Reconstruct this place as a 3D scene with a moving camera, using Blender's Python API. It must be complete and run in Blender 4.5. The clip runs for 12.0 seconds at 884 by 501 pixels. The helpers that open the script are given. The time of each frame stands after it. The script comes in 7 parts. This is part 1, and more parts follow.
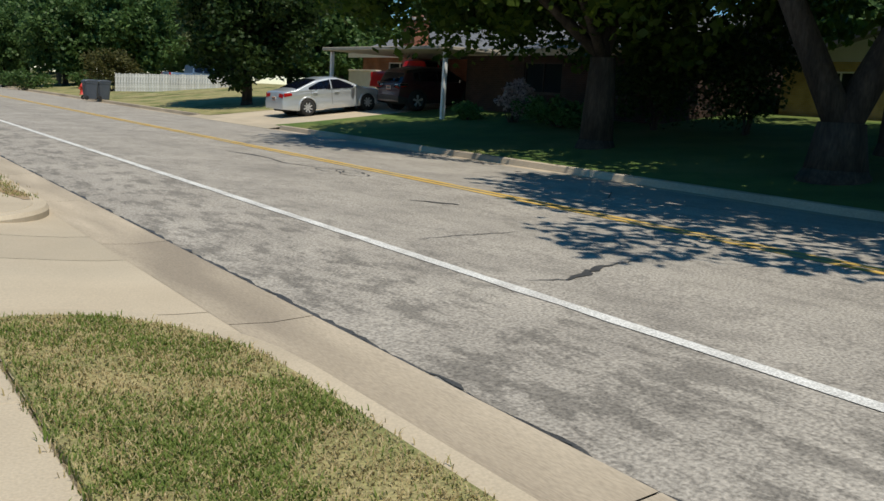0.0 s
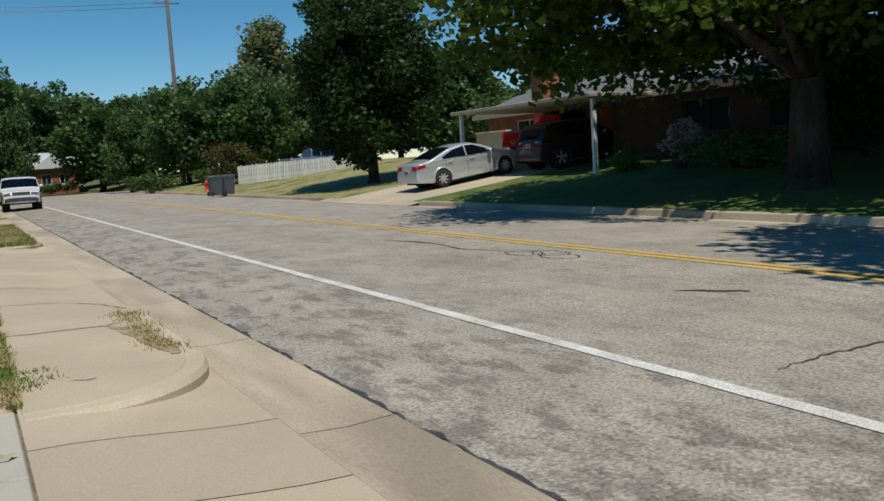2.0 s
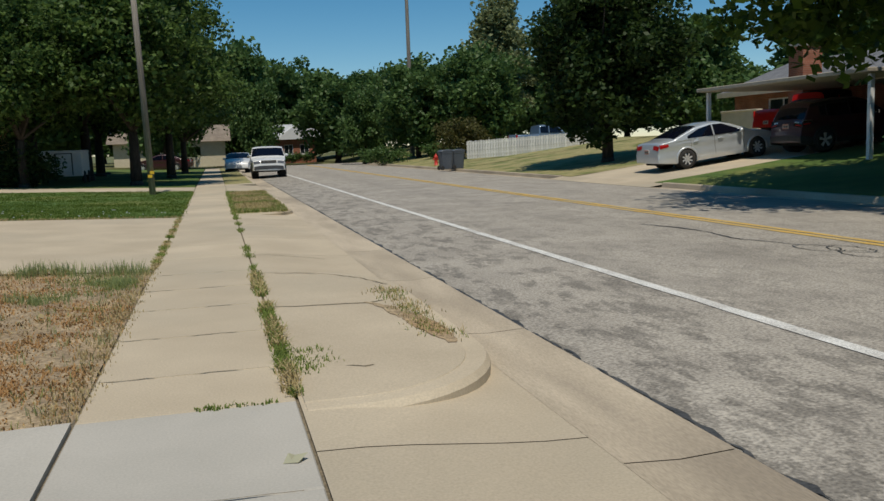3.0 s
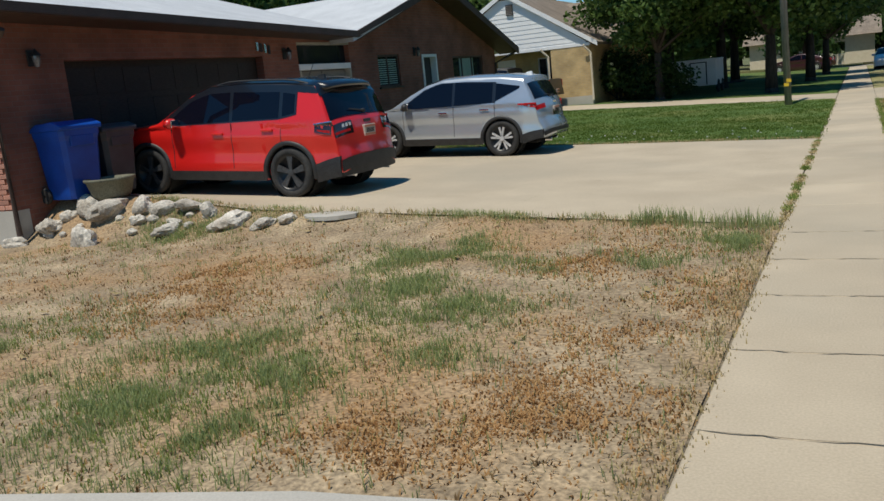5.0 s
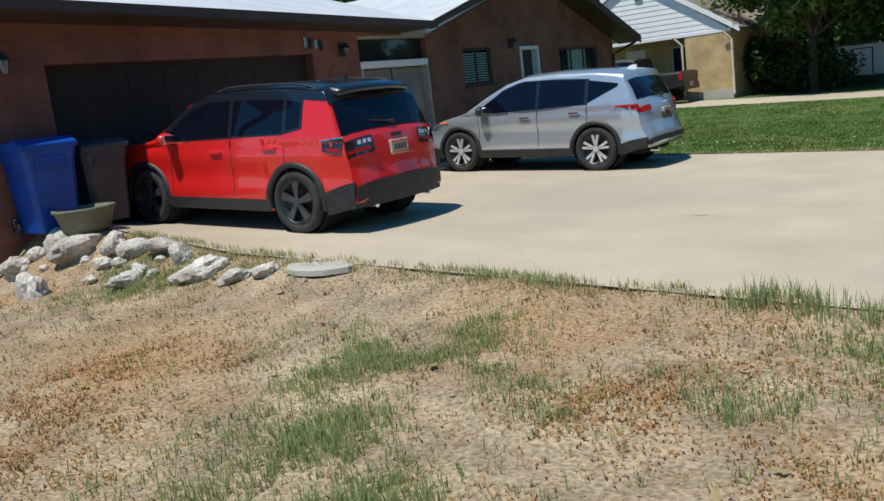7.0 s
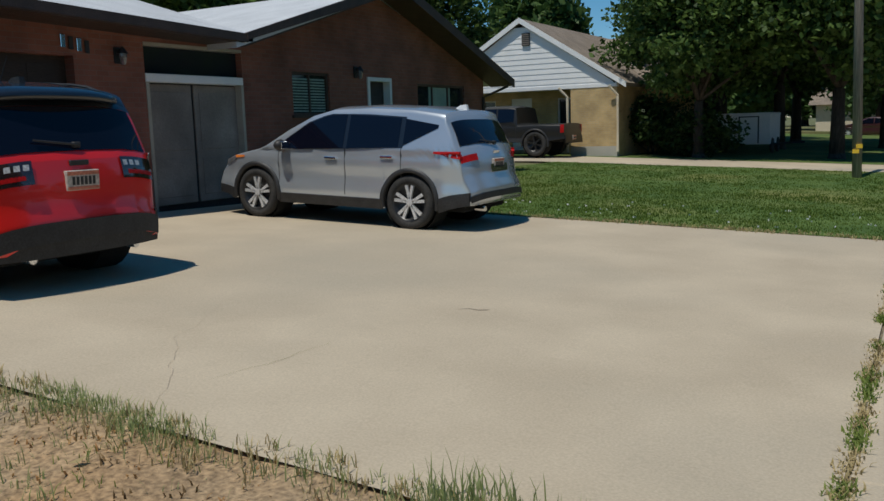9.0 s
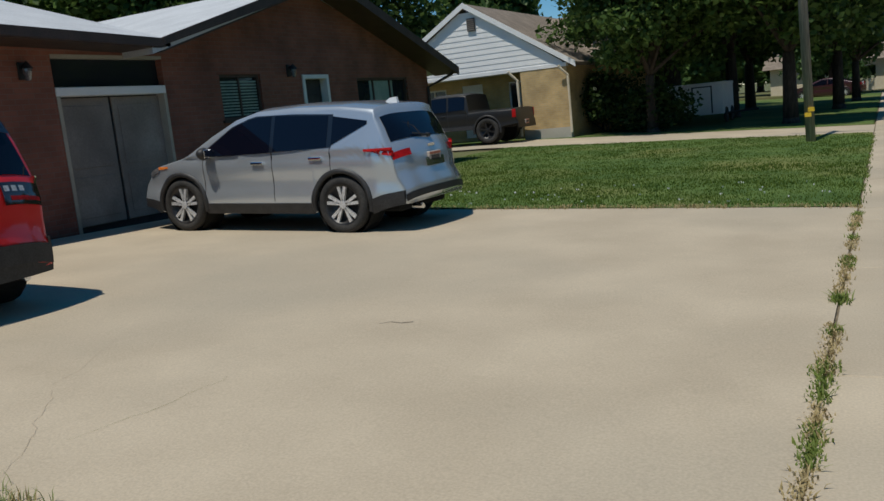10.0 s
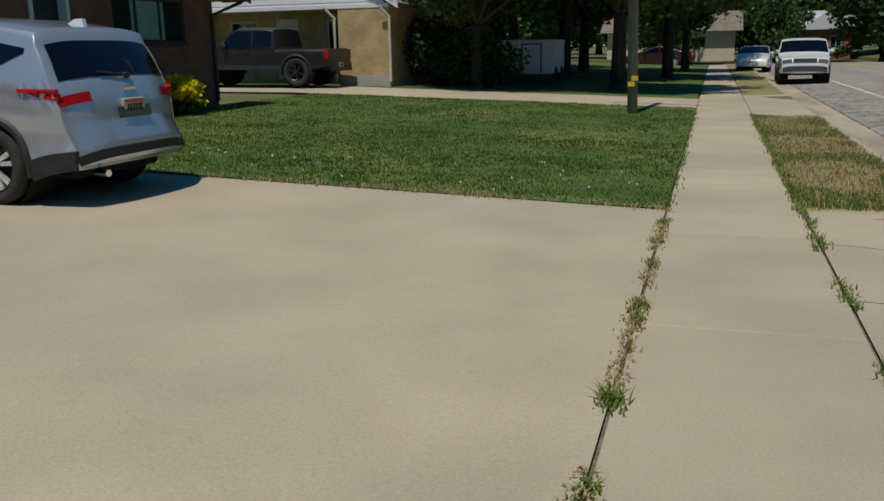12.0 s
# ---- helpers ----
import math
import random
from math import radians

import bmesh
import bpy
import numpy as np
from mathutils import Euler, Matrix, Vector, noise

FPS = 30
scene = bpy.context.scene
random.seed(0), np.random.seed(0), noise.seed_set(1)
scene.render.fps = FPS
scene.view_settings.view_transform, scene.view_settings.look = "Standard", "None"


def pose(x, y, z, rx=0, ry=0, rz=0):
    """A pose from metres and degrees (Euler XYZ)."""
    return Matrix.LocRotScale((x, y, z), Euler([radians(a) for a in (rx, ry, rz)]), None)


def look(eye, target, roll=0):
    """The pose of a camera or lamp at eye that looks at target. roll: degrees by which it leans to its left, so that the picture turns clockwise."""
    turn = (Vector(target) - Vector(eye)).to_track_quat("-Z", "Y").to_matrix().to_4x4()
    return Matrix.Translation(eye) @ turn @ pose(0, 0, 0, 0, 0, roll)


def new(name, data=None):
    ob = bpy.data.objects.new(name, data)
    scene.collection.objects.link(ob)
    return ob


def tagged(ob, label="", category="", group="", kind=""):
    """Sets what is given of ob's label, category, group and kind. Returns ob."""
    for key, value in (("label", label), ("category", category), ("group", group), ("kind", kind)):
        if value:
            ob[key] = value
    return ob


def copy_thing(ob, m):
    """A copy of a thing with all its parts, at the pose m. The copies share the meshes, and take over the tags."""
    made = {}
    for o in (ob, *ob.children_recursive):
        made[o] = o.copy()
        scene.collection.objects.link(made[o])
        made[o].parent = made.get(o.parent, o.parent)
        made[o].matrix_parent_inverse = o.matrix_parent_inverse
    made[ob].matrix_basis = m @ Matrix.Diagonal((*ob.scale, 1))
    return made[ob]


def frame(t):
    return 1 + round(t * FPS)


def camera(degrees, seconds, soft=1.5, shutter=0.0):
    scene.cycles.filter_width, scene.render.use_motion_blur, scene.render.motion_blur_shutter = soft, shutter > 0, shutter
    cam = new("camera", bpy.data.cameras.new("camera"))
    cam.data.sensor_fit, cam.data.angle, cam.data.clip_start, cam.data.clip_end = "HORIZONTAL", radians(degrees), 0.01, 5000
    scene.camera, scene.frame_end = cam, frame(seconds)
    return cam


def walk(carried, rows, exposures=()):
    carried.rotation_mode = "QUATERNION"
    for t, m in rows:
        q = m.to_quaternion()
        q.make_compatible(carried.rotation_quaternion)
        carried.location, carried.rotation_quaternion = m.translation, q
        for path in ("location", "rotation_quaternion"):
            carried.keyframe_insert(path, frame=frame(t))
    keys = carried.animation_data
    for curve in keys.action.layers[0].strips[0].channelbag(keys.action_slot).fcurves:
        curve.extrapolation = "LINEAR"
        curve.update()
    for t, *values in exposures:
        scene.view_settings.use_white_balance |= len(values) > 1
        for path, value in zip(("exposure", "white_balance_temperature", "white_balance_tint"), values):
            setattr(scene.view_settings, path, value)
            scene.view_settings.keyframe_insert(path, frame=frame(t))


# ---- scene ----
cam = camera(54.5, 12.0)
PATH = [
    (0, (0.518, -9.49, 1.448), (1.691, -7.91, 1.091), 3.4),
    (0.5, (0.646, -8.609, 1.494), (1.848, -7.048, 1.155), 0.9),
    (1, (0.741, -7.713, 1.452), (1.947, -6.128, 1.265), -4.6),
    (1.5, (0.974, -6.745, 1.485), (2.098, -5.11, 1.231), -4.5),
    (2, (1.07, -6.016, 1.468), (2.03, -4.275, 1.248), -3.5),
    (2.5, (0.92, -5.495, 1.45), (1.693, -3.667, 1.204), -2.5),
    (3, (0.846, -4.92, 1.448), (1.344, -2.999, 1.202), -2.1),
    (3.5, (0.776, -4.408, 1.48), (0.897, -2.432, 1.196), -1.9),
    (3.7, (0.789, -4.092, 1.451), (0.717, -2.118, 1.139), -3.0),
    (5.3, (0.745, -2.862, 1.799), (-0.23, -1.165, 1.386), -5.4),
    (5.5, (0.79, -2.611, 1.81), (-0.227, -0.946, 1.37), -5.2),
    (6, (0.684, -1.743, 1.775), (-0.391, -0.097, 1.406), -6.2),
    (6.5, (0.439, -0.653, 1.735), (-0.68, 0.972, 1.41), -6.2),
    (7, (0.342, 0.257, 1.74), (-0.822, 1.845, 1.389), -6.9),
    (7.5, (0.204, 1.086, 1.68), (-0.916, 2.691, 1.268), -6.7),
    (7.7, (0.186, 1.429, 1.676), (-0.905, 3.059, 1.284), -5.9),
    (9.3, (0.286, 3.768, 1.551), (-0.69, 5.492, 1.274), -1.8),
    (9.5, (0.296, 3.917, 1.548), (-0.672, 5.645, 1.268), -2.7),
    (10, (0.327, 4.193, 1.568), (-0.6, 5.939, 1.261), -6.0),
    (10.5, (0.365, 5.048, 1.506), (-0.48, 6.832, 1.183), -3.7),
    (11, (0.334, 5.673, 1.488), (-0.4, 7.48, 1.049), -1.4),
    (11.3, (0.409, 6.083, 1.511), (-0.316, 7.924, 1.214), -1.2),
    (11.5, (0.377, 6.399, 1.539), (-0.321, 8.23, 1.141), -0.2),
    (12, (0.362, 7.072, 1.544), (-0.222, 8.929, 1.086), -1.1),
]
walk(cam, [(t, look(eye, target, roll)) for t, eye, target, roll in PATH], exposures=[(0, -0.08, 6600, 10), (1, -0.06, 6500, 10), (2, -0.27, 6600, 10), (3.0, -0.4, 6680, 10), (3.6, -0.47, 6700, 10), (5.4, -0.06, 6380, 10), (6.5, 0.1, 6100, 10), (7.6, -0.05, 6150, 10), (9.4, -0.5, 6380, 10), (10, -0.46, 6400, 10), (10.5, -0.58, 6450, 10), (11.5, -0.6, 6500, 10), (12, -0.66, 6540, 10)])


# ---- world, sun ----
SUN_AZ, SUN_EL = radians(188), radians(68)
world = bpy.data.worlds.new("sky_world")
scene.world = world
world.use_nodes = True
wn = world.node_tree.nodes
sky = wn.new("ShaderNodeTexSky")
sky.sky_type, sky.sun_disc = "NISHITA", False
sky.sun_elevation, sky.sun_rotation = SUN_EL, SUN_AZ
sky.altitude, sky.air_density, sky.dust_density, sky.ozone_density = 1500, 0.9, 0.0, 2.0
deep = wn.new("ShaderNodeHueSaturation")
deep.inputs["Hue"].default_value = 0.487
deep.inputs["Saturation"].default_value = 1.35
world.node_tree.links.new(sky.outputs[0], deep.inputs["Color"])
world.node_tree.links.new(deep.outputs[0], wn["Background"].inputs[0])
wn["Background"].inputs[1].default_value = 0.113
sun = new("sun", bpy.data.lights.new("sun", "SUN"))
sun.data.energy, sun.data.angle, sun.data.color = 4.2, radians(0.55), (1.0, 0.94, 0.81)
to_sun = Vector((math.sin(SUN_AZ) * math.cos(SUN_EL), math.cos(SUN_AZ) * math.cos(SUN_EL), math.sin(SUN_EL)))
sun.matrix_world = look(to_sun * 40, (0, 0, 0))


# ---- materials ----
def material(name, a, b, scale=6.0, rough=0.8, metal=0.0, bump=0.2, fine=60.0, c=None, spec=0.5, coat=0.0, stretch=None, vary=0.0, fine_amount=0.35, spread=(0.35, 0.65)):
    """Two tones mixed by a coarse noise, a third in stains, a fine grain over both, and relief."""
    m = bpy.data.materials.new(name)
    m.use_nodes = True
    n, l = m.node_tree.nodes, m.node_tree.links
    p = n["Principled BSDF"]
    co = n.new("ShaderNodeTexCoord")
    mp = n.new("ShaderNodeMapping")
    l.new(co.outputs["Object"], mp.inputs[0])
    if stretch:
        mp.inputs["Scale"].default_value = stretch
    n1 = n.new("ShaderNodeTexNoise")
    n1.inputs["Scale"].default_value, n1.inputs["Detail"].default_value = scale, 5
    n2 = n.new("ShaderNodeTexNoise")
    n2.inputs["Scale"].default_value, n2.inputs["Detail"].default_value = fine, 3
    l.new(mp.outputs[0], n1.inputs[0])
    l.new(mp.outputs[0], n2.inputs[0])
    r = n.new("ShaderNodeValToRGB")
    r.color_ramp.elements[0].position, r.color_ramp.elements[1].position = spread
    r.color_ramp.elements[0].color, r.color_ramp.elements[1].color = (*a, 1), (*b, 1)
    l.new(n1.outputs[0], r.inputs[0])
    out = r.outputs[0]
    if c:
        n3 = n.new("ShaderNodeTexNoise")
        n3.inputs["Scale"].default_value, n3.inputs["Detail"].default_value = scale * 0.27, 6
        l.new(mp.outputs[0], n3.inputs[0])
        r3 = n.new("ShaderNodeValToRGB")
        r3.color_ramp.elements[0].position, r3.color_ramp.elements[1].position = 0.48, 0.66
        l.new(n3.outputs[0], r3.inputs[0])
        mx = n.new("ShaderNodeMix")
        mx.data_type = "RGBA"
        l.new(r3.outputs[0], mx.inputs[0])
        l.new(out, mx.inputs[6])
        mx.inputs[7].default_value = (*c, 1)
        out = mx.outputs[2]
    g = n.new("ShaderNodeMapRange")
    g.inputs[1].default_value, g.inputs[2].default_value = 0.3, 0.7
    g.inputs[3].default_value, g.inputs[4].default_value = 1 - fine_amount, 1 + fine_amount
    l.new(n2.outputs[0], g.inputs[0])
    gain = g.outputs[0]
    if vary:
        info = n.new("ShaderNodeObjectInfo")
        v = n.new("ShaderNodeMapRange")
        v.inputs[3].default_value, v.inputs[4].default_value = 1 - vary, 1 + vary
        l.new(info.outputs["Random"], v.inputs[0])
        mul = n.new("ShaderNodeMath")
        mul.operation = "MULTIPLY"
        l.new(gain, mul.inputs[0])
        l.new(v.outputs[0], mul.inputs[1])
        gain = mul.outputs[0]
    sc = n.new("ShaderNodeVectorMath")
    sc.operation = "SCALE"
    l.new(out, sc.inputs[0])
    l.new(gain, sc.inputs[3])
    l.new(sc.outputs[0], p.inputs["Base Color"])
    p.inputs["Roughness"].default_value, p.inputs["Metallic"].default_value = rough, metal
    p.inputs["Specular IOR Level"].default_value, p.inputs["Coat Weight"].default_value = spec, coat
    p.inputs["Coat Roughness"].default_value = 0.05
    if bump:
        bp = n.new("ShaderNodeBump")
        bp.inputs["Strength"].default_value, bp.inputs["Distance"].default_value = bump, 0.01
        l.new(n2.outputs[0], bp.inputs["Height"])
        l.new(bp.outputs[0], p.inputs["Normal"])
    return m


def leaf_material(name, a, b, rough=0.5, glow=0.35):
    """Leaves: a tone for each by chance, and light let through."""
    m = bpy.data.materials.new(name)
    m.use_nodes = True
    n, l = m.node_tree.nodes, m.node_tree.links
    p = n["Principled BSDF"]
    geo = n.new("ShaderNodeNewGeometry")
    r = n.new("ShaderNodeValToRGB")
    r.color_ramp.elements[0].color, r.color_ramp.elements[1].color = (*a, 1), (*b, 1)
    l.new(geo.outputs["Random Per Island"], r.inputs[0])
    l.new(r.outputs[0], p.inputs["Base Color"])
    p.inputs["Roughness"].default_value = rough
    p.inputs["Specular IOR Level"].default_value = 0.25
    t = n.new("ShaderNodeBsdfTranslucent")
    l.new(r.outputs[0], t.inputs[0])
    mix = n.new("ShaderNodeMixShader")
    mix.inputs[0].default_value = glow
    l.new(p.outputs[0], mix.inputs[1])
    l.new(t.outputs[0], mix.inputs[2])
    l.new(mix.outputs[0], n["Material Output"].inputs[0])
    return m


def brick_material(name, a, b, mortar, rough=0.9, axis="x"):
    """Running bond at true size on walls that face x or y."""
    m = bpy.data.materials.new(name)
    m.use_nodes = True
    n, l = m.node_tree.nodes, m.node_tree.links
    p = n["Principled BSDF"]
    co = n.new("ShaderNodeTexCoord")
    sep, com = n.new("ShaderNodeSeparateXYZ"), n.new("ShaderNodeCombineXYZ")
    l.new(co.outputs["Object"], sep.inputs[0])
    l.new(sep.outputs[1 if axis == "x" else 0], com.inputs[0])
    l.new(sep.outputs[2], com.inputs[1])
    br = n.new("ShaderNodeTexBrick")
    br.inputs["Color1"].default_value, br.inputs["Color2"].default_value, br.inputs["Mortar"].default_value = (*a, 1), (*b, 1), (*mortar, 1)
    br.inputs["Scale"].default_value = 1.0
    br.inputs["Brick Width"].default_value, br.inputs["Row Height"].default_value = 0.21, 0.075
    br.inputs["Mortar Size"].default_value, br.inputs["Mortar Smooth"].default_value = 0.006, 0.2
    l.new(com.outputs[0], br.inputs[0])
    nz = n.new("ShaderNodeTexNoise")
    nz.inputs["Scale"].default_value, nz.inputs["Detail"].default_value = 1.7, 5
    l.new(co.outputs["Object"], nz.inputs[0])
    g = n.new("ShaderNodeMapRange")
    g.inputs[1].default_value, g.inputs[2].default_value, g.inputs[3].default_value, g.inputs[4].default_value = 0.3, 0.7, 0.75, 1.2
    l.new(nz.outputs[0], g.inputs[0])
    sc = n.new("ShaderNodeVectorMath")
    sc.operation = "SCALE"
    l.new(br.outputs[0], sc.inputs[0])
    l.new(g.outputs[0], sc.inputs[3])
    l.new(sc.outputs[0], p.inputs["Base Color"])
    p.inputs["Roughness"].default_value = rough
    bp = n.new("ShaderNodeBump")
    bp.inputs["Strength"].default_value, bp.inputs["Distance"].default_value, bp.invert = 0.6, 0.008, True
    l.new(br.outputs["Fac"], bp.inputs["Height"])
    l.new(bp.outputs[0], p.inputs["Normal"])
    return m


def glass_material(name, tint, rough=0.03):
    m = bpy.data.materials.new(name)
    m.use_nodes = True
    p = m.node_tree.nodes["Principled BSDF"]
    p.inputs["Base Color"].default_value = (*tint, 1)
    p.inputs["Roughness"].default_value = rough
    p.inputs["Specular IOR Level"].default_value = 0.4
    return m


M = {}


def asphalt_material():
    """Pale worn asphalt: coarse grit, and darker wear in broken streaks along the street."""
    m = material("worn_asphalt", (0.302, 0.274, 0.238), (0.378, 0.344, 0.298), scale=0.8, fine=42, rough=0.92, bump=1.0, fine_amount=0.42)
    n, l = m.node_tree.nodes, m.node_tree.links
    p = n["Principled BSDF"]
    co = n.new("ShaderNodeTexCoord")

    def streak(sx, sy, scale, detail, lo, hi):
        mp = n.new("ShaderNodeMapping")
        mp.inputs["Scale"].default_value = (sx, sy, 1)
        l.new(co.outputs["Object"], mp.inputs[0])
        t = n.new("ShaderNodeTexNoise")
        t.inputs["Scale"].default_value, t.inputs["Detail"].default_value, t.inputs["Roughness"].default_value = scale, detail, 0.72
        l.new(mp.outputs[0], t.inputs[0])
        g = n.new("ShaderNodeMapRange")
        g.inputs[1].default_value, g.inputs[2].default_value = lo, hi
        l.new(t.outputs[0], g.inputs[0])
        return g.outputs[0]
    a, b = streak(2.0, 0.8, 1.6, 14, 0.48, 0.54), streak(1.3, 0.7, 3.4, 12, 0.42, 0.54)
    mul = n.new("ShaderNodeMath")
    mul.operation = "MULTIPLY"
    l.new(a, mul.inputs[0])
    l.new(b, mul.inputs[1])
    # the shoulder beside the gutter is worn more than the lanes
    xyz = n.new("ShaderNodeSeparateXYZ")
    l.new(co.outputs["Object"], xyz.inputs[0])
    lane = n.new("ShaderNodeMapRange")
    lane.inputs[1].default_value, lane.inputs[2].default_value = 4.4, 5.8
    lane.inputs[3].default_value, lane.inputs[4].default_value = 1.1, 0.4
    l.new(xyz.outputs[0], lane.inputs[0])
    worn = n.new("ShaderNodeMath")
    worn.operation = "MULTIPLY"
    l.new(mul.outputs[0], worn.inputs[0])
    l.new(lane.outputs[0], worn.inputs[1])
    mul = worn
    # a darker polished band where wheels run, broken up along the street
    track = n.new("ShaderNodeValToRGB")
    track.color_ramp.elements[0].position, track.color_ramp.elements[1].position = 0.0, 1.0
    track.color_ramp.elements[0].color = track.color_ramp.elements[1].color = (0, 0, 0, 1)
    for pos, v in ((0.32, 0.0), (0.42, 0.9), (0.52, 0.8), (0.62, 0.0)):
        e = track.color_ramp.elements.new(pos)
        e.color = (v, v, v, 1)
    span = n.new("ShaderNodeMapRange")
    span.inputs[1].default_value, span.inputs[2].default_value = 5.0, 9.6
    l.new(xyz.outputs[0], span.inputs[0])
    l.new(span.outputs[0], track.inputs[0])
    band = n.new("ShaderNodeMath")
    band.operation = "MULTIPLY"
    l.new(track.outputs[0], band.inputs[0])
    l.new(streak(0.9, 0.22, 1.6, 8, 0.36, 0.62), band.inputs[1])
    half = n.new("ShaderNodeMath")
    half.operation = "MULTIPLY_ADD"
    half.inputs[1].default_value = 0.38
    l.new(band.outputs[0], half.inputs[0])
    l.new(mul.outputs[0], half.inputs[2])
    mul = half
    sc = n.new("ShaderNodeMapRange")
    sc.inputs[3].default_value, sc.inputs[4].default_value = 1.06, 0.62
    l.new(mul.outputs[0], sc.inputs[0])
    old = p.inputs["Base Color"].links[0].from_socket
    v = n.new("ShaderNodeVectorMath")
    v.operation = "SCALE"
    l.new(old, v.inputs[0])
    l.new(sc.outputs[0], v.inputs[3])
    l.new(v.outputs[0], p.inputs["Base Color"])
    return m


M["asphalt"] = asphalt_material()
M["tar"] = material("tar", (0.045, 0.045, 0.047), (0.08, 0.08, 0.08), scale=3, rough=0.6, bump=0.2)
M["white_line"] = material("white_road_paint", (0.62, 0.61, 0.58), (0.74, 0.73, 0.70), scale=5, fine=70, rough=0.7, bump=0.2, c=(0.52, 0.50, 0.47))
M["yellow_line"] = material("yellow_road_paint", (0.60, 0.37, 0.07), (0.66, 0.44, 0.12), scale=4, fine=70, rough=0.7, bump=0.2, c=(0.50, 0.38, 0.18))
M["concrete"] = material("tan_concrete", (0.466, 0.388, 0.284), (0.544, 0.457, 0.338), scale=0.9, fine=70, rough=0.88, bump=0.18, c=(0.43, 0.37, 0.28), vary=0.05, fine_amount=0.1)
M["concrete_new"] = material("pale_grey_concrete", (0.43, 0.405, 0.36), (0.49, 0.46, 0.41), scale=1.2, fine=80, rough=0.88, bump=0.15, vary=0.03, fine_amount=0.08)
M["gutter"] = material("gutter_concrete", (0.425, 0.354, 0.266), (0.515, 0.432, 0.326), scale=2.2, fine=60, rough=0.9, bump=0.25, c=(0.315, 0.262, 0.2), vary=0.07, fine_amount=0.14, stretch=(1.6, 0.35, 1))
M["joint"] = material("joint_dirt", (0.14, 0.115, 0.08), (0.23, 0.19, 0.13), scale=8, rough=1.0)
M["soil"] = material("dry_soil", (0.255, 0.188, 0.118), (0.425, 0.328, 0.212), scale=1.7, fine=34, rough=1.0, bump=1.2, c=(0.36, 0.228, 0.118), fine_amount=0.45)
M["turf"] = material("turf", (0.06, 0.115, 0.02), (0.10, 0.16, 0.03), scale=1.2, fine=50, rough=1.0, bump=0.8, c=(0.17, 0.185, 0.05), fine_amount=0.4)
M["dry_turf"] = material("dry_turf", (0.25, 0.235, 0.095), (0.35, 0.30, 0.145), scale=3, fine=50, rough=1.0, bump=0.8, c=(0.13, 0.16, 0.045), fine_amount=0.4)
M["ground"] = material("ground_soil", (0.10, 0.12, 0.04), (0.17, 0.16, 0.07), scale=0.5, fine=20, rough=1.0, bump=0.5, fine_amount=0.35)
# near house front: the same brick, darkened in colour for the eaves' shade
M["brick"] = brick_material("shade_toned_brick", (0.26, 0.100, 0.068), (0.215, 0.080, 0.055), (0.215, 0.125, 0.095))
# ranch house brick, its colour darkened to hold the shade under the trees
M["brick_shaded"] = brick_material("shade_darkened_brick", (0.075, 0.038, 0.028), (0.055, 0.028, 0.021), (0.08, 0.065, 0.055))
M["brick_shaded_y"] = brick_material("shade_darkened_brick", (0.075, 0.038, 0.028), (0.055, 0.028, 0.021), (0.08, 0.065, 0.055), axis="y")
# near house side wall and loose bricks: colour lightened for direct sun
M["brick_y"] = brick_material("sun_toned_brick", (0.52, 0.235, 0.165), (0.43, 0.185, 0.13), (0.48, 0.38, 0.31), axis="y")
M["brick_piece"] = material("sun_toned_fired_brick", (0.44, 0.20, 0.145), (0.50, 0.245, 0.18), scale=9, fine=90, rough=0.9, bump=0.4, vary=0.22)
M["tan_brick"] = brick_material("tan_brick", (0.56, 0.40, 0.19), (0.50, 0.35, 0.16), (0.46, 0.38, 0.26), axis="y")
M["tan_brick_x"] = brick_material("tan_brick_side", (0.56, 0.40, 0.19), (0.50, 0.35, 0.16), (0.46, 0.38, 0.26))
M["red_brick_far"] = brick_material("orange_brick", (0.40, 0.14, 0.08), (0.33, 0.11, 0.06), (0.36, 0.28, 0.2))
M["roof"] = material("pale_grey_shingle", (0.50, 0.52, 0.55), (0.58, 0.60, 0.63), scale=1.5, fine=40, rough=0.85, bump=0.4, fine_amount=0.12)
M["roof_brown"] = material("brown_shingle", (0.20, 0.165, 0.135), (0.27, 0.225, 0.185), scale=2, fine=40, rough=0.95, bump=0.5)
M["roof_grey"] = material("dark_grey_shingle", (0.13, 0.135, 0.15), (0.18, 0.185, 0.20), scale=2, fine=40, rough=0.95, bump=0.5)
M["fascia"] = material("dark_brown_paint", (0.055, 0.035, 0.028), (0.075, 0.048, 0.038), scale=4, rough=0.6, bump=0.05)
M["garage_door"] = material("dark_brown_door", (0.020, 0.014, 0.011), (0.032, 0.022, 0.017), scale=2, rough=0.7, bump=0.1, stretch=(1, 0.2, 1))
M["white"] = material("white_paint", (0.76, 0.77, 0.78), (0.82, 0.82, 0.82), scale=3, rough=0.55, bump=0.05, fine_amount=0.04)
M["cream"] = material("cream_paint", (0.66, 0.58, 0.44), (0.72, 0.64, 0.50), scale=3, rough=0.6, bump=0.05, fine_amount=0.05)
M["carport"] = material("tan_grey_paint", (0.36, 0.32, 0.26), (0.42, 0.38, 0.31), scale=3, rough=0.7, bump=0.05, fine_amount=0.06)
M["door_weathered"] = material("weathered_grey_panel", (0.21, 0.18, 0.155), (0.32, 0.28, 0.245), scale=1.6, fine=40, rough=0.6, bump=0.1, c=(0.15, 0.125, 0.11), fine_amount=0.12)
M["window"] = glass_material("window_glass", (0.02, 0.025, 0.03))
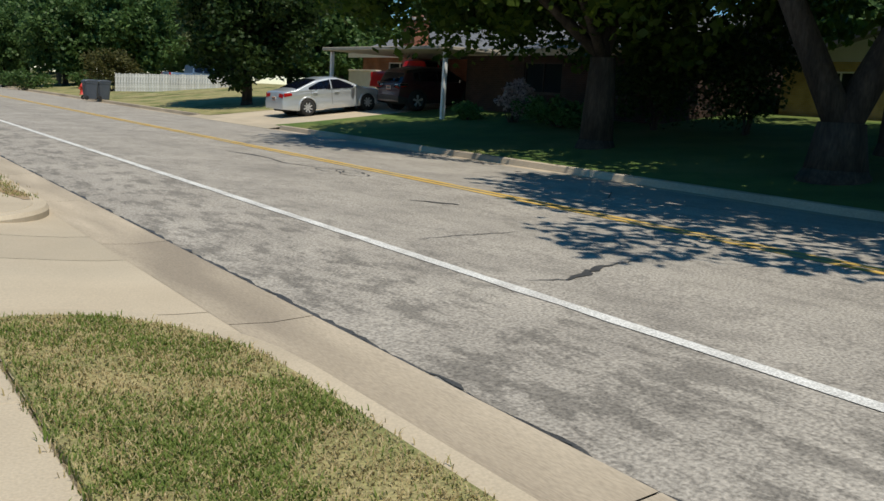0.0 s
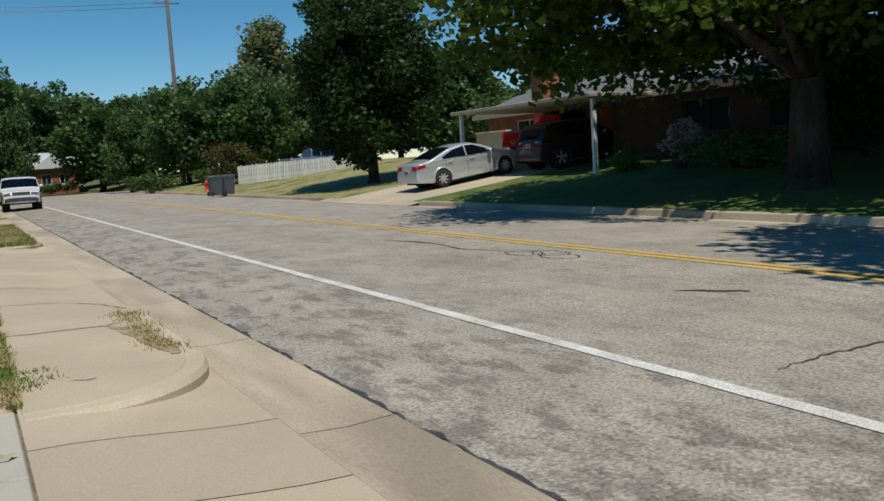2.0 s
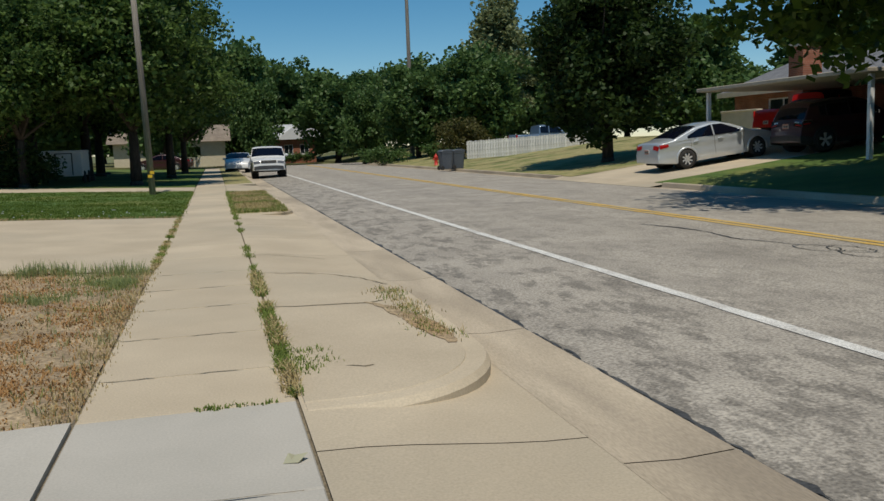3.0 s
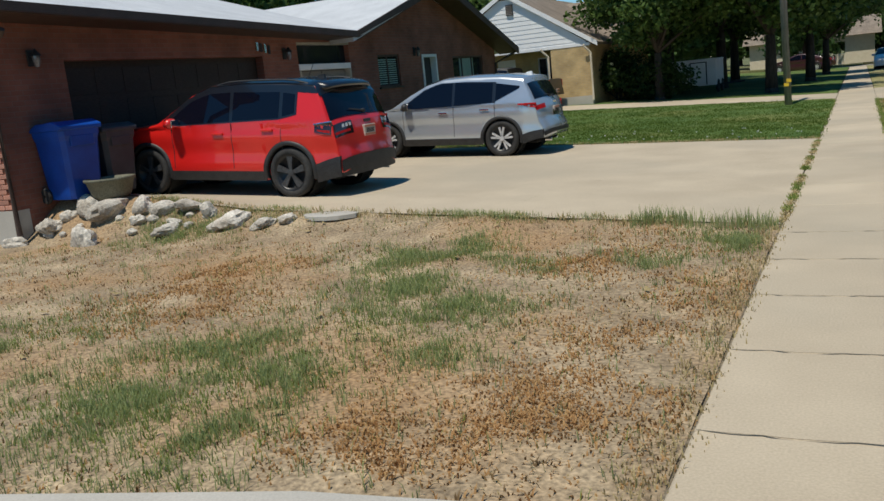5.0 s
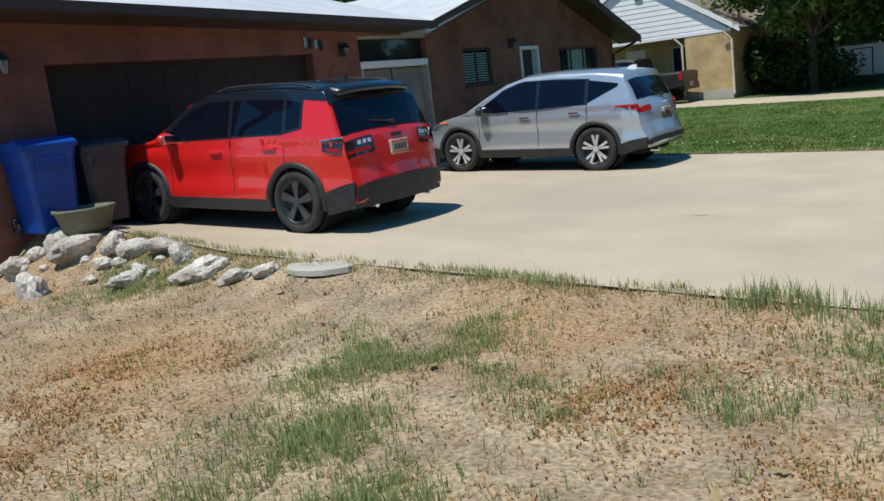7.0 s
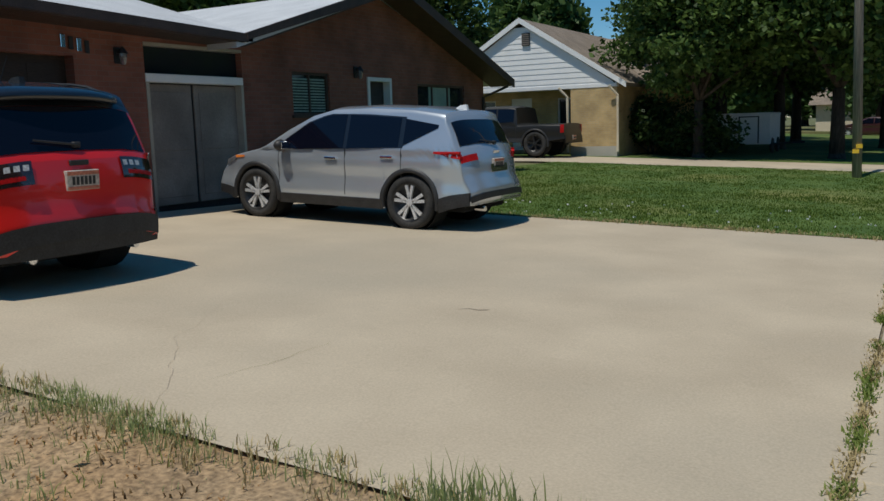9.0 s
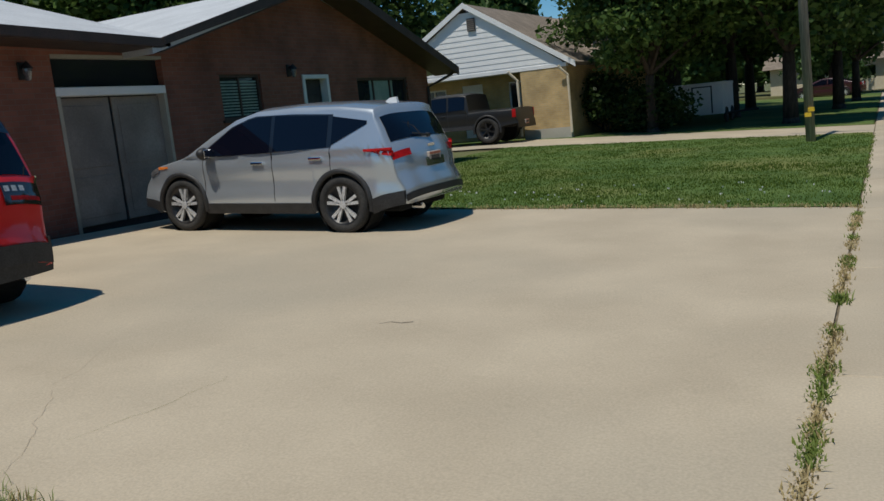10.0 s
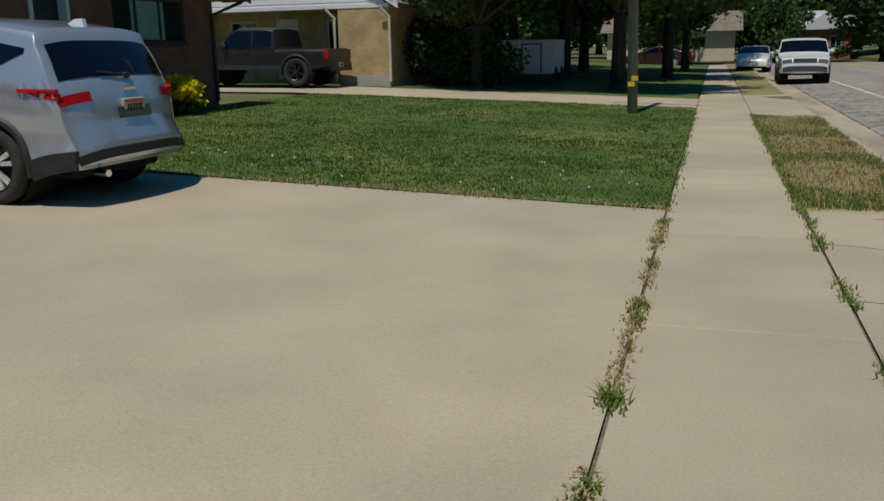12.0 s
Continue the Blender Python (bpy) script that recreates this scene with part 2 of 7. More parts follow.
M["blind"] = material("green_blind", (0.22, 0.33, 0.29), (0.28, 0.38, 0.34), scale=4, rough=0.7, bump=0.05)
M["black"] = material("black_plastic", (0.018, 0.018, 0.02), (0.028, 0.028, 0.03), scale=8, rough=0.55, bump=0.08)
M["rubber"] = material("tyre_rubber", (0.022, 0.022, 0.023), (0.04, 0.038, 0.036), scale=6, rough=0.85, bump=0.2)
M["well"] = material("wheel_well", (0.008, 0.008, 0.008), (0.012, 0.012, 0.012), rough=1.0)
M["car_glass"] = glass_material("tinted_car_glass", (0.004, 0.005, 0.012), 0.02)
M["rim_silver"] = material("machined_rim", (0.62, 0.63, 0.65), (0.72, 0.73, 0.75), scale=10, rough=0.35, metal=0.4, bump=0.0)
M["rim_black"] = material("black_rim", (0.015, 0.015, 0.017), (0.03, 0.03, 0.032), scale=10, rough=0.35, metal=0.2, bump=0.0)
M["chrome"] = material("chrome", (0.75, 0.76, 0.78), (0.8, 0.8, 0.82), rough=0.15, metal=1.0, bump=0.0)
M["tail_red"] = material("tail_lamp_red", (0.36, 0.004, 0.004), (0.44, 0.006, 0.006), scale=20, rough=0.5, bump=0.0, coat=0.1, spec=0.2)
M["lamp_clear"] = material("clear_lamp", (0.10, 0.10, 0.11), (0.16, 0.16, 0.17), scale=20, rough=0.1, bump=0.0, coat=0.8)
M["lamp_smoke"] = material("smoked_lamp", (0.02, 0.012, 0.014), (0.035, 0.02, 0.022), scale=20, rough=0.08, bump=0.0, coat=1.0)
M["lamp_white"] = material("white_lamp_lens", (0.55, 0.56, 0.58), (0.62, 0.63, 0.65), scale=20, rough=0.12, bump=0.0, coat=0.8)
M["rim_gun"] = material("gunmetal_rim", (0.05, 0.05, 0.053), (0.075, 0.075, 0.08), scale=10, rough=0.4, metal=0.3, bump=0.0)
M["amber"] = material("amber_lamp", (0.8, 0.2, 0.03), (0.85, 0.25, 0.04), rough=0.2, bump=0.0)


def paint(name, col, metal=0.0, rough=0.35, coat=0.9):
    lo = tuple(v * 0.95 for v in col)
    return material(name, lo, col, scale=2.0, fine=300, rough=rough, metal=metal, bump=0.0, coat=coat, fine_amount=0.03)


M["red_paint"] = paint("red_car_paint", (0.72, 0.016, 0.012), rough=0.3)
M["silver_paint"] = paint("silver_car_paint", (0.53, 0.58, 0.64), 0.55, 0.27)
M["white_car"] = paint("white_car_paint", (0.74, 0.75, 0.76))
M["sedan_paint"] = paint("pale_silver_paint", (0.62, 0.66, 0.70), 0.4, 0.32)
M["maroon_paint"] = paint("dark_maroon_paint", (0.05, 0.012, 0.018))
M["black_paint"] = paint("black_car_paint", (0.008, 0.008, 0.009), rough=0.5, coat=0.2)
M["blue_paint"] = paint("grey_blue_paint", (0.16, 0.24, 0.36), 0.3)
M["navy_roof"] = paint("black_roof_paint", (0.008, 0.009, 0.014))
M["blue_plastic"] = material("blue_bin_plastic", (0.002, 0.05, 0.30), (0.003, 0.07, 0.40), scale=3, rough=0.45, bump=0.06, fine_amount=0.06)
M["grey_plastic"] = material("charcoal_bin_plastic", (0.042, 0.044, 0.052), (0.062, 0.065, 0.073), scale=3, rough=0.55, bump=0.06, fine_amount=0.08)
M["slate_plastic"] = material("slate_bin_plastic", (0.07, 0.085, 0.11), (0.09, 0.105, 0.13), scale=3, rough=0.5, bump=0.05)
M["pot"] = material("olive_grey_pot", (0.11, 0.11, 0.075), (0.16, 0.155, 0.11), scale=5, rough=0.7, bump=0.1)
M["stone"] = material("pale_rock", (0.50, 0.455, 0.39), (0.66, 0.62, 0.55), scale=5, fine=30, rough=0.95, bump=0.8, c=(0.32, 0.28, 0.23), vary=0.15)
M["bark"] = material("bark", (0.035, 0.027, 0.021), (0.075, 0.058, 0.045), scale=4, fine=25, rough=1.0, bump=1.0, stretch=(1, 1, 0.2))
M["pole_wood"] = material("grey_pole_wood", (0.21, 0.18, 0.15), (0.30, 0.26, 0.22), scale=4, fine=30, rough=0.95, bump=0.6, stretch=(1, 1, 0.08))
M["fence_white"] = material("weathered_white_wood", (0.60, 0.59, 0.57), (0.74, 0.73, 0.71), scale=2.5, fine=30, rough=0.8, bump=0.2, stretch=(1, 1, 0.3), c=(0.46, 0.43, 0.39), vary=0.12)
M["red_metal"] = material("red_hydrant_paint", (0.55, 0.03, 0.02), (0.62, 0.05, 0.03), rough=0.5, bump=0.05)
M["yellow_tag"] = material("yellow_tag", (0.80, 0.50, 0.03), (0.85, 0.55, 0.05), rough=0.6, bump=0.0)
M["leaf_dark"] = leaf_material("dark_leaves", (0.02, 0.045, 0.012), (0.055, 0.095, 0.022))
M["leaf_mid"] = leaf_material("green_leaves", (0.035, 0.075, 0.014), (0.13, 0.19, 0.025), glow=0.55)
M["leaf_ash"] = leaf_material("ash_leaves", (0.025, 0.06, 0.014), (0.14, 0.22, 0.055), glow=0.4)
M["leaf_far"] = leaf_material("far_leaves", (0.05, 0.105, 0.03), (0.12, 0.20, 0.06))
M["leaf_pale"] = leaf_material("pale_green_leaves", (0.17, 0.20, 0.09), (0.26, 0.29, 0.14))
M["leaf_olive"] = leaf_material("olive_shrub_leaves", (0.075, 0.075, 0.025), (0.12, 0.115, 0.035))
M["leaf_hedge"] = leaf_material("bright_hedge_leaves", (0.06, 0.15, 0.04), (0.12, 0.25, 0.08))
M["leaf_pink"] = leaf_material("pale_pink_blossom", (0.35, 0.25, 0.25), (0.55, 0.45, 0.43))
M["flower_yellow"] = leaf_material("yellow_petals", (0.75, 0.60, 0.02), (0.85, 0.72, 0.03))
M["blade_green"] = leaf_material("grass_blades", (0.14, 0.21, 0.04), (0.28, 0.34, 0.09), rough=0.6, glow=0.45)
M["blade_lawn"] = leaf_material("lawn_blades", (0.062, 0.12, 0.016), (0.145, 0.205, 0.033), rough=0.6, glow=0.4)
M["blade_blue"] = leaf_material("bluish_grass_blades", (0.265, 0.33, 0.125), (0.44, 0.49, 0.225), rough=0.6, glow=0.55)
M["blade_straw"] = leaf_material("straw_blades", (0.36, 0.28, 0.13), (0.58, 0.47, 0.26), rough=0.8, glow=0.25)
M["blade_rust"] = leaf_material("rusty_dead_blades", (0.38, 0.20, 0.08), (0.58, 0.37, 0.17), rough=0.8, glow=0.35)
M["blade_dead"] = leaf_material("dead_weed_leaves", (0.13, 0.085, 0.042), (0.26, 0.17, 0.08), rough=0.9, glow=0.15)
M["litter"] = leaf_material("pale_dry_leaf", (0.34, 0.34, 0.22), (0.48, 0.46, 0.34), rough=0.8, glow=0.15)
M["plate"] = material("number_plate", (0.46, 0.40, 0.36), (0.54, 0.48, 0.43), rough=0.5, bump=0)
M["plate_red"] = material("plate_print", (0.5, 0.16, 0.10), (0.6, 0.2, 0.12), rough=0.5, bump=0)


# ---- mesh helpers ----
def part(name, bm, mat, parent=None, label="", smooth=False):
    me = bpy.data.meshes.new(name)
    bm.to_mesh(me)
    bm.free()
    if smooth:
        for f in me.polygons:
            f.use_smooth = True
    for one in mat if isinstance(mat, (list, tuple)) else [mat]:
        me.materials.append(one)
    ob = new(name, me)
    ob.parent = parent
    if label:
        ob["label"] = label
    return ob


def raw(name, verts, faces, mat, parent=None, label="", smooth=False):
    me = bpy.data.meshes.new(name)
    me.from_pydata(verts, [], faces)
    if smooth:
        for f in me.polygons:
            f.use_smooth = True
    me.materials.append(mat)
    ob = new(name, me)
    ob.parent = parent
    if label:
        ob["label"] = label
    return ob


def thing(name, m, label, category, group=""):
    ob = new(name)
    ob.empty_display_size = 0.2
    ob.matrix_basis = m
    return tagged(ob, label, category, group)


def box(bm, x0, x1, y0, y1, z0, z1, bevel=0.0, seg=1):
    r = bmesh.ops.create_cube(bm, size=1.0)
    vs = r["verts"]
    for v in vs:
        v.co = Vector(((x0 + x1) / 2 + v.co.x * (x1 - x0), (y0 + y1) / 2 + v.co.y * (y1 - y0), (z0 + z1) / 2 + v.co.z * (z1 - z0)))
    if bevel:
        es = list({e for v in vs for e in v.link_edges})
        bmesh.ops.bevel(bm, geom=es, offset=bevel, segments=seg, affect="EDGES", profile=0.5)
    return bm


def boxes(*dims, bevel=0.0):
    bm = bmesh.new()
    for d in dims:
        box(bm, *d, bevel=bevel)
    return bm


def rod(bm, a, b, r0, r1=None, seg=8):
    a, b = Vector(a), Vector(b)
    r1 = r0 if r1 is None else r1
    q = (b - a).to_track_quat("Z", "Y").to_matrix()
    rings = []
    for c, r in ((a, r0), (b, r1)):
        rings.append([bm.verts.new(c + q @ Vector((r * math.cos(t), r * math.sin(t), 0))) for t in (2 * math.pi * i / seg for i in range(seg))])
    for i in range(seg):
        bm.faces.new((rings[0][i], rings[0][(i + 1) % seg], rings[1][(i + 1) % seg], rings[1][i]))
    bm.faces.new(rings[0][::-1])
    bm.faces.new(rings[1])
    return bm


def pipe(bm, pts, r, seg=8):
    """One tube bent through points."""
    pts = [Vector(p) for p in pts]
    rings = []
    for i, p in enumerate(pts):
        d = (pts[min(i + 1, len(pts) - 1)] - pts[max(i - 1, 0)]).normalized()
        q = d.to_track_quat("Z", "Y").to_matrix()
        rings.append([bm.verts.new(p + q @ Vector((r * math.cos(t), r * math.sin(t), 0))) for t in (2 * math.pi * k / seg for k in range(seg))])
    for a, b in zip(rings, rings[1:]):
        for k in range(seg):
            bm.faces.new((a[k], a[(k + 1) % seg], b[(k + 1) % seg], b[k]))
    bm.faces.new(rings[0][::-1])
    bm.faces.new(rings[-1])
    bmesh.ops.recalc_face_normals(bm, faces=bm.faces)
    return bm


def lathe(bm, profile, seg=24, axis="y", centre=(0, 0, 0)):
    """Turns (radius, offset) pairs about an axis."""
    rings = []
    for r, o in profile:
        ring = []
        for i in range(seg):
            t = 2 * math.pi * i / seg
            a, b = r * math.cos(t), r * math.sin(t)
            p = {"y": (a, o, b), "z": (a, b, o), "x": (o, a, b)}[axis]
            ring.append(bm.verts.new(Vector(p) + Vector(centre)))
        rings.append(ring)
    for k in range(len(rings) - 1):
        for i in range(seg):
            bm.faces.new((rings[k][i], rings[k][(i + 1) % seg], rings[k + 1][(i + 1) % seg], rings[k + 1][i]))
    bmesh.ops.recalc_face_normals(bm, faces=bm.faces)
    return bm


def prism(bm, outline, axis, a, b):
    """A closed outline of (u, v) pushed from a to b along an axis: x: (y, z), y: (x, z), z: (x, y)."""
    def at(u, v, w):
        return {"x": (w, u, v), "y": (u, w, v), "z": (u, v, w)}[axis]
    lo, hi = [bm.verts.new(at(u, v, a)) for u, v in outline], [bm.verts.new(at(u, v, b)) for u, v in outline]
    n = len(outline)
    new_faces = [bm.faces.new(lo[::-1]), bm.faces.new(hi)]
    for i in range(n):
        new_faces.append(bm.faces.new((lo[i], lo[(i + 1) % n], hi[(i + 1) % n], hi[i])))
    bmesh.ops.recalc_face_normals(bm, faces=new_faces)
    return bm


def lerp(pts, x):
    """Height on a line through (x, z) pairs."""
    return float(np.interp(x, [p[0] for p in pts], [p[1] for p in pts]))


# ---- the lie of the land ----
KERB_X, ROAD_X0, ROAD_X1, FAR_KERB = 2.6, 3.25, 13.7, 14.2


DIRT = [(-40, 0.10), (-12, 0.13), (-8, 0.16), (-4, 0.11), (0, 0.0)]


def land(x, y=20.0):
    """The height of the ground beside the street, which falls towards it from both sides."""
    if x >= 0:
        return 0.0 if x <= FAR_KERB + 0.2 else min((x - FAR_KERB - 0.2) * 0.12, 1.45)
    rise = min(0.054, max(0.038, 0.053 - 0.0021 * (y - 7.4)))
    up = 11 * rise + (-11 - x) * 0.01 if x < -11 else -x * rise
    k = min(1.0, max(0.0, (y - 5.3) / 0.9))
    bank = 0.20 * min(1.0, max(0.0, (7.2 - y) / 1.0)) * min(1.0, max(0.0, (-x - 6.8) / 2.4)) if y > 4 else 0.0
    return (up + bank) * k + lerp(DIRT, x) * (1 - k)


def road_z(x):
    return -0.12 + 0.11 * (1 - ((x - 8.7) / 5.5) ** 2)


def sheet(name, x0, x1, y0, y1, zf, mat, nx=8, ny=8, parent=None, label="", wobble=0.0, lift=0.0):
    """A patch of ground that follows a height, with a wavering edge."""
    verts, faces = [], []
    for j in range(ny + 1):
        for i in range(nx + 1):
            x, y = x0 + (x1 - x0) * i / nx, y0 + (y1 - y0) * j / ny
            if wobble and (i in (0, nx) or j in (0, ny)):
                x += wobble * noise.noise((x * 1.7, y * 1.7, 3.0))
                y += wobble * noise.noise((x * 1.7, y * 1.7, 9.0))
            verts.append((x, y, zf(x, y) + lift))
    for j in range(ny):
        for i in range(nx):
            a = j * (nx + 1) + i
            faces.append((a, a + 1, a + nx + 2, a + nx + 1))
    return raw(name, verts, faces, mat, parent, label, smooth=True)


# ground: one sheet to the horizon, sunk where the road lies
gx = [-900, -300, -120, -60, -30, -18, -11, -5.5, 0, 1.0, 1.15, FAR_KERB + 0.1, FAR_KERB + 0.2, 18, 22, 26.5, 40, 80, 300, 900]
gy = [-600, -150, -60, -30, -15, 0, 5.3, 6.2, 15, 30, 45, 60, 74.9, 75, 84, 84.1, 110, 150, 400, 1200]
gv, gf = [], []
for y in gy:
    for x in gx:
        z = -0.35 if (1.15 <= x <= FAR_KERB + 0.1) else land(x, y) - (0.30 if -12 < x < -5 and 4 < y < 16 else 0.05)
        if 75 <= y <= 84:
            z = -0.35
        gv.append((x, y, z))
for j in range(len(gy) - 1):
    for i in range(len(gx) - 1):
        a = j * len(gx) + i
        gf.append((a, a + 1, a + len(gx) + 1, a + len(gx)))
tagged(raw("ground", gv, gf, M["ground"]), "dull green and brown soil under lawns and houses", "ground", kind="structure")

# road
rx = [ROAD_X0 + (FAR_KERB - ROAD_X0) * i / 10 for i in range(11)]
ry = [-90, -40, -20, -10, 0, 10, 20, 30, 45, 60, 76]
rv = [(x, y, road_z(x)) for y in ry for x in rx]
rf = [(j * 11 + i, j * 11 + i + 1, j * 11 + i + 12, j * 11 + i + 11) for j in range(len(ry) - 1) for i in range(10)]
road = tagged(raw("road", rv, rf, M["asphalt"]), "worn pale grey asphalt street with cracks and tar", "road", kind="structure")
tagged(sheet("cross_road", -150, 150, 75.5, 83.5, lambda x, y: -0.13, M["asphalt"], 4, 2), "grey asphalt side street at the junction", "road", kind="structure")


def line_strip(name, x, w, y0, y1, mat, label, lift=0.006, jag=0.0, step=0.5):
    n = int((y1 - y0) / step)
    verts, faces = [], []
    for k in range(n + 1):
        y = y0 + (y1 - y0) * k / n
        for s in (-1, 1):
            xx = x + s * w / 2 + jag * (noise.noise((y * 2.3, s * 5, x)) + (noise.noise((y * 9.0, s * 2, x)) if step < 0.3 else 0.0))
            verts.append((xx, y, road_z(xx) + lift))
    for k in range(n):
        faces.append((2 * k, 2 * k + 1, 2 * k + 3, 2 * k + 2))
    return tagged(raw(name, verts, faces, mat), label, "road marking", kind="structure")


line_strip("edge_line", 5.05, 0.13, -60, 74, M["white_line"], "worn solid white edge line on the asphalt", jag=0.02)
line_strip("centre_line", 8.84, 0.13, -60, 74, M["yellow_line"], "worn yellow centre line on the asphalt", jag=0.02)
line_strip("centre_line", 9.04, 0.13, -60, 74, M["yellow_line"], "worn yellow centre line on the asphalt", jag=0.02)


# ---- vehicles ----
def vehicle(name, m, label, category, P):
    """A car from its side profile: x forward from the middle of the wheelbase, z up from the road."""
    root = thing(name, m, label, category)
    top, W, R, wb, sill = P["top"], P["W"], P["R"], P["wb"], P.get("sill", 0.22)
    x0, x1 = top[0][0], top[-1][0]
    mid, half = (x0 + x1) / 2, (x1 - x0) / 2
    belt, tumble, sh = P["belt"], P.get("tumble", 0.30), P.get("shoulder", 0.06)

    def hw(x, z):
        u = abs((x - mid) / half)
        w = W / 2 * (1 - 0.13 * min(u, 1.0) ** 7)
        w *= 1 - 0.05 * max(0.0, (0.55 - z) / 0.35) ** 2
        if z > belt:
            w -= (z - belt) * tumble
        else:
            w -= 0.03 * max(0.0, (z - 0.86) / max(belt - 0.86, 0.05)) ** 2
            w -= 0.022 * math.exp(-(((z - 0.66) / 0.13) ** 2))
        return w

    def zt(x):
        return lerp(top, x)

    def bottom(x):
        z = sill + 0.10 * max(0.0, (abs((x - mid) / half) - 0.75) / 0.25)
        for a in (-wb / 2, wb / 2):
            d = R + 0.045
            if abs(x - a) < d:
                z = max(z, R + math.sqrt(d * d - (x - a) ** 2))
        return min(z, zt(x) - sh - 0.01)

    def ztop(x, y):
        return zt(x) - sh * min(1.0, abs(y) / hw(x, zt(x) - sh)) ** 4

    # body shell
    xs = sorted({round(v, 3) for v in [p[0] for p in top] + list(np.linspace(x0, x1, 46)) + [a + s * (R + 0.045) * c for a in (-wb / 2, wb / 2) for s in (-1, 1) for c in (1, 0.98, 0.9, 0.75, 0.5)]})
    fr = [1.0, 0.97, 0.9, 0.78, 0.55, 0.28, 0.0]
    bm, rings = bmesh.new(), []
    for x in xs:
        a, b = bottom(x), zt(x) - sh
        half_ring = [(hw(x, a) - 0.07, a)] + [(hw(x, a + (b - a) * k / 18), a + (b - a) * k / 18) for k in range(19)]
        wt = hw(x, b)
        half_ring += [(wt * f, zt(x) - sh * f**4) for f in fr[1:]]
        ring = [bm.verts.new((x, y, z)) for y, z in half_ring] + [bm.verts.new((x, -y, z)) for y, z in half_ring[-2::-1]]
        rings.append(ring)
    for k in range(len(rings) - 1):
        for i in range(len(rings[0]) - 1):
            bm.faces.new((rings[k][i], rings[k + 1][i], rings[k + 1][i + 1], rings[k][i + 1]))
    for ring in (rings[0], rings[-1]):
        bm.faces.new(ring)
    bmesh.ops.recalc_face_normals(bm, faces=bm.faces)
    if "roof_mat" in P:
        for f in bm.faces:
            c = f.calc_center_median()
            if P["roof_span"][0] < c.x < P["roof_span"][1] and c.z > P["roof_z"]:
                f.material_index = 1
    part("body", bm, [P["paint"], P["roof_mat"]] if "roof_mat" in P else P["paint"], root, smooth=True)

    def side(pname, lower, upper, mat, off=0.008, parent=None, plabel="", n=10, rows=4, sides=(1, -1)):
        """A panel on the flank between two lines of (x, z)."""
        out = None
        for s in sides:
            bm = bmesh.new()
            a, b = lower[0][0], lower[-1][0]
            grid = []
            for k in range(n + 1):
                x = a + (b - a) * k / n
                lo, hi = lerp(lower, x), lerp(upper, x)
                col = []
                for r in range(rows + 1):
                    z = lo + (hi - lo) * r / rows
                    col.append(bm.verts.new((x, s * (hw(x, z) + off), z)))
                grid.append(col)
            for k in range(n):
                for r in range(rows):
                    bm.faces.new((grid[k][r], grid[k + 1][r], grid[k + 1][r + 1], grid[k][r + 1]))
            r = bmesh.ops.extrude_face_region(bm, geom=bm.faces[:])
            for v in r["geom"]:
                if isinstance(v, bmesh.types.BMVert):
                    v.co.y -= s * (off + 0.012)
            bmesh.ops.recalc_face_normals(bm, faces=bm.faces)
            out = part(pname, bm, mat, parent or root, plabel)
        return out

    def over(pname, a, b, f, mat, off=0.008, n=8, y0=None, y1=None, plabel=""):
        """A panel that lies on the top, nose or tail between two stations, out to a share of the width."""
        bm, grid = bmesh.new(), []
        for k in range(n + 1):
            x = a + (b - a) * k / n
            d = 0.004
            slope = (zt(x + d) - zt(x - d)) / (2 * d)
            nv = Vector((-slope, 0, 1)).normalized()
            w = hw(x, zt(x) - sh)
            lo, hi = (-f * w if y0 is None else y0 * w), (f * w if y1 is None else y1 * w)
            row = []
            for r in range(13):
                y = lo + (hi - lo) * r / 12
                row.append(bm.verts.new(Vector((x, y, ztop(x, y))) + nv * off))
            grid.append(row)
        for k in range(n):
            for r in range(12):
                bm.faces.new((grid[k][r], grid[k + 1][r], grid[k + 1][r + 1], grid[k][r + 1]))
        bmesh.ops.recalc_face_normals(bm, faces=bm.faces)
        return part(pname, bm, mat, root, plabel, smooth=True)

    def tail_x(z):
        seg = P["tail"]
        return float(np.interp(z, [p[1] for p in seg], [p[0] for p in seg]))

    for lower, upper in P["windows"]:
        side("side_window", lower, upper, M["car_glass"])
    over("windscreen", *P["windscreen"], 0.96, M["car_glass"])
    if "rear_window" in P:
        over("rear_window", *P["rear_window"], P.get("rear_share", 0.90), M["car_glass"])
    if "roof_panel" in P:
        over("roof_panel", *P["roof_panel"], 1.0, P.get("roof_mat", P["paint"]), off=0.012, n=16, plabel="gloss black roof panel" if "roof_mat" in P else "")
    if "pillar" in P:
        for lower, upper in P["pillar"]:
            side("pillar_trim", lower, upper, P.get("pillar_mat", M["navy_roof"]), off=0.005, n=16)
    # shut lines
    for x, za, zb in P.get("doors", ()):
        side("shut_line", [(x - 0.005, za), (x + 0.005, za)], [(x - 0.005, zb), (x + 0.005, zb)], M["black"], off=0.003, n=1, rows=6)
    # sill and arches
    trim = P.get("trim", M["black"])
    s0, s1 = -wb / 2 + R + 0.06, wb / 2 - R - 0.06
    side("sill_trim", [(s0, sill - 0.01), (s1, sill - 0.01)], [(s0, sill + 0.13), (s1, sill + 0.13)], trim, off=0.015)
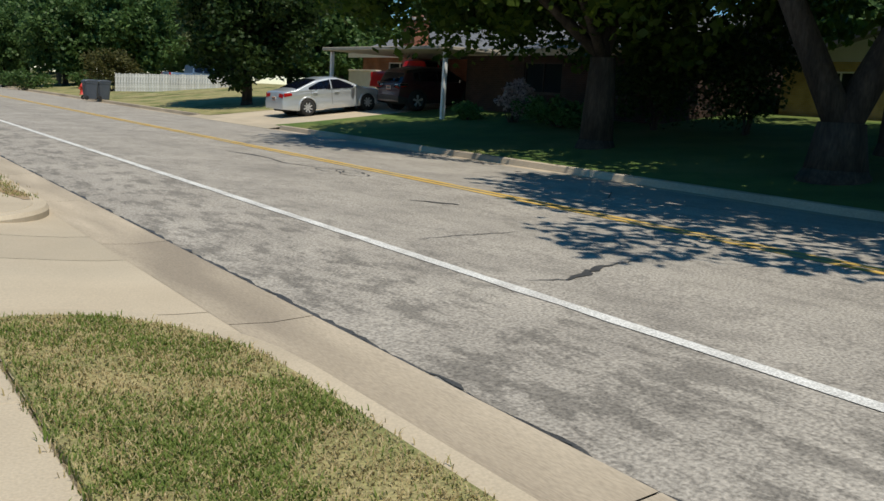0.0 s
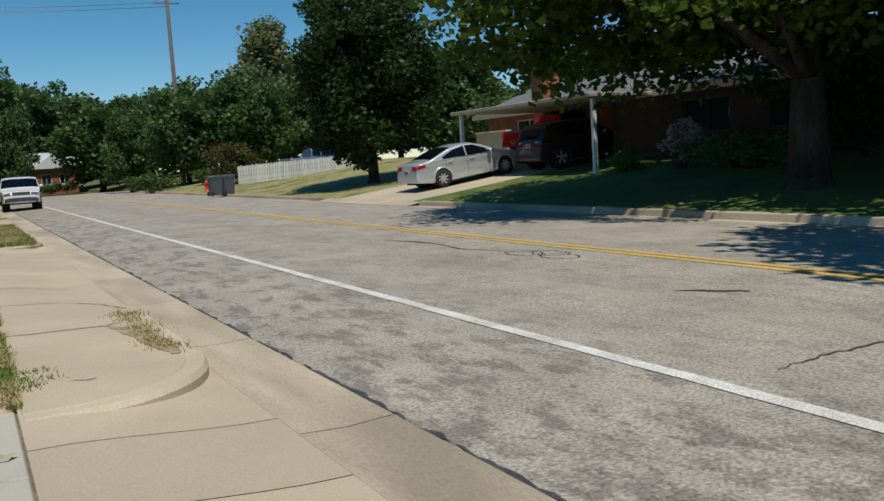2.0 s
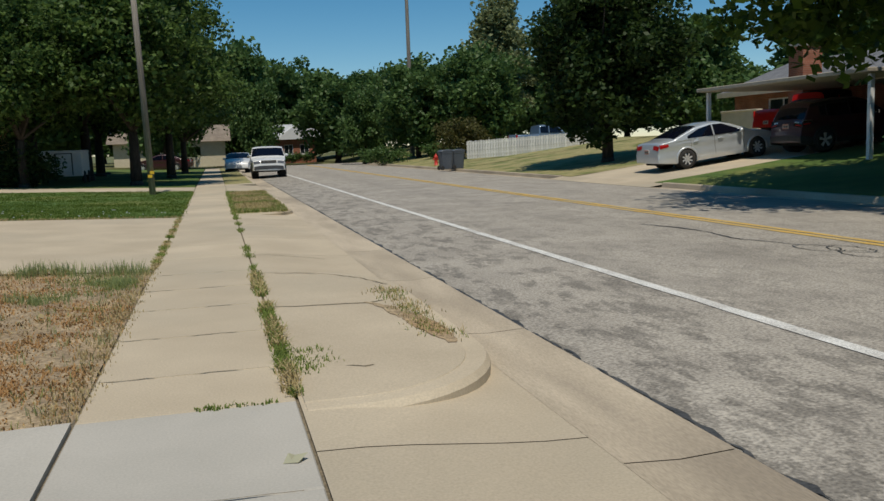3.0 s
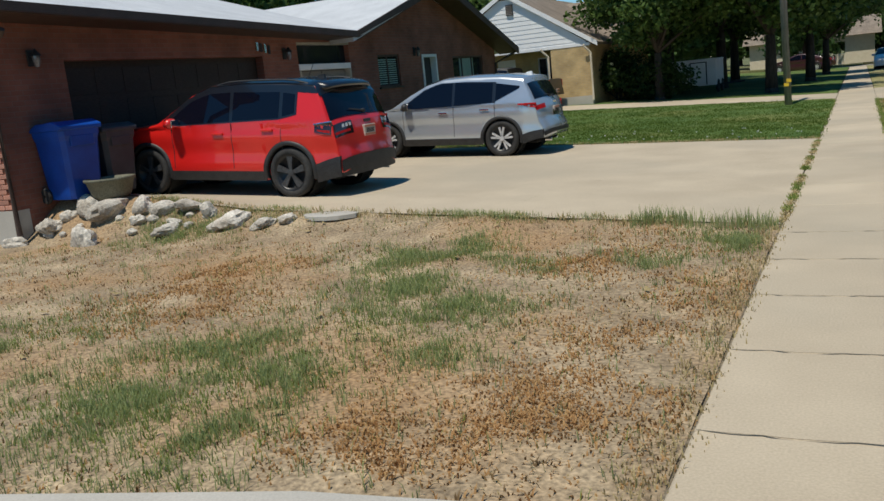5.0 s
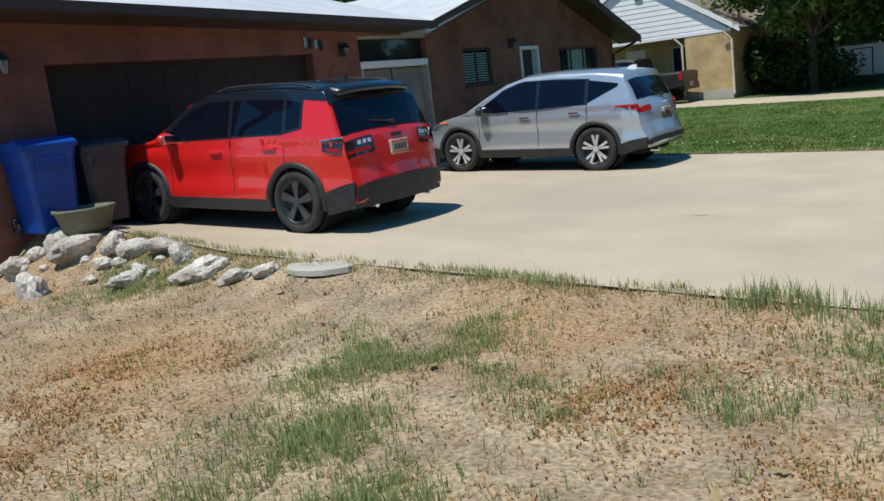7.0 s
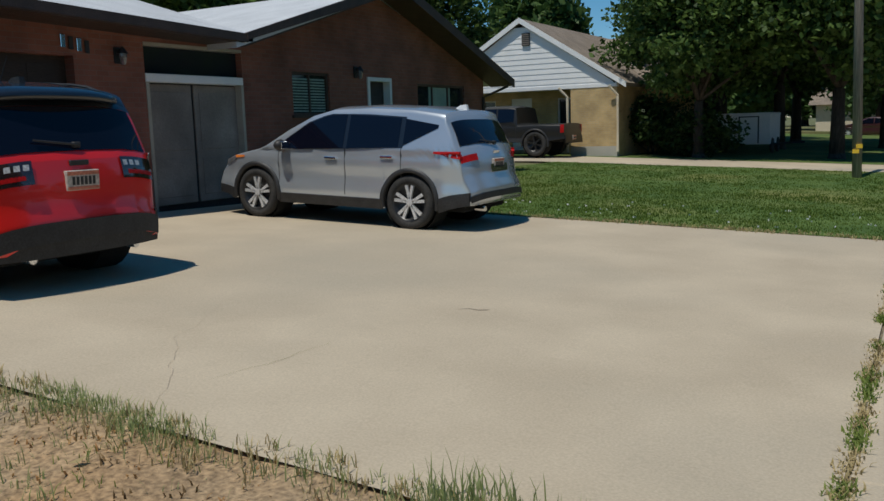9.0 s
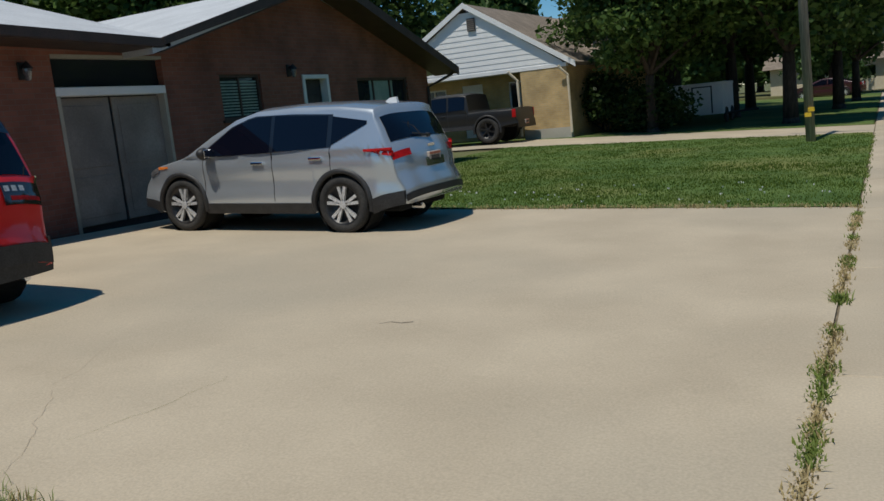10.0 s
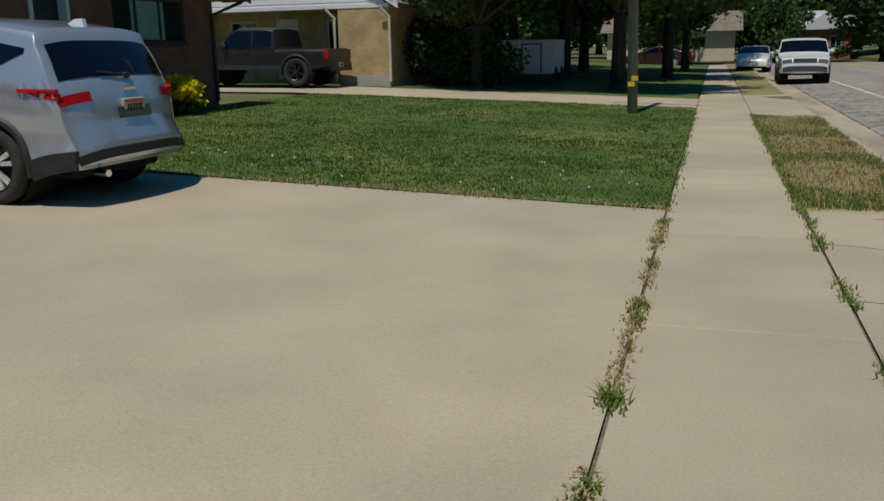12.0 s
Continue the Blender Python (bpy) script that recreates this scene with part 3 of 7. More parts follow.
    for a in (-wb / 2, wb / 2):
        for s in (1, -1):
            bm = bmesh.new()
            ring = []
            for k in range(25):
                t = math.radians(-12 + 204 * k / 24)
                c, d = math.cos(t), math.sin(t)
                row = []
                for rad, out in ((R + 0.035, -0.05), (R + 0.035, 0.022), (R + 0.055, 0.028), (R + 0.095, 0.018), (R + 0.10, -0.03)):
                    x, z = a + rad * c, R + rad * d
                    row.append(bm.verts.new((x, s * (hw(x, max(z, sill)) + out), z)))
                ring.append(row)
            for k in range(24):
                for r in range(4):
                    bm.faces.new((ring[k][r], ring[k + 1][r], ring[k + 1][r + 1], ring[k][r + 1]))
            bmesh.ops.recalc_face_normals(bm, faces=bm.faces)
            part("wheel_arch", bm, P.get("arch", trim), root, smooth=True)
            bm = bmesh.new()
            lathe(bm, [(0.01, s * (W / 2 - 0.40)), (R + 0.05, s * (W / 2 - 0.40)), (R + 0.05, s * (W / 2 - 0.06))], 20, "y", (a, 0, R))
            part("wheel_well", bm, M["well"], root)
            # wheel
            yc = s * (W / 2 - 0.115)
            wheel = new("wheel")
            wheel.parent, wheel.location = root, (a, yc, R)
            bm = bmesh.new()
            h, ri = 0.11, R * P.get("rim", 0.66)
            lathe(bm, [(ri, -h), (R * 0.93, -h), (R, -h * 0.72), (R + 0.004, 0), (R, h * 0.72), (R * 0.93, h), (ri + 0.01, h), (ri, h * 0.8), (ri, -h)], 32)
            part("tyre", bm, M["rubber"], wheel, smooth=True)
            bm = bmesh.new()
            lathe(bm, [(ri + 0.004, s * h * 0.95), (ri - 0.015, s * h * 0.9), (ri - 0.03, s * h * 0.35), (0.0, s * h * 0.25)], 32)
            part("rim", bm, M["rim_black"] if P.get("dark_dish", True) else P["rim_mat"], wheel, smooth=True)
            n = P.get("spokes", 5)
            bm = bmesh.new()
            for k in range(n):
                t = 2 * math.pi * k / n + 0.3
                for dt in P.get("split", (0.0,)):
                    p0, p1 = t, t + dt
                    u0, u1 = Vector((math.cos(p0), 0, math.sin(p0))), Vector((math.cos(p1), 0, math.sin(p1)))
                    side0, side1 = Vector((-u0.z, 0, u0.x)), Vector((-u1.z, 0, u1.x))
                    w0, w1 = P.get("spoke_w", (0.030, 0.022))
                    ys = (s * h * 0.52, s * h * 0.86)
                    vs = []
                    for yy in ys:
                        for base, u, sd, ww in ((0.03, u0, side0, w0), (ri * 0.97, u1, side1, w1)):
                            for g in (-1, 1):
                                vs.append(bm.verts.new(u * base + sd * g * ww + Vector((0, yy, 0))))
                    for q in ((4, 5, 7, 6), (0, 2, 3, 1), (0, 1, 5, 4), (2, 6, 7, 3), (0, 4, 6, 2), (1, 3, 7, 5)):
                        bm.faces.new([vs[i] for i in q])
            lathe(bm, [(0.0, s * h * 0.93), (0.05, s * h * 0.9), (0.055, s * h * 0.5)], 12)
            bmesh.ops.recalc_face_normals(bm, faces=bm.faces)
            part("spokes", bm, P["rim_mat"], wheel, P.get("rim_label", ""))
    # underbody
    part("underbody", boxes((x0 + 0.25, x1 - 0.25, -W / 2 + 0.3, W / 2 - 0.3, sill - 0.02, sill + 0.22), bevel=0.03), M["well"], root)
    # handles and mirrors
    for x, z in P.get("handles", ()):
        for s in (1, -1):
            bm = bmesh.new()
            y = s * hw(x, z)
            box(bm, x - 0.10, x + 0.10, y - 0.012, y + s * 0.035 if s > 0 else y + 0.012, z - 0.018, z + 0.018, bevel=0.008) if s > 0 else box(bm, x - 0.10, x + 0.10, y - 0.035, y + 0.012, z - 0.018, z + 0.018, bevel=0.008)
            part("door_handle", bm, P.get("handle_mat", P["paint"]), root)
    if "mirror" in P:
        x, z = P["mirror"]
        for s in (1, -1):
            y = s * (hw(x, z) + 0.10)
            bm = bmesh.new()
            bmesh.ops.create_icosphere(bm, subdivisions=2, radius=1.0, matrix=Matrix.Translation((x, y, z)) @ Matrix.Diagonal((0.085, 0.125, 0.085, 1)))
            mir = part("door_mirror", bm, P.get("mirror_mat", P["paint"]), root, smooth=True)
            bm = bmesh.new()
            box(bm, x - 0.088, x - 0.070, y - 0.085, y + 0.085, z - 0.055, z + 0.055, bevel=0.006)
            part("mirror_glass", bm, M["chrome"], mir)
            bm = bmesh.new()
            rod(bm, (x, s * (hw(x, z) - 0.02), z - 0.05), (x, y, z - 0.04), 0.022)
            part("mirror_arm", bm, M["black"], mir)
    for lower, upper in P.get("corners", ()):
        side("bumper_corner", lower, upper, trim, off=0.016)
    # lamps
    for lower, upper, mat in P.get("side_lamps", ()):
        side("lamp", lower, upper, mat, off=0.012)
    for a, b, ya, yb, mat in P.get("tail_lamps", ()):
        for s in (1, -1):
            over("lamp", a, b, 1, mat, off=0.012, y0=min(s * ya, s * yb), y1=max(s * ya, s * yb), n=4)
    for a, b, f, mat in P.get("bands", ()):
        over("bumper_panel", a, b, f, mat, off=0.02)
    for z, w, h, mat in P.get("plates", ()):
        x = tail_x(z)
        bm = boxes((x - 0.022, x + 0.03, -w / 2, w / 2, z - h / 2, z + h / 2), bevel=0.004)
        pl = part("number_plate", bm, mat, root)
        bm = bmesh.new()
        for k in range(6):
            box(bm, x - 0.026, x - 0.02, -w * 0.36 + k * w * 0.125, -w * 0.36 + k * w * 0.125 + w * 0.075, z - h * 0.22, z + h * 0.2)
        part("plate_characters", bm, M["black"], pl)
        bm = boxes((x - 0.025, x - 0.02, -w * 0.48, w * 0.48, z + h * 0.27, z + h * 0.46), (x - 0.025, x - 0.02, -w * 0.48, w * 0.48, z - h * 0.46, z - h * 0.3))
        part("plate_print", bm, M["plate_red"], pl)
    return root, hw, zt, tail_x


def round_ends(root, P, tail=0.20, nose=0.30):
    """Bows nose and tail in plan, so that the corners lie further in than the middle."""
    w = P["W"] / 2
    for ob in list(root.children) + [c for o in root.children for c in o.children]:
        name = ob.name.split(".")[0]
        if ob.type != "MESH" or name in ("wheel_well", "tyre", "rim", "spokes", "number_plate", "plate_characters", "plate_print"):
            continue
        for v in ob.data.vertices:
            k = min(1.0, max(0.0, (abs(v.co.x) - 1.72) / 0.45))
            k = k * k * (3 - 2 * k)
            u = min(1.0, abs(v.co.y) / w)
            v.co.x += -nose * k * u**3 if v.co.x > 0 else tail * k * u**3


def add_bits(root, hw, zt, tail_x, P):
    """Wiper, badge, roof fin, rails and exhaust of a hatchback car."""
    z = P["wiper_z"]
    x = tail_x(z) - 0.03
    bm = bmesh.new()
    rod(bm, (x - 0.005, -0.04, z), (tail_x(z + 0.04) - 0.035, 0.34, z + 0.045), 0.012, 0.008)
    box(bm, x - 0.01, x + 0.03, -0.07, 0.0, z - 0.025, z + 0.025, bevel=0.008)
    part("rear_wiper", bm, M["black"], root)
    z = P["badge_z"]
    x = tail_x(z) - 0.012
    part("badge", boxes((x - 0.006, x + 0.02, -0.09, 0.09, z - 0.022, z + 0.022), bevel=0.006), P["badge_mat"], root)
    fx, fm = P["fin"]
    bm = bmesh.new()
    prism(bm, [(fx - 0.11, zt(fx) - 0.02), (fx + 0.12, zt(fx) - 0.02), (fx + 0.0, zt(fx) + 0.05), (fx - 0.09, zt(fx) + 0.06)], "y", -0.025, 0.025)
    part("roof_fin", bm, fm, root)
    if P.get("spoiler"):
        bm = bmesh.new()
        for k in range(8):
            box(bm, -2.20, -2.06, -0.76 + k * 0.19, -0.57 + k * 0.19, 0.30, 0.45)
        bmesh.ops.remove_doubles(bm, verts=bm.verts, dist=1e-4)
        part("valance", bm, M["black"], root)
        bm, rings = bmesh.new(), []
        for k in range(13):
            y = -0.62 + 1.24 * k / 12
            b = 0.07 * (abs(y) / 0.62) ** 2
            d = 0.035 * (abs(y) / 0.62) ** 3
            rings.append([bm.verts.new((px + b, y, pz - d)) for px, pz in ((-1.93, 1.535), (-1.80, 1.52), (-1.62, 1.655), (-1.80, 1.632), (-1.91, 1.60), (-1.945, 1.57))])
        for p, q in zip(rings, rings[1:]):
            for i in range(6):
                bm.faces.new((p[i], p[(i + 1) % 6], q[(i + 1) % 6], q[i]))
        bm.faces.new(rings[0][::-1])
        bm.faces.new(rings[-1])
        bmesh.ops.recalc_face_normals(bm, faces=bm.faces)
        part("spoiler", bm, P.get("roof_mat", P["paint"]), root, smooth=True)
        bm = bmesh.new()
        rod(bm, (-1.15, 0.0, zt(-1.15)), (-1.27, 0.0, zt(-1.15) + 0.22), 0.006, 0.003, 6)
        part("aerial", bm, M["black"], root)
    if P.get("rails"):
        a, b = P["rails"]
        for s in (1, -1):
            bm = bmesh.new()
            pts = [(a + (b - a) * k / 8) for k in range(9)]
            pipe(bm, [(q, s * (hw(q, zt(q)) - 0.06), zt(q) - 0.035 + (0.0 if k in (0, 8) else 0.03)) for k, q in enumerate(pts)], 0.014, 6)
            part("roof_rail", bm, P["rail_mat"], root)
    for s in P.get("exhaust", ()):
        bm = bmesh.new()
        rod(bm, (tail_x(0.4) + 0.15, s * 0.5, 0.30), (tail_x(0.4) + 0.01, s * 0.5, 0.30), 0.035)
        part("exhaust_pipe", bm, M["chrome"], root)


RED = dict(
    W=1.82, R=0.36, wb=2.64, rim=0.71, roof_z=1.50, roof_span=(-1.86, 0.75), belt=1.02, tumble=0.27, sill=0.25, paint=M["red_paint"],
    top=[(-2.20, 0.42), (-2.195, 0.60), (-2.165, 0.66), (-2.15, 0.80), (-2.135, 0.93), (-2.10, 1.06), (-2.05, 1.12), (-1.88, 1.42), (-1.82, 1.50), (-1.75, 1.62), (-1.2, 1.67), (-0.5, 1.685), (0.1, 1.66), (0.42, 1.55), (0.85, 1.28), (1.08, 1.145), (1.25, 1.11), (1.75, 1.06), (2.02, 0.98), (2.14, 0.84), (2.19, 0.62), (2.20, 0.42)],
    tail=[(-2.20, 0.42), (-2.195, 0.60), (-2.165, 0.66), (-2.15, 0.80), (-2.135, 0.93), (-2.10, 1.06), (-2.05, 1.12), (-1.88, 1.42)],
    windows=[([(-0.30, 1.11), (0.88, 1.07)], [(-0.30, 1.52), (0.1, 1.51), (0.45, 1.40), (0.88, 1.10)]), ([(-1.18, 1.14), (-0.36, 1.115)], [(-1.18, 1.50), (-0.36, 1.52)]), ([(-1.44, 1.20), (-1.24, 1.16)], [(-1.44, 1.46), (-1.24, 1.49)])],
    windscreen=(0.22, 1.08), rear_window=(-2.05, -1.84), rear_share=0.95, roof_panel=(-1.84, 0.2), spoiler=True, roof_mat=M["navy_roof"],
    pillar=[([(-1.80, 1.46), (-1.48, 1.49)], [(-1.80, 1.475), (-1.75, 1.555), (-1.48, 1.585)]), ([(-1.48, 1.18), (-1.2, 1.12), (0.95, 1.05)], [(-1.48, 1.585), (-0.5, 1.625), (0.1, 1.60), (0.42, 1.49), (0.95, 1.15)])],
    doors=[(0.80, 0.42, 1.03), (-0.33, 0.42, 1.08), (-1.21, 0.62, 1.10)], handles=[(-0.08, 0.93), (-0.98, 0.97)], mirror=(0.72, 1.10),
    rim_mat=M["rim_gun"], spokes=5, spoke_w=(0.022, 0.052), rim_label="black five-spoke alloy wheel",
    side_lamps=[([(-2.10, 0.885), (-1.78, 0.93)], [(-2.10, 1.06), (-1.78, 1.035)], M["lamp_smoke"]), ([(-2.09, 0.905), (-1.83, 0.945)], [(-2.09, 0.945), (-1.83, 0.965)], M["tail_red"]), ([(-2.10, 1.06), (-1.77, 1.035)], [(-2.10, 1.075), (-1.77, 1.045)], M["chrome"])],
    corners=[([(-2.198, 0.30), (-1.76, 0.22)], [(-2.198, 0.585), (-1.76, 0.48)]), ([(1.76, 0.27), (2.16, 0.34)], [(1.76, 0.45), (2.16, 0.50)])],
    tail_lamps=[(-2.140, -2.098, 0.52, 0.99, M["lamp_smoke"]), (-2.118, -2.106, 0.55, 0.61, M["lamp_white"]), (-2.118, -2.106, 0.64, 0.70, M["lamp_white"]), (-2.118, -2.106, 0.73, 0.79, M["lamp_white"]), (-2.136, -2.128, 0.60, 0.97, M["tail_red"])],
    bands=[(-2.20, -2.1955, 1.0, M["black"])], plates=[(0.89, 0.31, 0.16, M["plate"])],
    wiper_z=1.17, badge_z=1.03, badge_mat=M["black"], fin=(-1.35, M["black"]), rails=(-1.6, 0.0), rail_mat=M["black"], exhaust=(-1, 1))
SILVER = dict(
    W=1.845, R=0.365, wb=2.66, rim=0.70, belt=1.02, tumble=0.30, sill=0.26, paint=M["silver_paint"],
    top=[(-2.31, 0.45), (-2.30, 0.60), (-2.22, 0.74), (-2.19, 0.95), (-2.14, 1.10), (-1.98, 1.33), (-1.83, 1.50), (-1.80, 1.59), (-1.3, 1.645), (-0.6, 1.665), (0.0, 1.64), (0.35, 1.55), (0.75, 1.35), (1.15, 1.11), (1.3, 1.06), (1.75, 0.96), (2.05, 0.86), (2.2, 0.72), (2.27, 0.55), (2.29, 0.40)],
    tail=[(-2.31, 0.45), (-2.30, 0.60), (-2.22, 0.74), (-2.19, 0.95), (-2.14, 1.10), (-1.98, 1.33)],
    windows=[([(-0.25, 1.06), (0.92, 1.02)], [(-0.25, 1.52), (0.05, 1.51), (0.40, 1.39), (0.92, 1.05)]), ([(-1.15, 1.10), (-0.31, 1.065)], [(-1.15, 1.485), (-0.31, 1.52)]), ([(-1.72, 1.36), (-1.22, 1.12)], [(-1.72, 1.40), (-1.22, 1.475)])],
    windscreen=(0.12, 1.12), rear_window=(-2.10, -1.86), pillar=[([(-1.22, 1.09), (0.95, 1.01)], [(-1.22, 1.50), (-0.6, 1.53), (0.05, 1.53), (0.40, 1.41), (0.95, 1.05)])],
    doors=[(0.90, 0.42, 1.02), (-0.28, 0.42, 1.06), (-1.20, 0.66, 1.10)], handles=[(-0.05, 0.92), (-0.98, 0.96)], handle_mat=M["chrome"], mirror=(0.78, 1.08), mirror_mat=M["black"],
    rim_mat=M["rim_silver"], spokes=5, split=(-0.20, 0.20), spoke_w=(0.016, 0.022), rim_label="bright five-spoke alloy wheel",
    side_lamps=[([(-2.19, 0.96), (-1.70, 1.03)], [(-2.19, 1.06), (-1.70, 1.055)], M["tail_red"]), ([(1.72, 0.84), (2.08, 0.76)], [(1.72, 0.90), (2.08, 0.83)], M["lamp_clear"]), ([(1.55, 0.885), (1.72, 0.87)], [(1.55, 0.91), (1.72, 0.91)], M["amber"])],
    corners=[([(-2.308, 0.36), (-1.78, 0.25)], [(-2.308, 0.53), (-1.78, 0.44)]), ([(1.78, 0.25), (2.27, 0.34)], [(1.78, 0.42), (2.27, 0.46)])],
    tail_lamps=[(-2.188, -2.160, 0.62, 0.98, M["tail_red"])],
    bands=[(-2.31, -2.3045, 1.0, M["black"]), (-2.215, -2.20, 0.30, M["chrome"])], plates=[(0.87, 0.31, 0.16, M["plate"])],
    wiper_z=1.16, badge_z=1.04, badge_mat=M["chrome"], fin=(-1.62, M["white"]), exhaust=(1,))
SEDAN = dict(
    W=1.83, R=0.33, wb=2.78, belt=0.96, tumble=0.34, sill=0.22, paint=M["sedan_paint"], trim=M["sedan_paint"],
    top=[(-2.45, 0.42), (-2.44, 0.66), (-2.38, 0.84), (-2.32, 1.02), (-1.85, 1.08), (-1.45, 1.22), (-0.95, 1.39), (-0.4, 1.46), (0.05, 1.45), (0.45, 1.34), (1.15, 1.03), (1.3, 0.99), (1.9, 0.88), (2.25, 0.74), (2.36, 0.58), (2.39, 0.40)],
    tail=[(-2.45, 0.42), (-2.44, 0.66), (-2.38, 0.84), (-2.32, 1.02)],
    windows=[([(-0.25, 0.99), (0.92, 0.96)], [(-0.25, 1.36), (0.1, 1.34), (0.92, 0.98)]), ([(-1.30, 1.02), (-0.31, 0.99)], [(-1.30, 1.10), (-0.8, 1.29), (-0.31, 1.36)])],
    windscreen=(0.15, 1.12), rear_window=(-1.78, -0.85), doors=[(0.85, 0.35, 0.96), (-0.28, 0.35, 0.99), (-1.2, 0.6, 1.0)],
    handles=[(-0.05, 0.86), (-1.02, 0.88)], mirror=(0.72, 1.02), rim_mat=M["rim_silver"], spokes=8,
    side_lamps=[([(-2.36, 0.80), (-2.05, 0.84)], [(-2.36, 0.94), (-2.05, 0.93)], M["tail_red"])], tail_lamps=[(-2.395, -2.35, 0.5, 0.95, M["tail_red"])], plates=[(0.72, 0.31, 0.15, M["plate"])])
DARK = dict(RED, paint=M["maroon_paint"], rim_mat=M["rim_silver"])
DARK.pop("roof_mat")
PICKUP_TOP = [(-2.75, 0.5), (-2.74, 0.72), (-2.70, 0.78), (-2.68, 1.12), (-1.0, 1.12), (-0.98, 1.20), (-0.90, 1.72), (-0.6, 1.78), (0.3, 1.78), (0.55, 1.70), (1.0, 1.22), (1.15, 1.15), (2.0, 1.10), (2.35, 1.02), (2.42, 0.8), (2.45, 0.5)]


def pickup(paint_mat, **more):
    return dict(dict(
        W=1.95, R=0.38, wb=3.3, belt=1.14, tumble=0.22, sill=0.36, paint=paint_mat, top=PICKUP_TOP, tail=PICKUP_TOP[:4],
        windows=[([(-0.15, 1.18), (0.80, 1.16)], [(-0.15, 1.66), (0.45, 1.65), (0.80, 1.30)]), ([(-0.85, 1.20), (-0.22, 1.18)], [(-0.85, 1.64), (-0.22, 1.66)])],
        windscreen=(0.56, 0.98), doors=[(0.85, 0.5, 1.15), (-0.18, 0.5, 1.17), (-0.92, 0.5, 1.17)], handles=[(0.0, 1.02)], mirror=(0.75, 1.25),
        rim_mat=M["rim_silver"], spokes=6, side_lamps=[([(2.05, 0.86), (2.36, 0.86)], [(2.05, 1.0), (2.36, 0.99)], M["lamp_clear"]), ([(-2.7, 0.8), (-2.58, 0.8)], [(-2.7, 1.08), (-2.58, 1.08)], M["tail_red"])],
        tail_lamps=[(2.365, 2.41, 0.55, 0.97, M["lamp_clear"])], bands=[(2.36, 2.41, 0.5, M["black"]), (2.43, 2.45, 0.97, M["grey_plastic"])], plates=[(0.62, 0.31, 0.15, M["plate"])]), **more)


def parked(x, y, heading, pitch, z):
    """Heading in degrees from +x, pitch nose up."""
    return Matrix.Translation((x, y, z)) @ Euler((0, 0, radians(heading))).to_matrix().to_4x4() @ Euler((0, radians(-pitch), 0)).to_matrix().to_4x4()


red = vehicle("suv", parked(-8.23, 7.44 + 0.82, 180, 3.2, 0.438) @ Matrix.Scale(1.035, 4), "red compact SUV with black roof parked on the driveway", "car", RED)
add_bits(*red, RED)
round_ends(red[0], RED, 0.13, 0.14)
silver = vehicle("suv", parked(-7.15, 13.30 + 0.81, 180, 2.5, 0.292), "silver SUV with roof fin parked on the driveway", "car", SILVER)
add_bits(*silver, SILVER)
round_ends(silver[0], SILVER, 0.18, 0.2)
vehicle("sedan", parked(18.06, 21.84 + 0.80, 0, 6.8, 0.47), "pale silver sedan parked on a sloping driveway", "car", SEDAN)

dark = vehicle("suv", parked(21.6, 20.2, 0, 4.0, 0.87), "dark maroon SUV parked beside the carport", "car", DARK)
vehicle("pickup_truck", parked(24.2, 24.2, 0, 0.0, 1.2), "red and black pickup parked behind the sedan", "truck", pickup(M["red_paint"], roof_panel=(-0.95, 0.55), roof_mat=M["black_paint"], roof_z=1.6, roof_span=(-0.95, 0.6)))
vehicle("pickup_truck", parked(3.85, 46.6, -92, 0.0, -0.09), "white pickup truck parked against the kerb", "truck", pickup(M["white_car"]))
vehicle("pickup_truck", parked(-13.5, 32.3, 180, 0.5, 0.52), "black open-bed off-road truck on a concrete driveway", "truck", pickup(M["black_paint"], R=0.43, sill=0.5, arch=M["black"], rim_mat=M["rim_black"]))
vehicle("sedan", parked(2.6, 62.0, -95, 0.0, -0.09), "pale grey sedan parked by the street far off", "car", dict(SEDAN, paint=M["white_car"], trim=M["white_car"]))
vehicle("sedan", parked(-3.5, 72.0, 170, 0.0, 0.0), "dark red sedan parked far off under trees", "car", dict(SEDAN, paint=M["maroon_paint"], trim=M["maroon_paint"]))


# ---- paving ----
def slab(bm, outline, z0, z1, bevel=0.012):
    """A poured slab with a softened top edge; z1 may be a height over (x, y)."""
    zf = z1 if callable(z1) else (lambda x, y: z1)
    cx, cy = sum(p[0] for p in outline) / len(outline), sum(p[1] for p in outline) / len(outline)
    top = []
    for x, y in outline:
        d = math.hypot(x - cx, y - cy)
        k = 1 - bevel / max(d, 0.05)
        top.append((cx + (x - cx) * k, cy + (y - cy) * k))
    lo = [bm.verts.new((x, y, zf(x, y) - z0)) for x, y in outline]
    mid = [bm.verts.new((x, y, zf(x, y) - bevel * 0.7)) for x, y in outline]
    hi = [bm.verts.new((x, y, zf(x, y))) for x, y in top]
    n = len(outline)
    for a, b in ((lo, mid), (mid, hi)):
        for i in range(n):
            bm.faces.new((a[i], a[(i + 1) % n], b[(i + 1) % n], b[i]))
    bm.faces.new(hi)
    return bm


def rect(x0, x1, y0, y1):
    return [(x0, y0), (x1, y0), (x1, y1), (x0, y1)]


def arc(cx, cy, r, a0, a1, n=8, ry=None):
    return [(cx + r * math.cos(radians(a0 + (a1 - a0) * k / n)), cy + (ry or r) * math.sin(radians(a0 + (a1 - a0) * k / n))) for k in range(n + 1)]


def apron_z(x, y):
    k = min(1.0, max(0.0, (x - 1.25) / 1.4))
    return -0.105 * k * k * (3 - 2 * k)


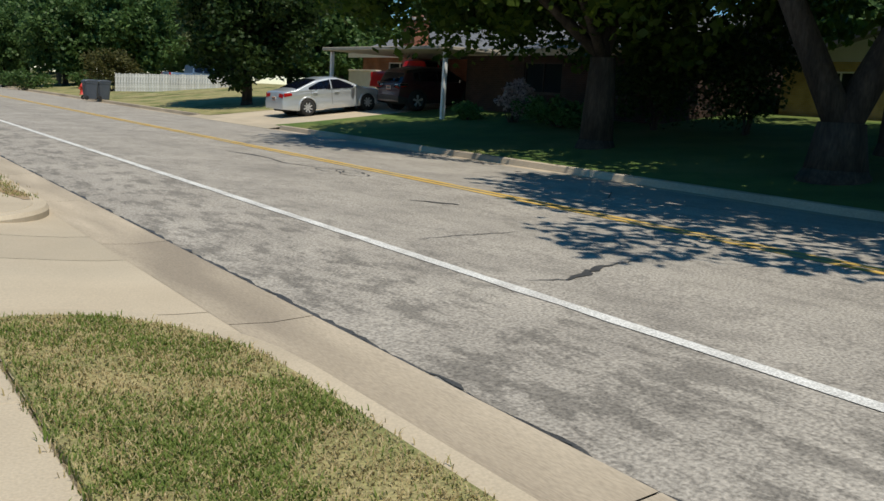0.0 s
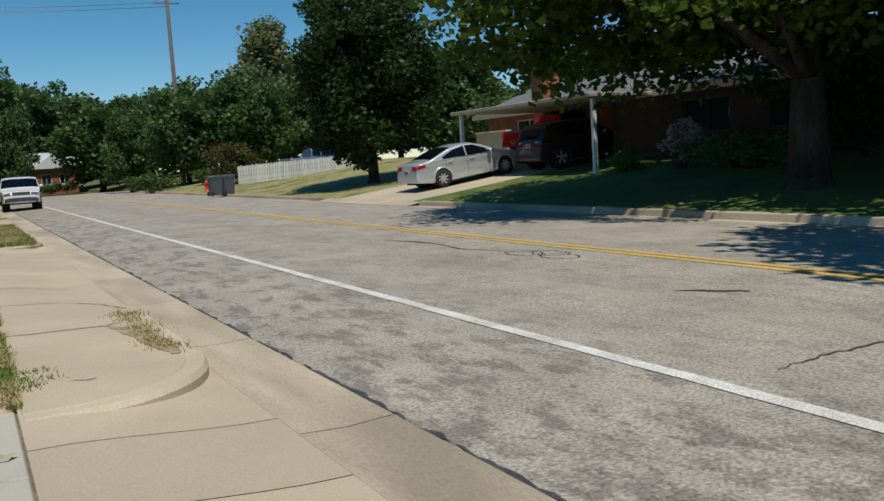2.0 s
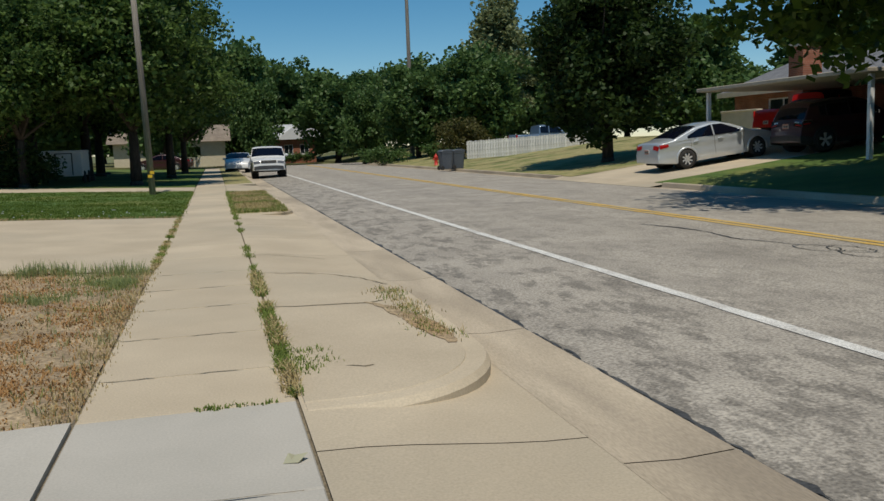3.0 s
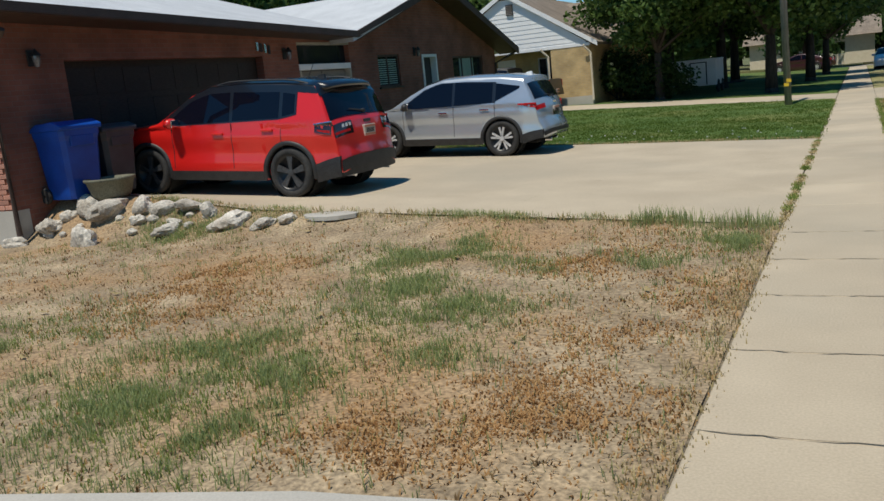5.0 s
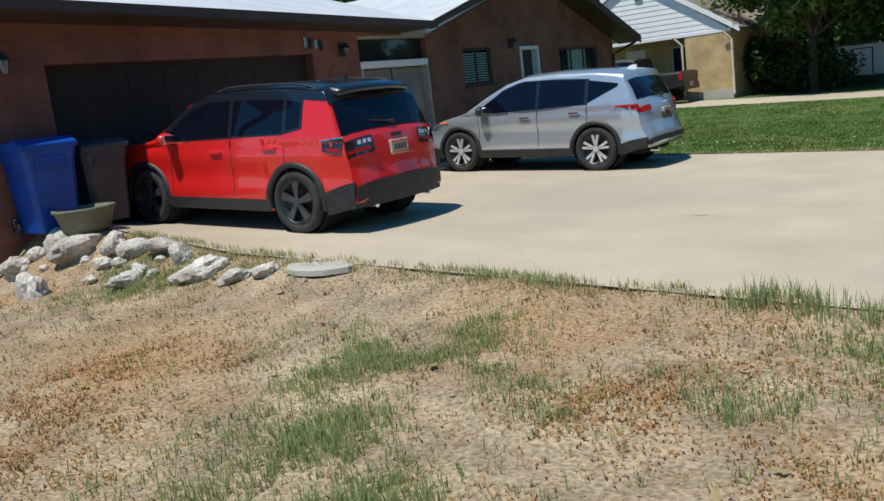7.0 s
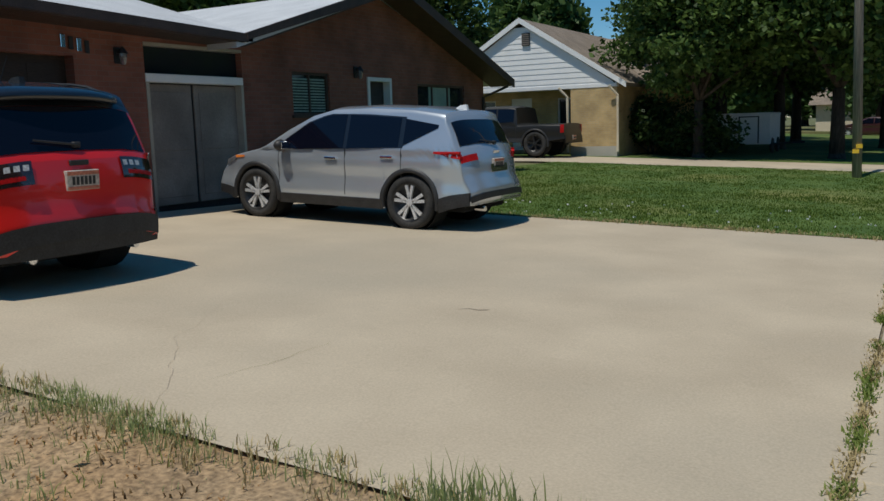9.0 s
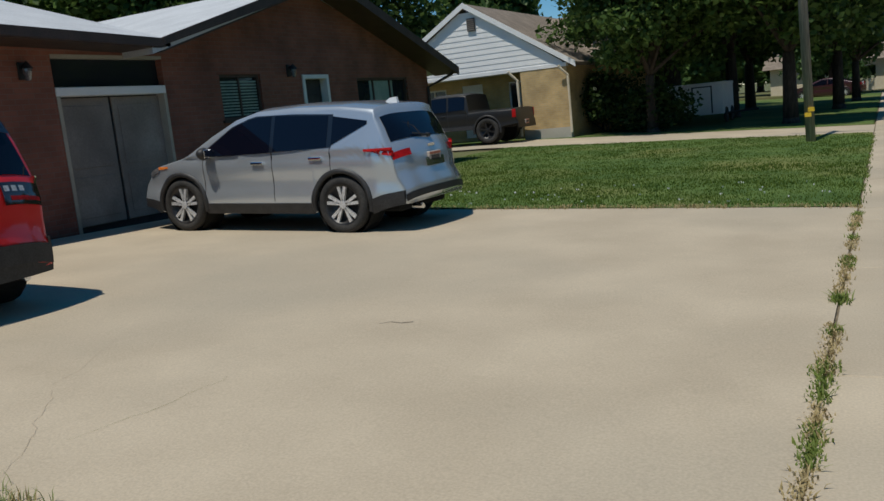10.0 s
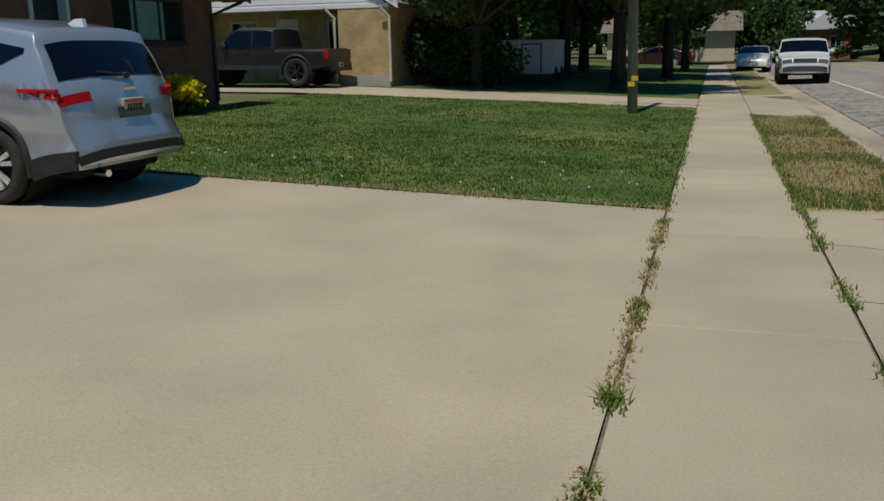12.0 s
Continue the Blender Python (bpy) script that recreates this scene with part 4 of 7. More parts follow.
PAVE_BED = tagged(sheet("pavement", -0.02, 1.24, -20, 75, lambda x, y: -0.022, M["joint"], 1, 30), "tan concrete pavement of square slabs with weedy joints", "pavement", kind="structure")
joints = [-16, -14.5, -13, -11.5, -10, -8.5, -7, -5.5, -4.15, -2.7, -1.35, 0, 0.85, 2.1, 3.4, 4.6, 5.8, 7.4, 9.0, 11.85, 14.4, 15.3]
while joints[-1] < 74:
    joints.append(joints[-1] + 1.52)
for a, b in zip(joints, joints[1:]):
    part("slab", slab(bmesh.new(), rect(0.008, 1.212, a + 0.005, b - 0.005), 0.06, 0.0), M["concrete_new"] if -4.2 < a < -0.1 else M["concrete"], PAVE_BED)

APRON = tagged(sheet("driveway_apron", 1.22, 2.66, -6.0, 16.5, lambda x, y: apron_z(x, y) - 0.025, M["joint"], 6, 30), "tan concrete apron sloping down to the gutter", "pavement", kind="structure")
for a, b in zip([-5.9, -4.0, -2.1, -0.9, 1.5, 4.9, 7.4, 9.9, 12.6, 14.2], [-4.0, -2.1, -0.9, 1.5, 4.9, 7.4, 9.9, 12.6, 14.2, 16.4]):
    bm = bmesh.new()
    for k in range(6):
        x0, x1 = 1.228 + 1.42 * k / 6, 1.228 + 1.42 * (k + 1) / 6
        vs = [bm.verts.new((x, y, apron_z(x, y))) for x, y in rect(x0, x1, a + 0.006, b - 0.006)]
        bm.faces.new(vs)
    bmesh.ops.remove_doubles(bm, verts=bm.verts, dist=1e-4)
    part("slab", bm, M["concrete"], APRON, smooth=True)

GUTTER = tagged(sheet("gutter", 2.63, 3.30, -40, 75, lambda x, y: -0.15, M["joint"], 1, 20), "stained tan concrete gutter along the road", "gutter", kind="structure")
y = -19.6
while y < 74:
    w = 3.05
    bm = bmesh.new()
    for x0, x1, z0, z1 in ((2.64, 2.95, -0.103, -0.122), (2.95, 3.26, -0.122, -0.108)):
        vs = [bm.verts.new(p) for p in ((x0, y + 0.006, z0), (x1, y + 0.006, z1), (x1, y + w - 0.006, z1), (x0, y + w - 0.006, z0))]
        bm.faces.new(vs)
    bmesh.ops.remove_doubles(bm, verts=bm.verts, dist=1e-4)
    part("slab", bm, M["gutter"], GUTTER, smooth=True)
    y += w
line_strip("tar_joint", 3.275, 0.034, -30, 74, M["tar"], "ragged tar joint between gutter and asphalt", lift=0.008, jag=0.045, step=0.09)

# kerbed verges: a concrete rim with a lower filling of turf or paving
verge_a = [(1.23, -20), (2.62, -20), (2.62, -5.6)] + arc(1.4, -5.6, 1.22, 12, 84, 8, 1.75) + [(1.23, -3.84)]
fill_a = [(1.23, -20), (2.46, -20), (2.46, -5.7)] + arc(1.35, -5.7, 1.11, 12, 84, 8, 1.66) + [(1.23, -4.02)]
island = [(1.24, -0.28)] + arc(1.55, 0.95, 1.09, -84, 0, 10, 1.22) + arc(1.35, 3.6, 1.29, 0, 86, 10, 1.75) + [(1.24, 5.34)]
island_fill = [(1.25, -0.10)] + arc(1.5, 0.95, 0.98, -84, 0, 10, 1.06) + arc(1.35, 3.6, 1.12, 0, 86, 10, 1.58) + [(1.25, 5.16)]
verge_b = [(1.23, 15.45)] + arc(1.6, 16.5, 1.02, -84, 0, 8, 1.0) + [(2.62, 26.4), (1.23, 27.4)]
fill_b = [(1.23, 15.6)] + arc(1.55, 16.6, 0.9, -84, 0, 8, 0.92) + [(2.45, 26.3), (1.23, 27.2)]
verge_c = [(1.23, 34.5), (2.62, 35.2), (2.62, 74), (1.23, 74)]
fill_c = [(1.23, 34.8), (2.45, 35.4), (2.45, 73.8), (1.23, 73.8)]
for nm, rim, lab in (("kerb", verge_a, "tan concrete kerb round a grass verge"), ("kerb", island, "rounded tan concrete kerb of a paved island"), ("kerb", verge_b, "tan concrete kerb beside a dry verge"), ("kerb", verge_c, "tan concrete kerb beside a shaded verge")):
    tagged(part(nm, slab(bmesh.new(), rim, 0.16, 0.004, bevel=0.055), M["concrete"], smooth=False), lab, "kerb", kind="structure")
for rim, mat, lab, z in ((fill_a, M["dry_turf"], "half-dry grass verge inside the kerb", 0.014), (island_fill, M["concrete"], "cracked concrete filling of the kerbed island", 0.010), (fill_b, M["dry_turf"], "dry yellow-green grass verge inside the kerb", 0.014), (fill_c, M["dry_turf"], "shaded grass verge beside the street", 0.014)):
    tagged(part("verge", slab(bmesh.new(), rim, 0.05, z, bevel=0.02), mat), lab, "verge", kind="structure")

# driveways
def paved(name, x0, x1, y0, y1, nx, ny, mat, label, lift=0.0):
    bed = tagged(sheet(name, x0, x1, y0, y1, lambda x, y: land(x, y) - 0.045 + lift, M["gutter"], 20, 20), label, "driveway", kind="structure")
    for i in range(nx):
        for j in range(ny):
            a, b = x0 + (x1 - x0) * i / nx, x0 + (x1 - x0) * (i + 1) / nx
            c, d = y0 + (y1 - y0) * j / ny, y0 + (y1 - y0) * (j + 1) / ny
            bm = bmesh.new()
            n = max(4, int((b - a) / 0.4))
            g = [[bm.verts.new((u, v, land(u, v) + lift)) for u in np.linspace(a + 0.0015, b - 0.0015, n)] for v in np.linspace(c + 0.0015, d - 0.0015, n)]
            for q in range(n - 1):
                for r in range(n - 1):
                    bm.faces.new((g[q][r], g[q][r + 1], g[q + 1][r + 1], g[q + 1][r]))
            part("slab", bm, mat, bed, smooth=True)
    return bed


paved("driveway", -10.1, -0.008, 6.25, 15.4, 1, 1, M["concrete"], "broad tan concrete driveway in front of the garage", 0.004)
DRIVE_EDGE = [(-9.0, -2.6), (-3.0, -0.75), (-1.5, -0.26), (0.0, 0.0)]
bm = bmesh.new()
cols = []
for k in range(19):
    x = -9.0 + 8.992 * k / 18
    cols.append([bm.verts.new((x, y, land(x, y) + (0.012 if y > -5 else -0.06))) for y in (lerp(DRIVE_EDGE, x), lerp(DRIVE_EDGE, x) - 1.2, -4.15)])
for c0, c1 in zip(cols, cols[1:]):
    for r in range(2):
        bm.faces.new((c0[r], c0[r + 1], c1[r + 1], c1[r]))
ext = bmesh.ops.extrude_face_region(bm, geom=bm.faces[:])
for v in ext["geom"]:
    if isinstance(v, bmesh.types.BMVert):
        v.co.z -= 0.1
bmesh.ops.recalc_face_normals(bm, faces=bm.faces)
tagged(part("driveway", bm, M["concrete_new"]), "pale grey concrete driveway across the pavement", "driveway", kind="structure")
paved("driveway", -22.0, -0.008, 29.3, 33.0, 6, 1, M["concrete"], "tan concrete driveway of the neighbouring house", 0.004)
paved("driveway", 14.25, 26.0, 19.6, 26.2, 3, 2, M["concrete"], "pale concrete driveway rising to a carport", 0.006)
tagged(sheet("driveway_apron", 1.22, 2.66, 27.3, 34.6, lambda x, y: apron_z(x, y), M["concrete"], 6, 6), "tan concrete apron of the neighbouring driveway", "pavement", kind="structure")

# far kerb
for a, b in ((-60, 18.8), (27.0, 74)):
    bm = bmesh.new()
    prism(bm, [(13.55, -0.2), (13.55, -0.095), (14.0, -0.11), (14.03, 0.02), (14.06, 0.035), (14.2, 0.035), (14.2, -0.2)], "y", a, b)
    tagged(part("kerb", bm, M["gutter"]), "tan concrete kerb and gutter along the far side", "kerb", kind="structure")
tagged(sheet("driveway_apron", 13.55, 14.28, 18.8, 27.0, lambda x, y: -0.09 + 0.1 * (x - 13.55) / 0.73, M["concrete"], 3, 3), "pale concrete apron of the driveway opposite", "pavement", kind="structure")

# lawns
def lumpy(x, y):
    return land(x, y) + 0.03 * noise.noise((x * 1.1, y * 1.1, 0.3)) + 0.022 * noise.noise((x * 3.2, y * 3.2, 2.0)) - 0.016


dv, df, NX, NY = [], [], 130, 50
for j in range(NY + 1):
    for i in range(NX + 1):
        x = -19.0 + 18.99 * i / NX
        lo = max(lerp(DRIVE_EDGE, x), -2.6)
        y = lo + (6.36 - lo) * j / NY
        dv.append((x, y, lumpy(x, y) - (0.012 if j == 0 else 0.0)))
for j in range(NY):
    for i in range(NX):
        a = j * (NX + 1) + i
        df.append((a, a + 1, a + NX + 2, a + NX + 1))
tagged(raw("dirt_lawn", dv, df, M["soil"], smooth=True), "parched brown soil with dead and green tufts", "lawn", kind="structure")
tagged(sheet("lawn", -10.3, -0.01, 15.42, 29.3, lambda x, y: land(x, y) + 0.01 + 0.02 * noise.noise((x * 0.8, y * 0.8, 1.0)), M["turf"], 40, 40, wobble=0.05), "mown green lawn with clover flowers", "lawn", kind="structure")
tagged(sheet("lawn", -40, -0.05, 33.0, 74, lambda x, y: land(x, y) + 0.01, M["turf"], 12, 20), "shaded green lawn beside the neighbouring house", "lawn", kind="structure")
tagged(sheet("lawn", 14.2, 40, -40, 19.6, lambda x, y: land(x, y) + 0.012, M["turf"], 16, 20), "deep green lawn in tree shade across the street", "lawn", kind="structure")
tagged(sheet("lawn", 14.2, 40, 26.2, 74, lambda x, y: land(x, y) + 0.012, M["dry_turf"], 16, 20), "yellow-green lawn beyond the far driveway", "lawn", kind="structure")


# ---- grass ----
def tufts(name, spots, mat, label, height=(0.05, 0.12), width=0.006, blades=(5, 9), spread=0.03, lean=0.5, seed=1):
    """Many bent blades; spots are (x, y, z)."""
    rng = np.random.default_rng(seed)
    verts, faces = [], []
    for x, y, z in spots:
        for _ in range(int(rng.integers(*blades))):
            h, a = rng.uniform(*height), rng.uniform(0, 6.28)
            bx, by = x + rng.normal(0, spread), y + rng.normal(0, spread)
            tx, ty = bx + math.cos(a) * h * lean * rng.uniform(0.2, 1), by + math.sin(a) * h * lean * rng.uniform(0.2, 1)
            b = a + 1.57 + rng.uniform(-0.5, 0.5)
            wx, wy = math.cos(b) * width, math.sin(b) * width
            mx, my = bx * 0.65 + tx * 0.35, by * 0.65 + ty * 0.35
            i = len(verts)
            verts += [(bx - wx, by - wy, z - 0.01), (bx + wx, by + wy, z - 0.01), (mx + wx * 0.8, my + wy * 0.8, z + h * 0.6), (mx - wx * 0.8, my - wy * 0.8, z + h * 0.6), (tx, ty, z + h)]
            faces += [(i, i + 1, i + 2, i + 3), (i + 3, i + 2, i + 4)]
    return tagged(raw(name, verts, faces, mat), label, "grass", kind="stuff")


def scatter(n, x0, x1, y0, y1, zf, seed, keep=None):
    rng = np.random.default_rng(seed)
    out = []
    while len(out) < n:
        x, y = rng.uniform(x0, x1), rng.uniform(y0, y1)
        if keep is None or rng.uniform() < keep(x, y):
            out.append((x, y, zf(x, y)))
    return out


def clumpy(x, y, s=0.8, o=0.0, cut=0.05):
    return 1.0 if noise.noise((x * s, y * s, o)) > cut else 0.02


def soft(x, y, f, o, lo, hi):
    return min(1.0, max(0.03, (noise.noise((x * f, y * f, o)) + 0.5 * noise.noise((x * f * 3.1, y * f * 3.1, o)) - lo) / (hi - lo)))


GREEN = ((-5.4, 1.3, 0.6), (-3.7, 0.5, 0.5), (-3.0, 0.5, 0.45), (-2.8, 0.95, 0.4), (-3.4, 1.4, 0.45), (-2.4, 1.2, 0.4), (-2.7, 2.1, 0.4), (-2.3, 2.2, 0.4), (-1.7, 1.8, 0.35), (-2.0, 2.8, 0.4), (-2.9, 3.15, 0.4), (-2.9, 4.6, 0.35), (-3.5, 4.35, 0.45), (-2.6, -0.1, 0.5), (-2.4, 0.2, 0.4), (-0.25, 5.0, 0.35), (-0.5, 5.5, 0.3), (-2.9, 5.1, 0.3), (-2.0, 4.15, 0.3), (-1.0, 4.55, 0.25), (-3.0, 3.4, 0.4), (-6.8, 5.9, 0.5), (-7.6, 5.6, 0.5))
RUST = ((-1.5, 0.55, 0.4), (-0.95, 0.4, 0.4), (-1.5, 0.1, 0.35), (-0.8, 0.95, 0.4), (-0.35, 1.1, 0.35), (-0.6, 2.25, 0.4), (-0.45, 3.55, 0.45), (-1.6, 4.2, 0.5), (-0.9, 2.75, 0.45), (-1.1, 1.3, 0.35), (-1.2, 5.2, 0.5), (-4.6, 2.4, 0.7), (-5.0, 3.6, 0.6))


def near(spots, x, y):
    return sum(math.exp(-((x - a) ** 2 + (y - b) ** 2) / (r * r)) for a, b, r in spots)


def on_soil(x, y):
    return 1.0 if y > lerp(DRIVE_EDGE, x) + 0.04 else 0.0


tufts("grass_tufts", scatter(5600, -9.5, -0.05, -2.0, 6.3, lumpy, 3, lambda x, y: on_soil(x, y) * min(1, near(GREEN, x, y) * soft(x, y, 1.7, 4.0, -0.15, 0.55) + 0.012)), M["blade_blue"], "bluish green grass tufts on parched soil", (0.02, 0.10), 0.0032, (3, 7), 0.03, 0.75, 4)
tufts("grass_tufts", scatter(3400, -9.5, -0.05, -2.0, 6.3, lumpy, 43, lambda x, y: on_soil(x, y) * min(1, near(GREEN, x, y) * 0.7 + 0.11 * soft(x, y, 1.2, 6.0, -0.2, 0.5))), M["blade_green"], "green grass tufts on parched soil", (0.01, 0.06), 0.0032, (3, 6), 0.04, 1.3, 44)
tufts("grass_tufts", scatter(2300, -10.5, -0.02, -2.2, 6.3, lumpy, 5, lambda x, y: on_soil(x, y) * soft(x, y, 0.9, 7.0, -0.2, 0.6)), M["blade_straw"], "dry straw tufts on parched soil", (0.006, 0.022), 0.004, (2, 6), 0.05, 3.4, 6)
tufts("grass_tufts", scatter(5200, -9.5, -0.05, -2.0, 6.2, lumpy, 7, lambda x, y: on_soil(x, y) * min(1, near(RUST, x, y) * soft(x, y, 1.6, 9.0, -0.3, 0.45) + 0.03)), M["blade_rust"], "rusty dead grass on parched soil", (0.006, 0.030), 0.0065, (3, 7), 0.045, 2.0, 8)
tufts("dead_weeds", scatter(360, -9.0, -0.1, -1.5, 6.2, lumpy, 57, on_soil), M["blade_dead"], "small dark dead weeds on parched soil", (0.012, 0.045), 0.006, (4, 8), 0.03, 1.8, 58)
tufts("grass_edge", scatter(330, -8.5, -0.05, 6.1, 6.38, lambda x, y: land(x, y), 9, lambda x, y: soft(x, y, 0.9, 2.0, -0.3, 0.4)), M["blade_blue"], "grass fringe along the driveway edge", (0.03, 0.09), 0.003, (4, 9), 0.04, 0.9, 10)
tufts("grass_edge", scatter(330, -8.5, -0.05, 6.0, 6.38, lambda x, y: land(x, y), 49), M["blade_straw"], "straw fringe along the driveway edge", (0.03, 0.08), 0.004, (4, 8), 0.03, 0.8, 50)
tufts("grass_edge", scatter(90, -1.5, -0.05, 5.9, 6.40, lambda x, y: land(x, y), 11), M["blade_blue"], "tall grass at the driveway corner", (0.07, 0.19), 0.004, (5, 9), 0.05, 0.5, 12)
tufts("grass_edge", scatter(350, -0.22, 0.04, 0.05, 6.2, lambda x, y: 0.0, 13), M["blade_straw"], "straw fringe along the pavement", (0.01, 0.035), 0.0045, (4, 8), 0.04, 1.0, 14)
tufts("lawn_grass", scatter(17000, -10.2, -0.02, 15.45, 29.2, lambda x, y: land(x, y) + 0.01, 15, lambda x, y: 1.0 if y < 21 else 0.5), M["blade_lawn"], "short green blades of the lawn", (0.015, 0.04), 0.006, (3, 6), 0.06, 1.2, 16)
tufts("grass_edge", scatter(500, -10.0, 0.0, 15.36, 15.55, lambda x, y: land(x, y), 17), M["blade_straw"], "straw edge of the lawn along the driveway", (0.02, 0.06), 0.005, (4, 8), 0.04, 0.9, 18)
in_a = lambda x, y: 1.0 if x < 2.42 and (y < -5.6 or (x - 1.35) ** 2 / 1.1**2 + (y + 5.7) ** 2 / 1.6**2 < 1) else 0.0
tufts("verge_grass", scatter(4600, 1.24, 2.46, -9.6, -4.05, lambda x, y: 0.01, 19, lambda x, y: in_a(x, y) * soft(x, y, 1.5, 2.0, -0.3, 0.55)), M["blade_green"], "green patches of the verge grass", (0.012, 0.04), 0.004, (4, 8), 0.035, 1.3, 20)
tufts("verge_grass", scatter(7500, 1.24, 2.46, -9.6, -4.05, lambda x, y: 0.01, 21, in_a), M["blade_straw"], "dry straw patches of the verge grass", (0.010, 0.032), 0.004, (3, 6), 0.035, 1.5, 22)
tufts("verge_grass", scatter(3000, 1.24, 2.44, 15.7, 26.5, lambda x, y: 0.01, 23), M["blade_straw"], "dry blades of the verge", (0.03, 0.08), 0.006, (3, 6), 0.04, 0.8, 24)
tufts("verge_grass", scatter(2400, 1.24, 2.44, 15.7, 26.5, lambda x, y: 0.01, 25, lambda x, y: clumpy(x, y, 0.9, 5, 0.0)), M["blade_green"], "green blades of the verge", (0.03, 0.08), 0.006, (3, 6), 0.04, 0.8, 26)
# weeds in the joints
def weed_line(x, y0, y1, n, seed, cut=0.05, h=(0.03, 0.10), wide=0.03):
    return [(x + random.Random(seed + k).gauss(0, wide * 0.5), y, 0.0) for k in range(n) for y in [y0 + (y1 - y0) * k / n] if noise.noise((y * 1.3, seed, 0)) > cut]


for x, y0, y1, n, seed, cut, mat, h in ((1.215, 0.1, 5.4, 340, 31, -0.25, "blade_green", (0.015, 0.06)), (1.215, 0.1, 5.4, 200, 32, -0.1, "blade_straw", (0.02, 0.08)), (1.215, 5.4, 15.4, 150, 33, 0.05, "blade_green", (0.02, 0.07)), (0.0, 6.3, 15.4, 420, 34, 0.06, "blade_green", (0.012, 0.045)), (0.0, 6.3, 15.4, 300, 35, -0.05, "blade_straw", (0.012, 0.04)), (0.0, 15.4, 28, 80, 36, -0.1, "blade_green", (0.02, 0.06)), (1.21, 15.4, 27, 150, 37, -0.2, "blade_green", (0.03, 0.10))):
    tufts("joint_weeds", weed_line(x, y0, y1, n, seed, cut), M[mat], "weeds growing in a pavement joint", h, 0.0055, (7, 13), 0.026, 1.5, seed)
tufts("joint_weeds", [(1.22 + 0.30 * random.Random(k).random(), 0.55 + 0.65 * random.Random(k + 50).random(), 0.01) for k in range(20)], M["blade_green"], "spreading weeds beside a pavement joint", (0.008, 0.04), 0.005, (9, 16), 0.05, 1.6, 41)
tufts("joint_weeds", [(2.43 + 0.06 * random.Random(k).gauss(0, 1), 1.2 + 2.4 * random.Random(k + 90).random(), 0.01) for k in range(70)], M["blade_straw"], "weeds and straw along the island kerb", (0.01, 0.05), 0.004, (6, 11), 0.06, 1.6, 42)
tufts("joint_weeds", [(2.43 + 0.05 * random.Random(k).gauss(0, 1), 1.2 + 2.4 * random.Random(k + 70).random(), 0.01) for k in range(60)], M["blade_green"], "green weeds along the island kerb", (0.01, 0.045), 0.004, (5, 9), 0.06, 1.6, 43)
tufts("joint_weeds", [(0.02 * random.Random(k).gauss(0, 1), 10.7 + 0.03 * random.Random(k + 9).gauss(0, 1), 0.0) for k in range(14)], M["blade_green"], "small weed rosette in the pavement joint", (0.03, 0.075), 0.006, (4, 7), 0.03, 1.8, 44)
tufts("joint_weeds", [(0.6 + 0.5 * random.Random(k).random(), 0.01 * random.Random(k + 3).gauss(0, 1), 0.0) for k in range(22)], M["blade_green"], "low weeds in a cross joint of the pavement", (0.01, 0.03), 0.006, (3, 6), 0.02, 1.0, 45)


# ---- cracks and patches on the road ----
def crack(pts, w, mat, label, lift=0.007, name="tar_crack", zf=None, stray=0.05):
    """A wandering band along points of the road."""
    fine = []
    for (ax, ay, aw), (bx, by, bw) in zip(pts, pts[1:]):
        n = max(2, int(math.hypot(bx - ax, by - ay) / 0.07))
        for k in range(n):
            t = k / n
            fine.append((ax + (bx - ax) * t + stray * noise.noise((ax * 3, t * 4 + ay, 1)), ay + (by - ay) * t + stray * noise.noise((bx, t * 5, 7 + ay)), (aw + (bw - aw) * t) * w))
    verts, faces = [], []
    for i, (x, y, ww) in enumerate(fine):
        j = min(i + 1, len(fine) - 1)
        dx, dy = fine[j][0] - fine[max(j - 1, 0)][0], fine[j][1] - fine[max(j - 1, 0)][1]
        d = math.hypot(dx, dy) or 1
        for s in (-1, 1):
            px, py = x - s * dy / d * ww / 2, y + s * dx / d * ww / 2
            verts.append((px, py, (zf(px, py) if zf else road_z(px)) + lift))
    for i in range(len(fine) - 1):
        faces.append((2 * i, 2 * i + 1, 2 * i + 3, 2 * i + 2))
    return tagged(raw(name, verts, faces, mat), label, "crack", kind="structure")


crack([(5.3, -4.25, 0.1), (5.66, -4.38, 0.5), (5.95, -4.28, 1.7), (6.3, -4.12, 1.4), (6.54, -4.09, 0.4), (7.08, -4.03, 0.1)], 0.06, M["tar"], "dark tar patch in a road crack")
crack([(5.55, -2.29, 0.3), (6.03, -2.26, 1), (6.47, -2.3, 1), (6.96, -2.33, 0.5)], 0.022, M["tar"], "thin dark crack across the road")
crack([(7.2, 0.3, 0.5), (7.45, -0.1, 1.6), (7.65, -0.35, 0.6)], 0.05, M["tar"], "short dark crack in the road")
crack([(7.7, 8.2, 0.4), (7.9, 7.3, 1.4), (7.95, 6.6, 0.5), (7.8, 5.6, 0.8), (8.1, 4.4, 0.4)], 0.045, M["tar"], "branching dark crack in the road")
for x, y in ((8.05, 4.2), (8.3, 3.9), (8.15, 3.5)):
    crack([(x + 0.22 * math.cos(k * 0.7), y + 0.35 * math.sin(k * 0.7), 1) for k in range(10)], 0.022, M["tar"], "curled tar line on the road")
for k in range(11):
    rr = random.Random(900 + k)
    x, y = rr.uniform(5.6, 12.5), rr.uniform(-2, 40)
    crack([(x, y, 0.4), (x + rr.uniform(0.2, 0.9), y + rr.uniform(-0.8, 0.8), 1), (x + rr.uniform(0.8, 2.0), y + rr.uniform(-1.5, 1.5), 0.3)], 0.03, M["tar"], "thin dark crack in the road")


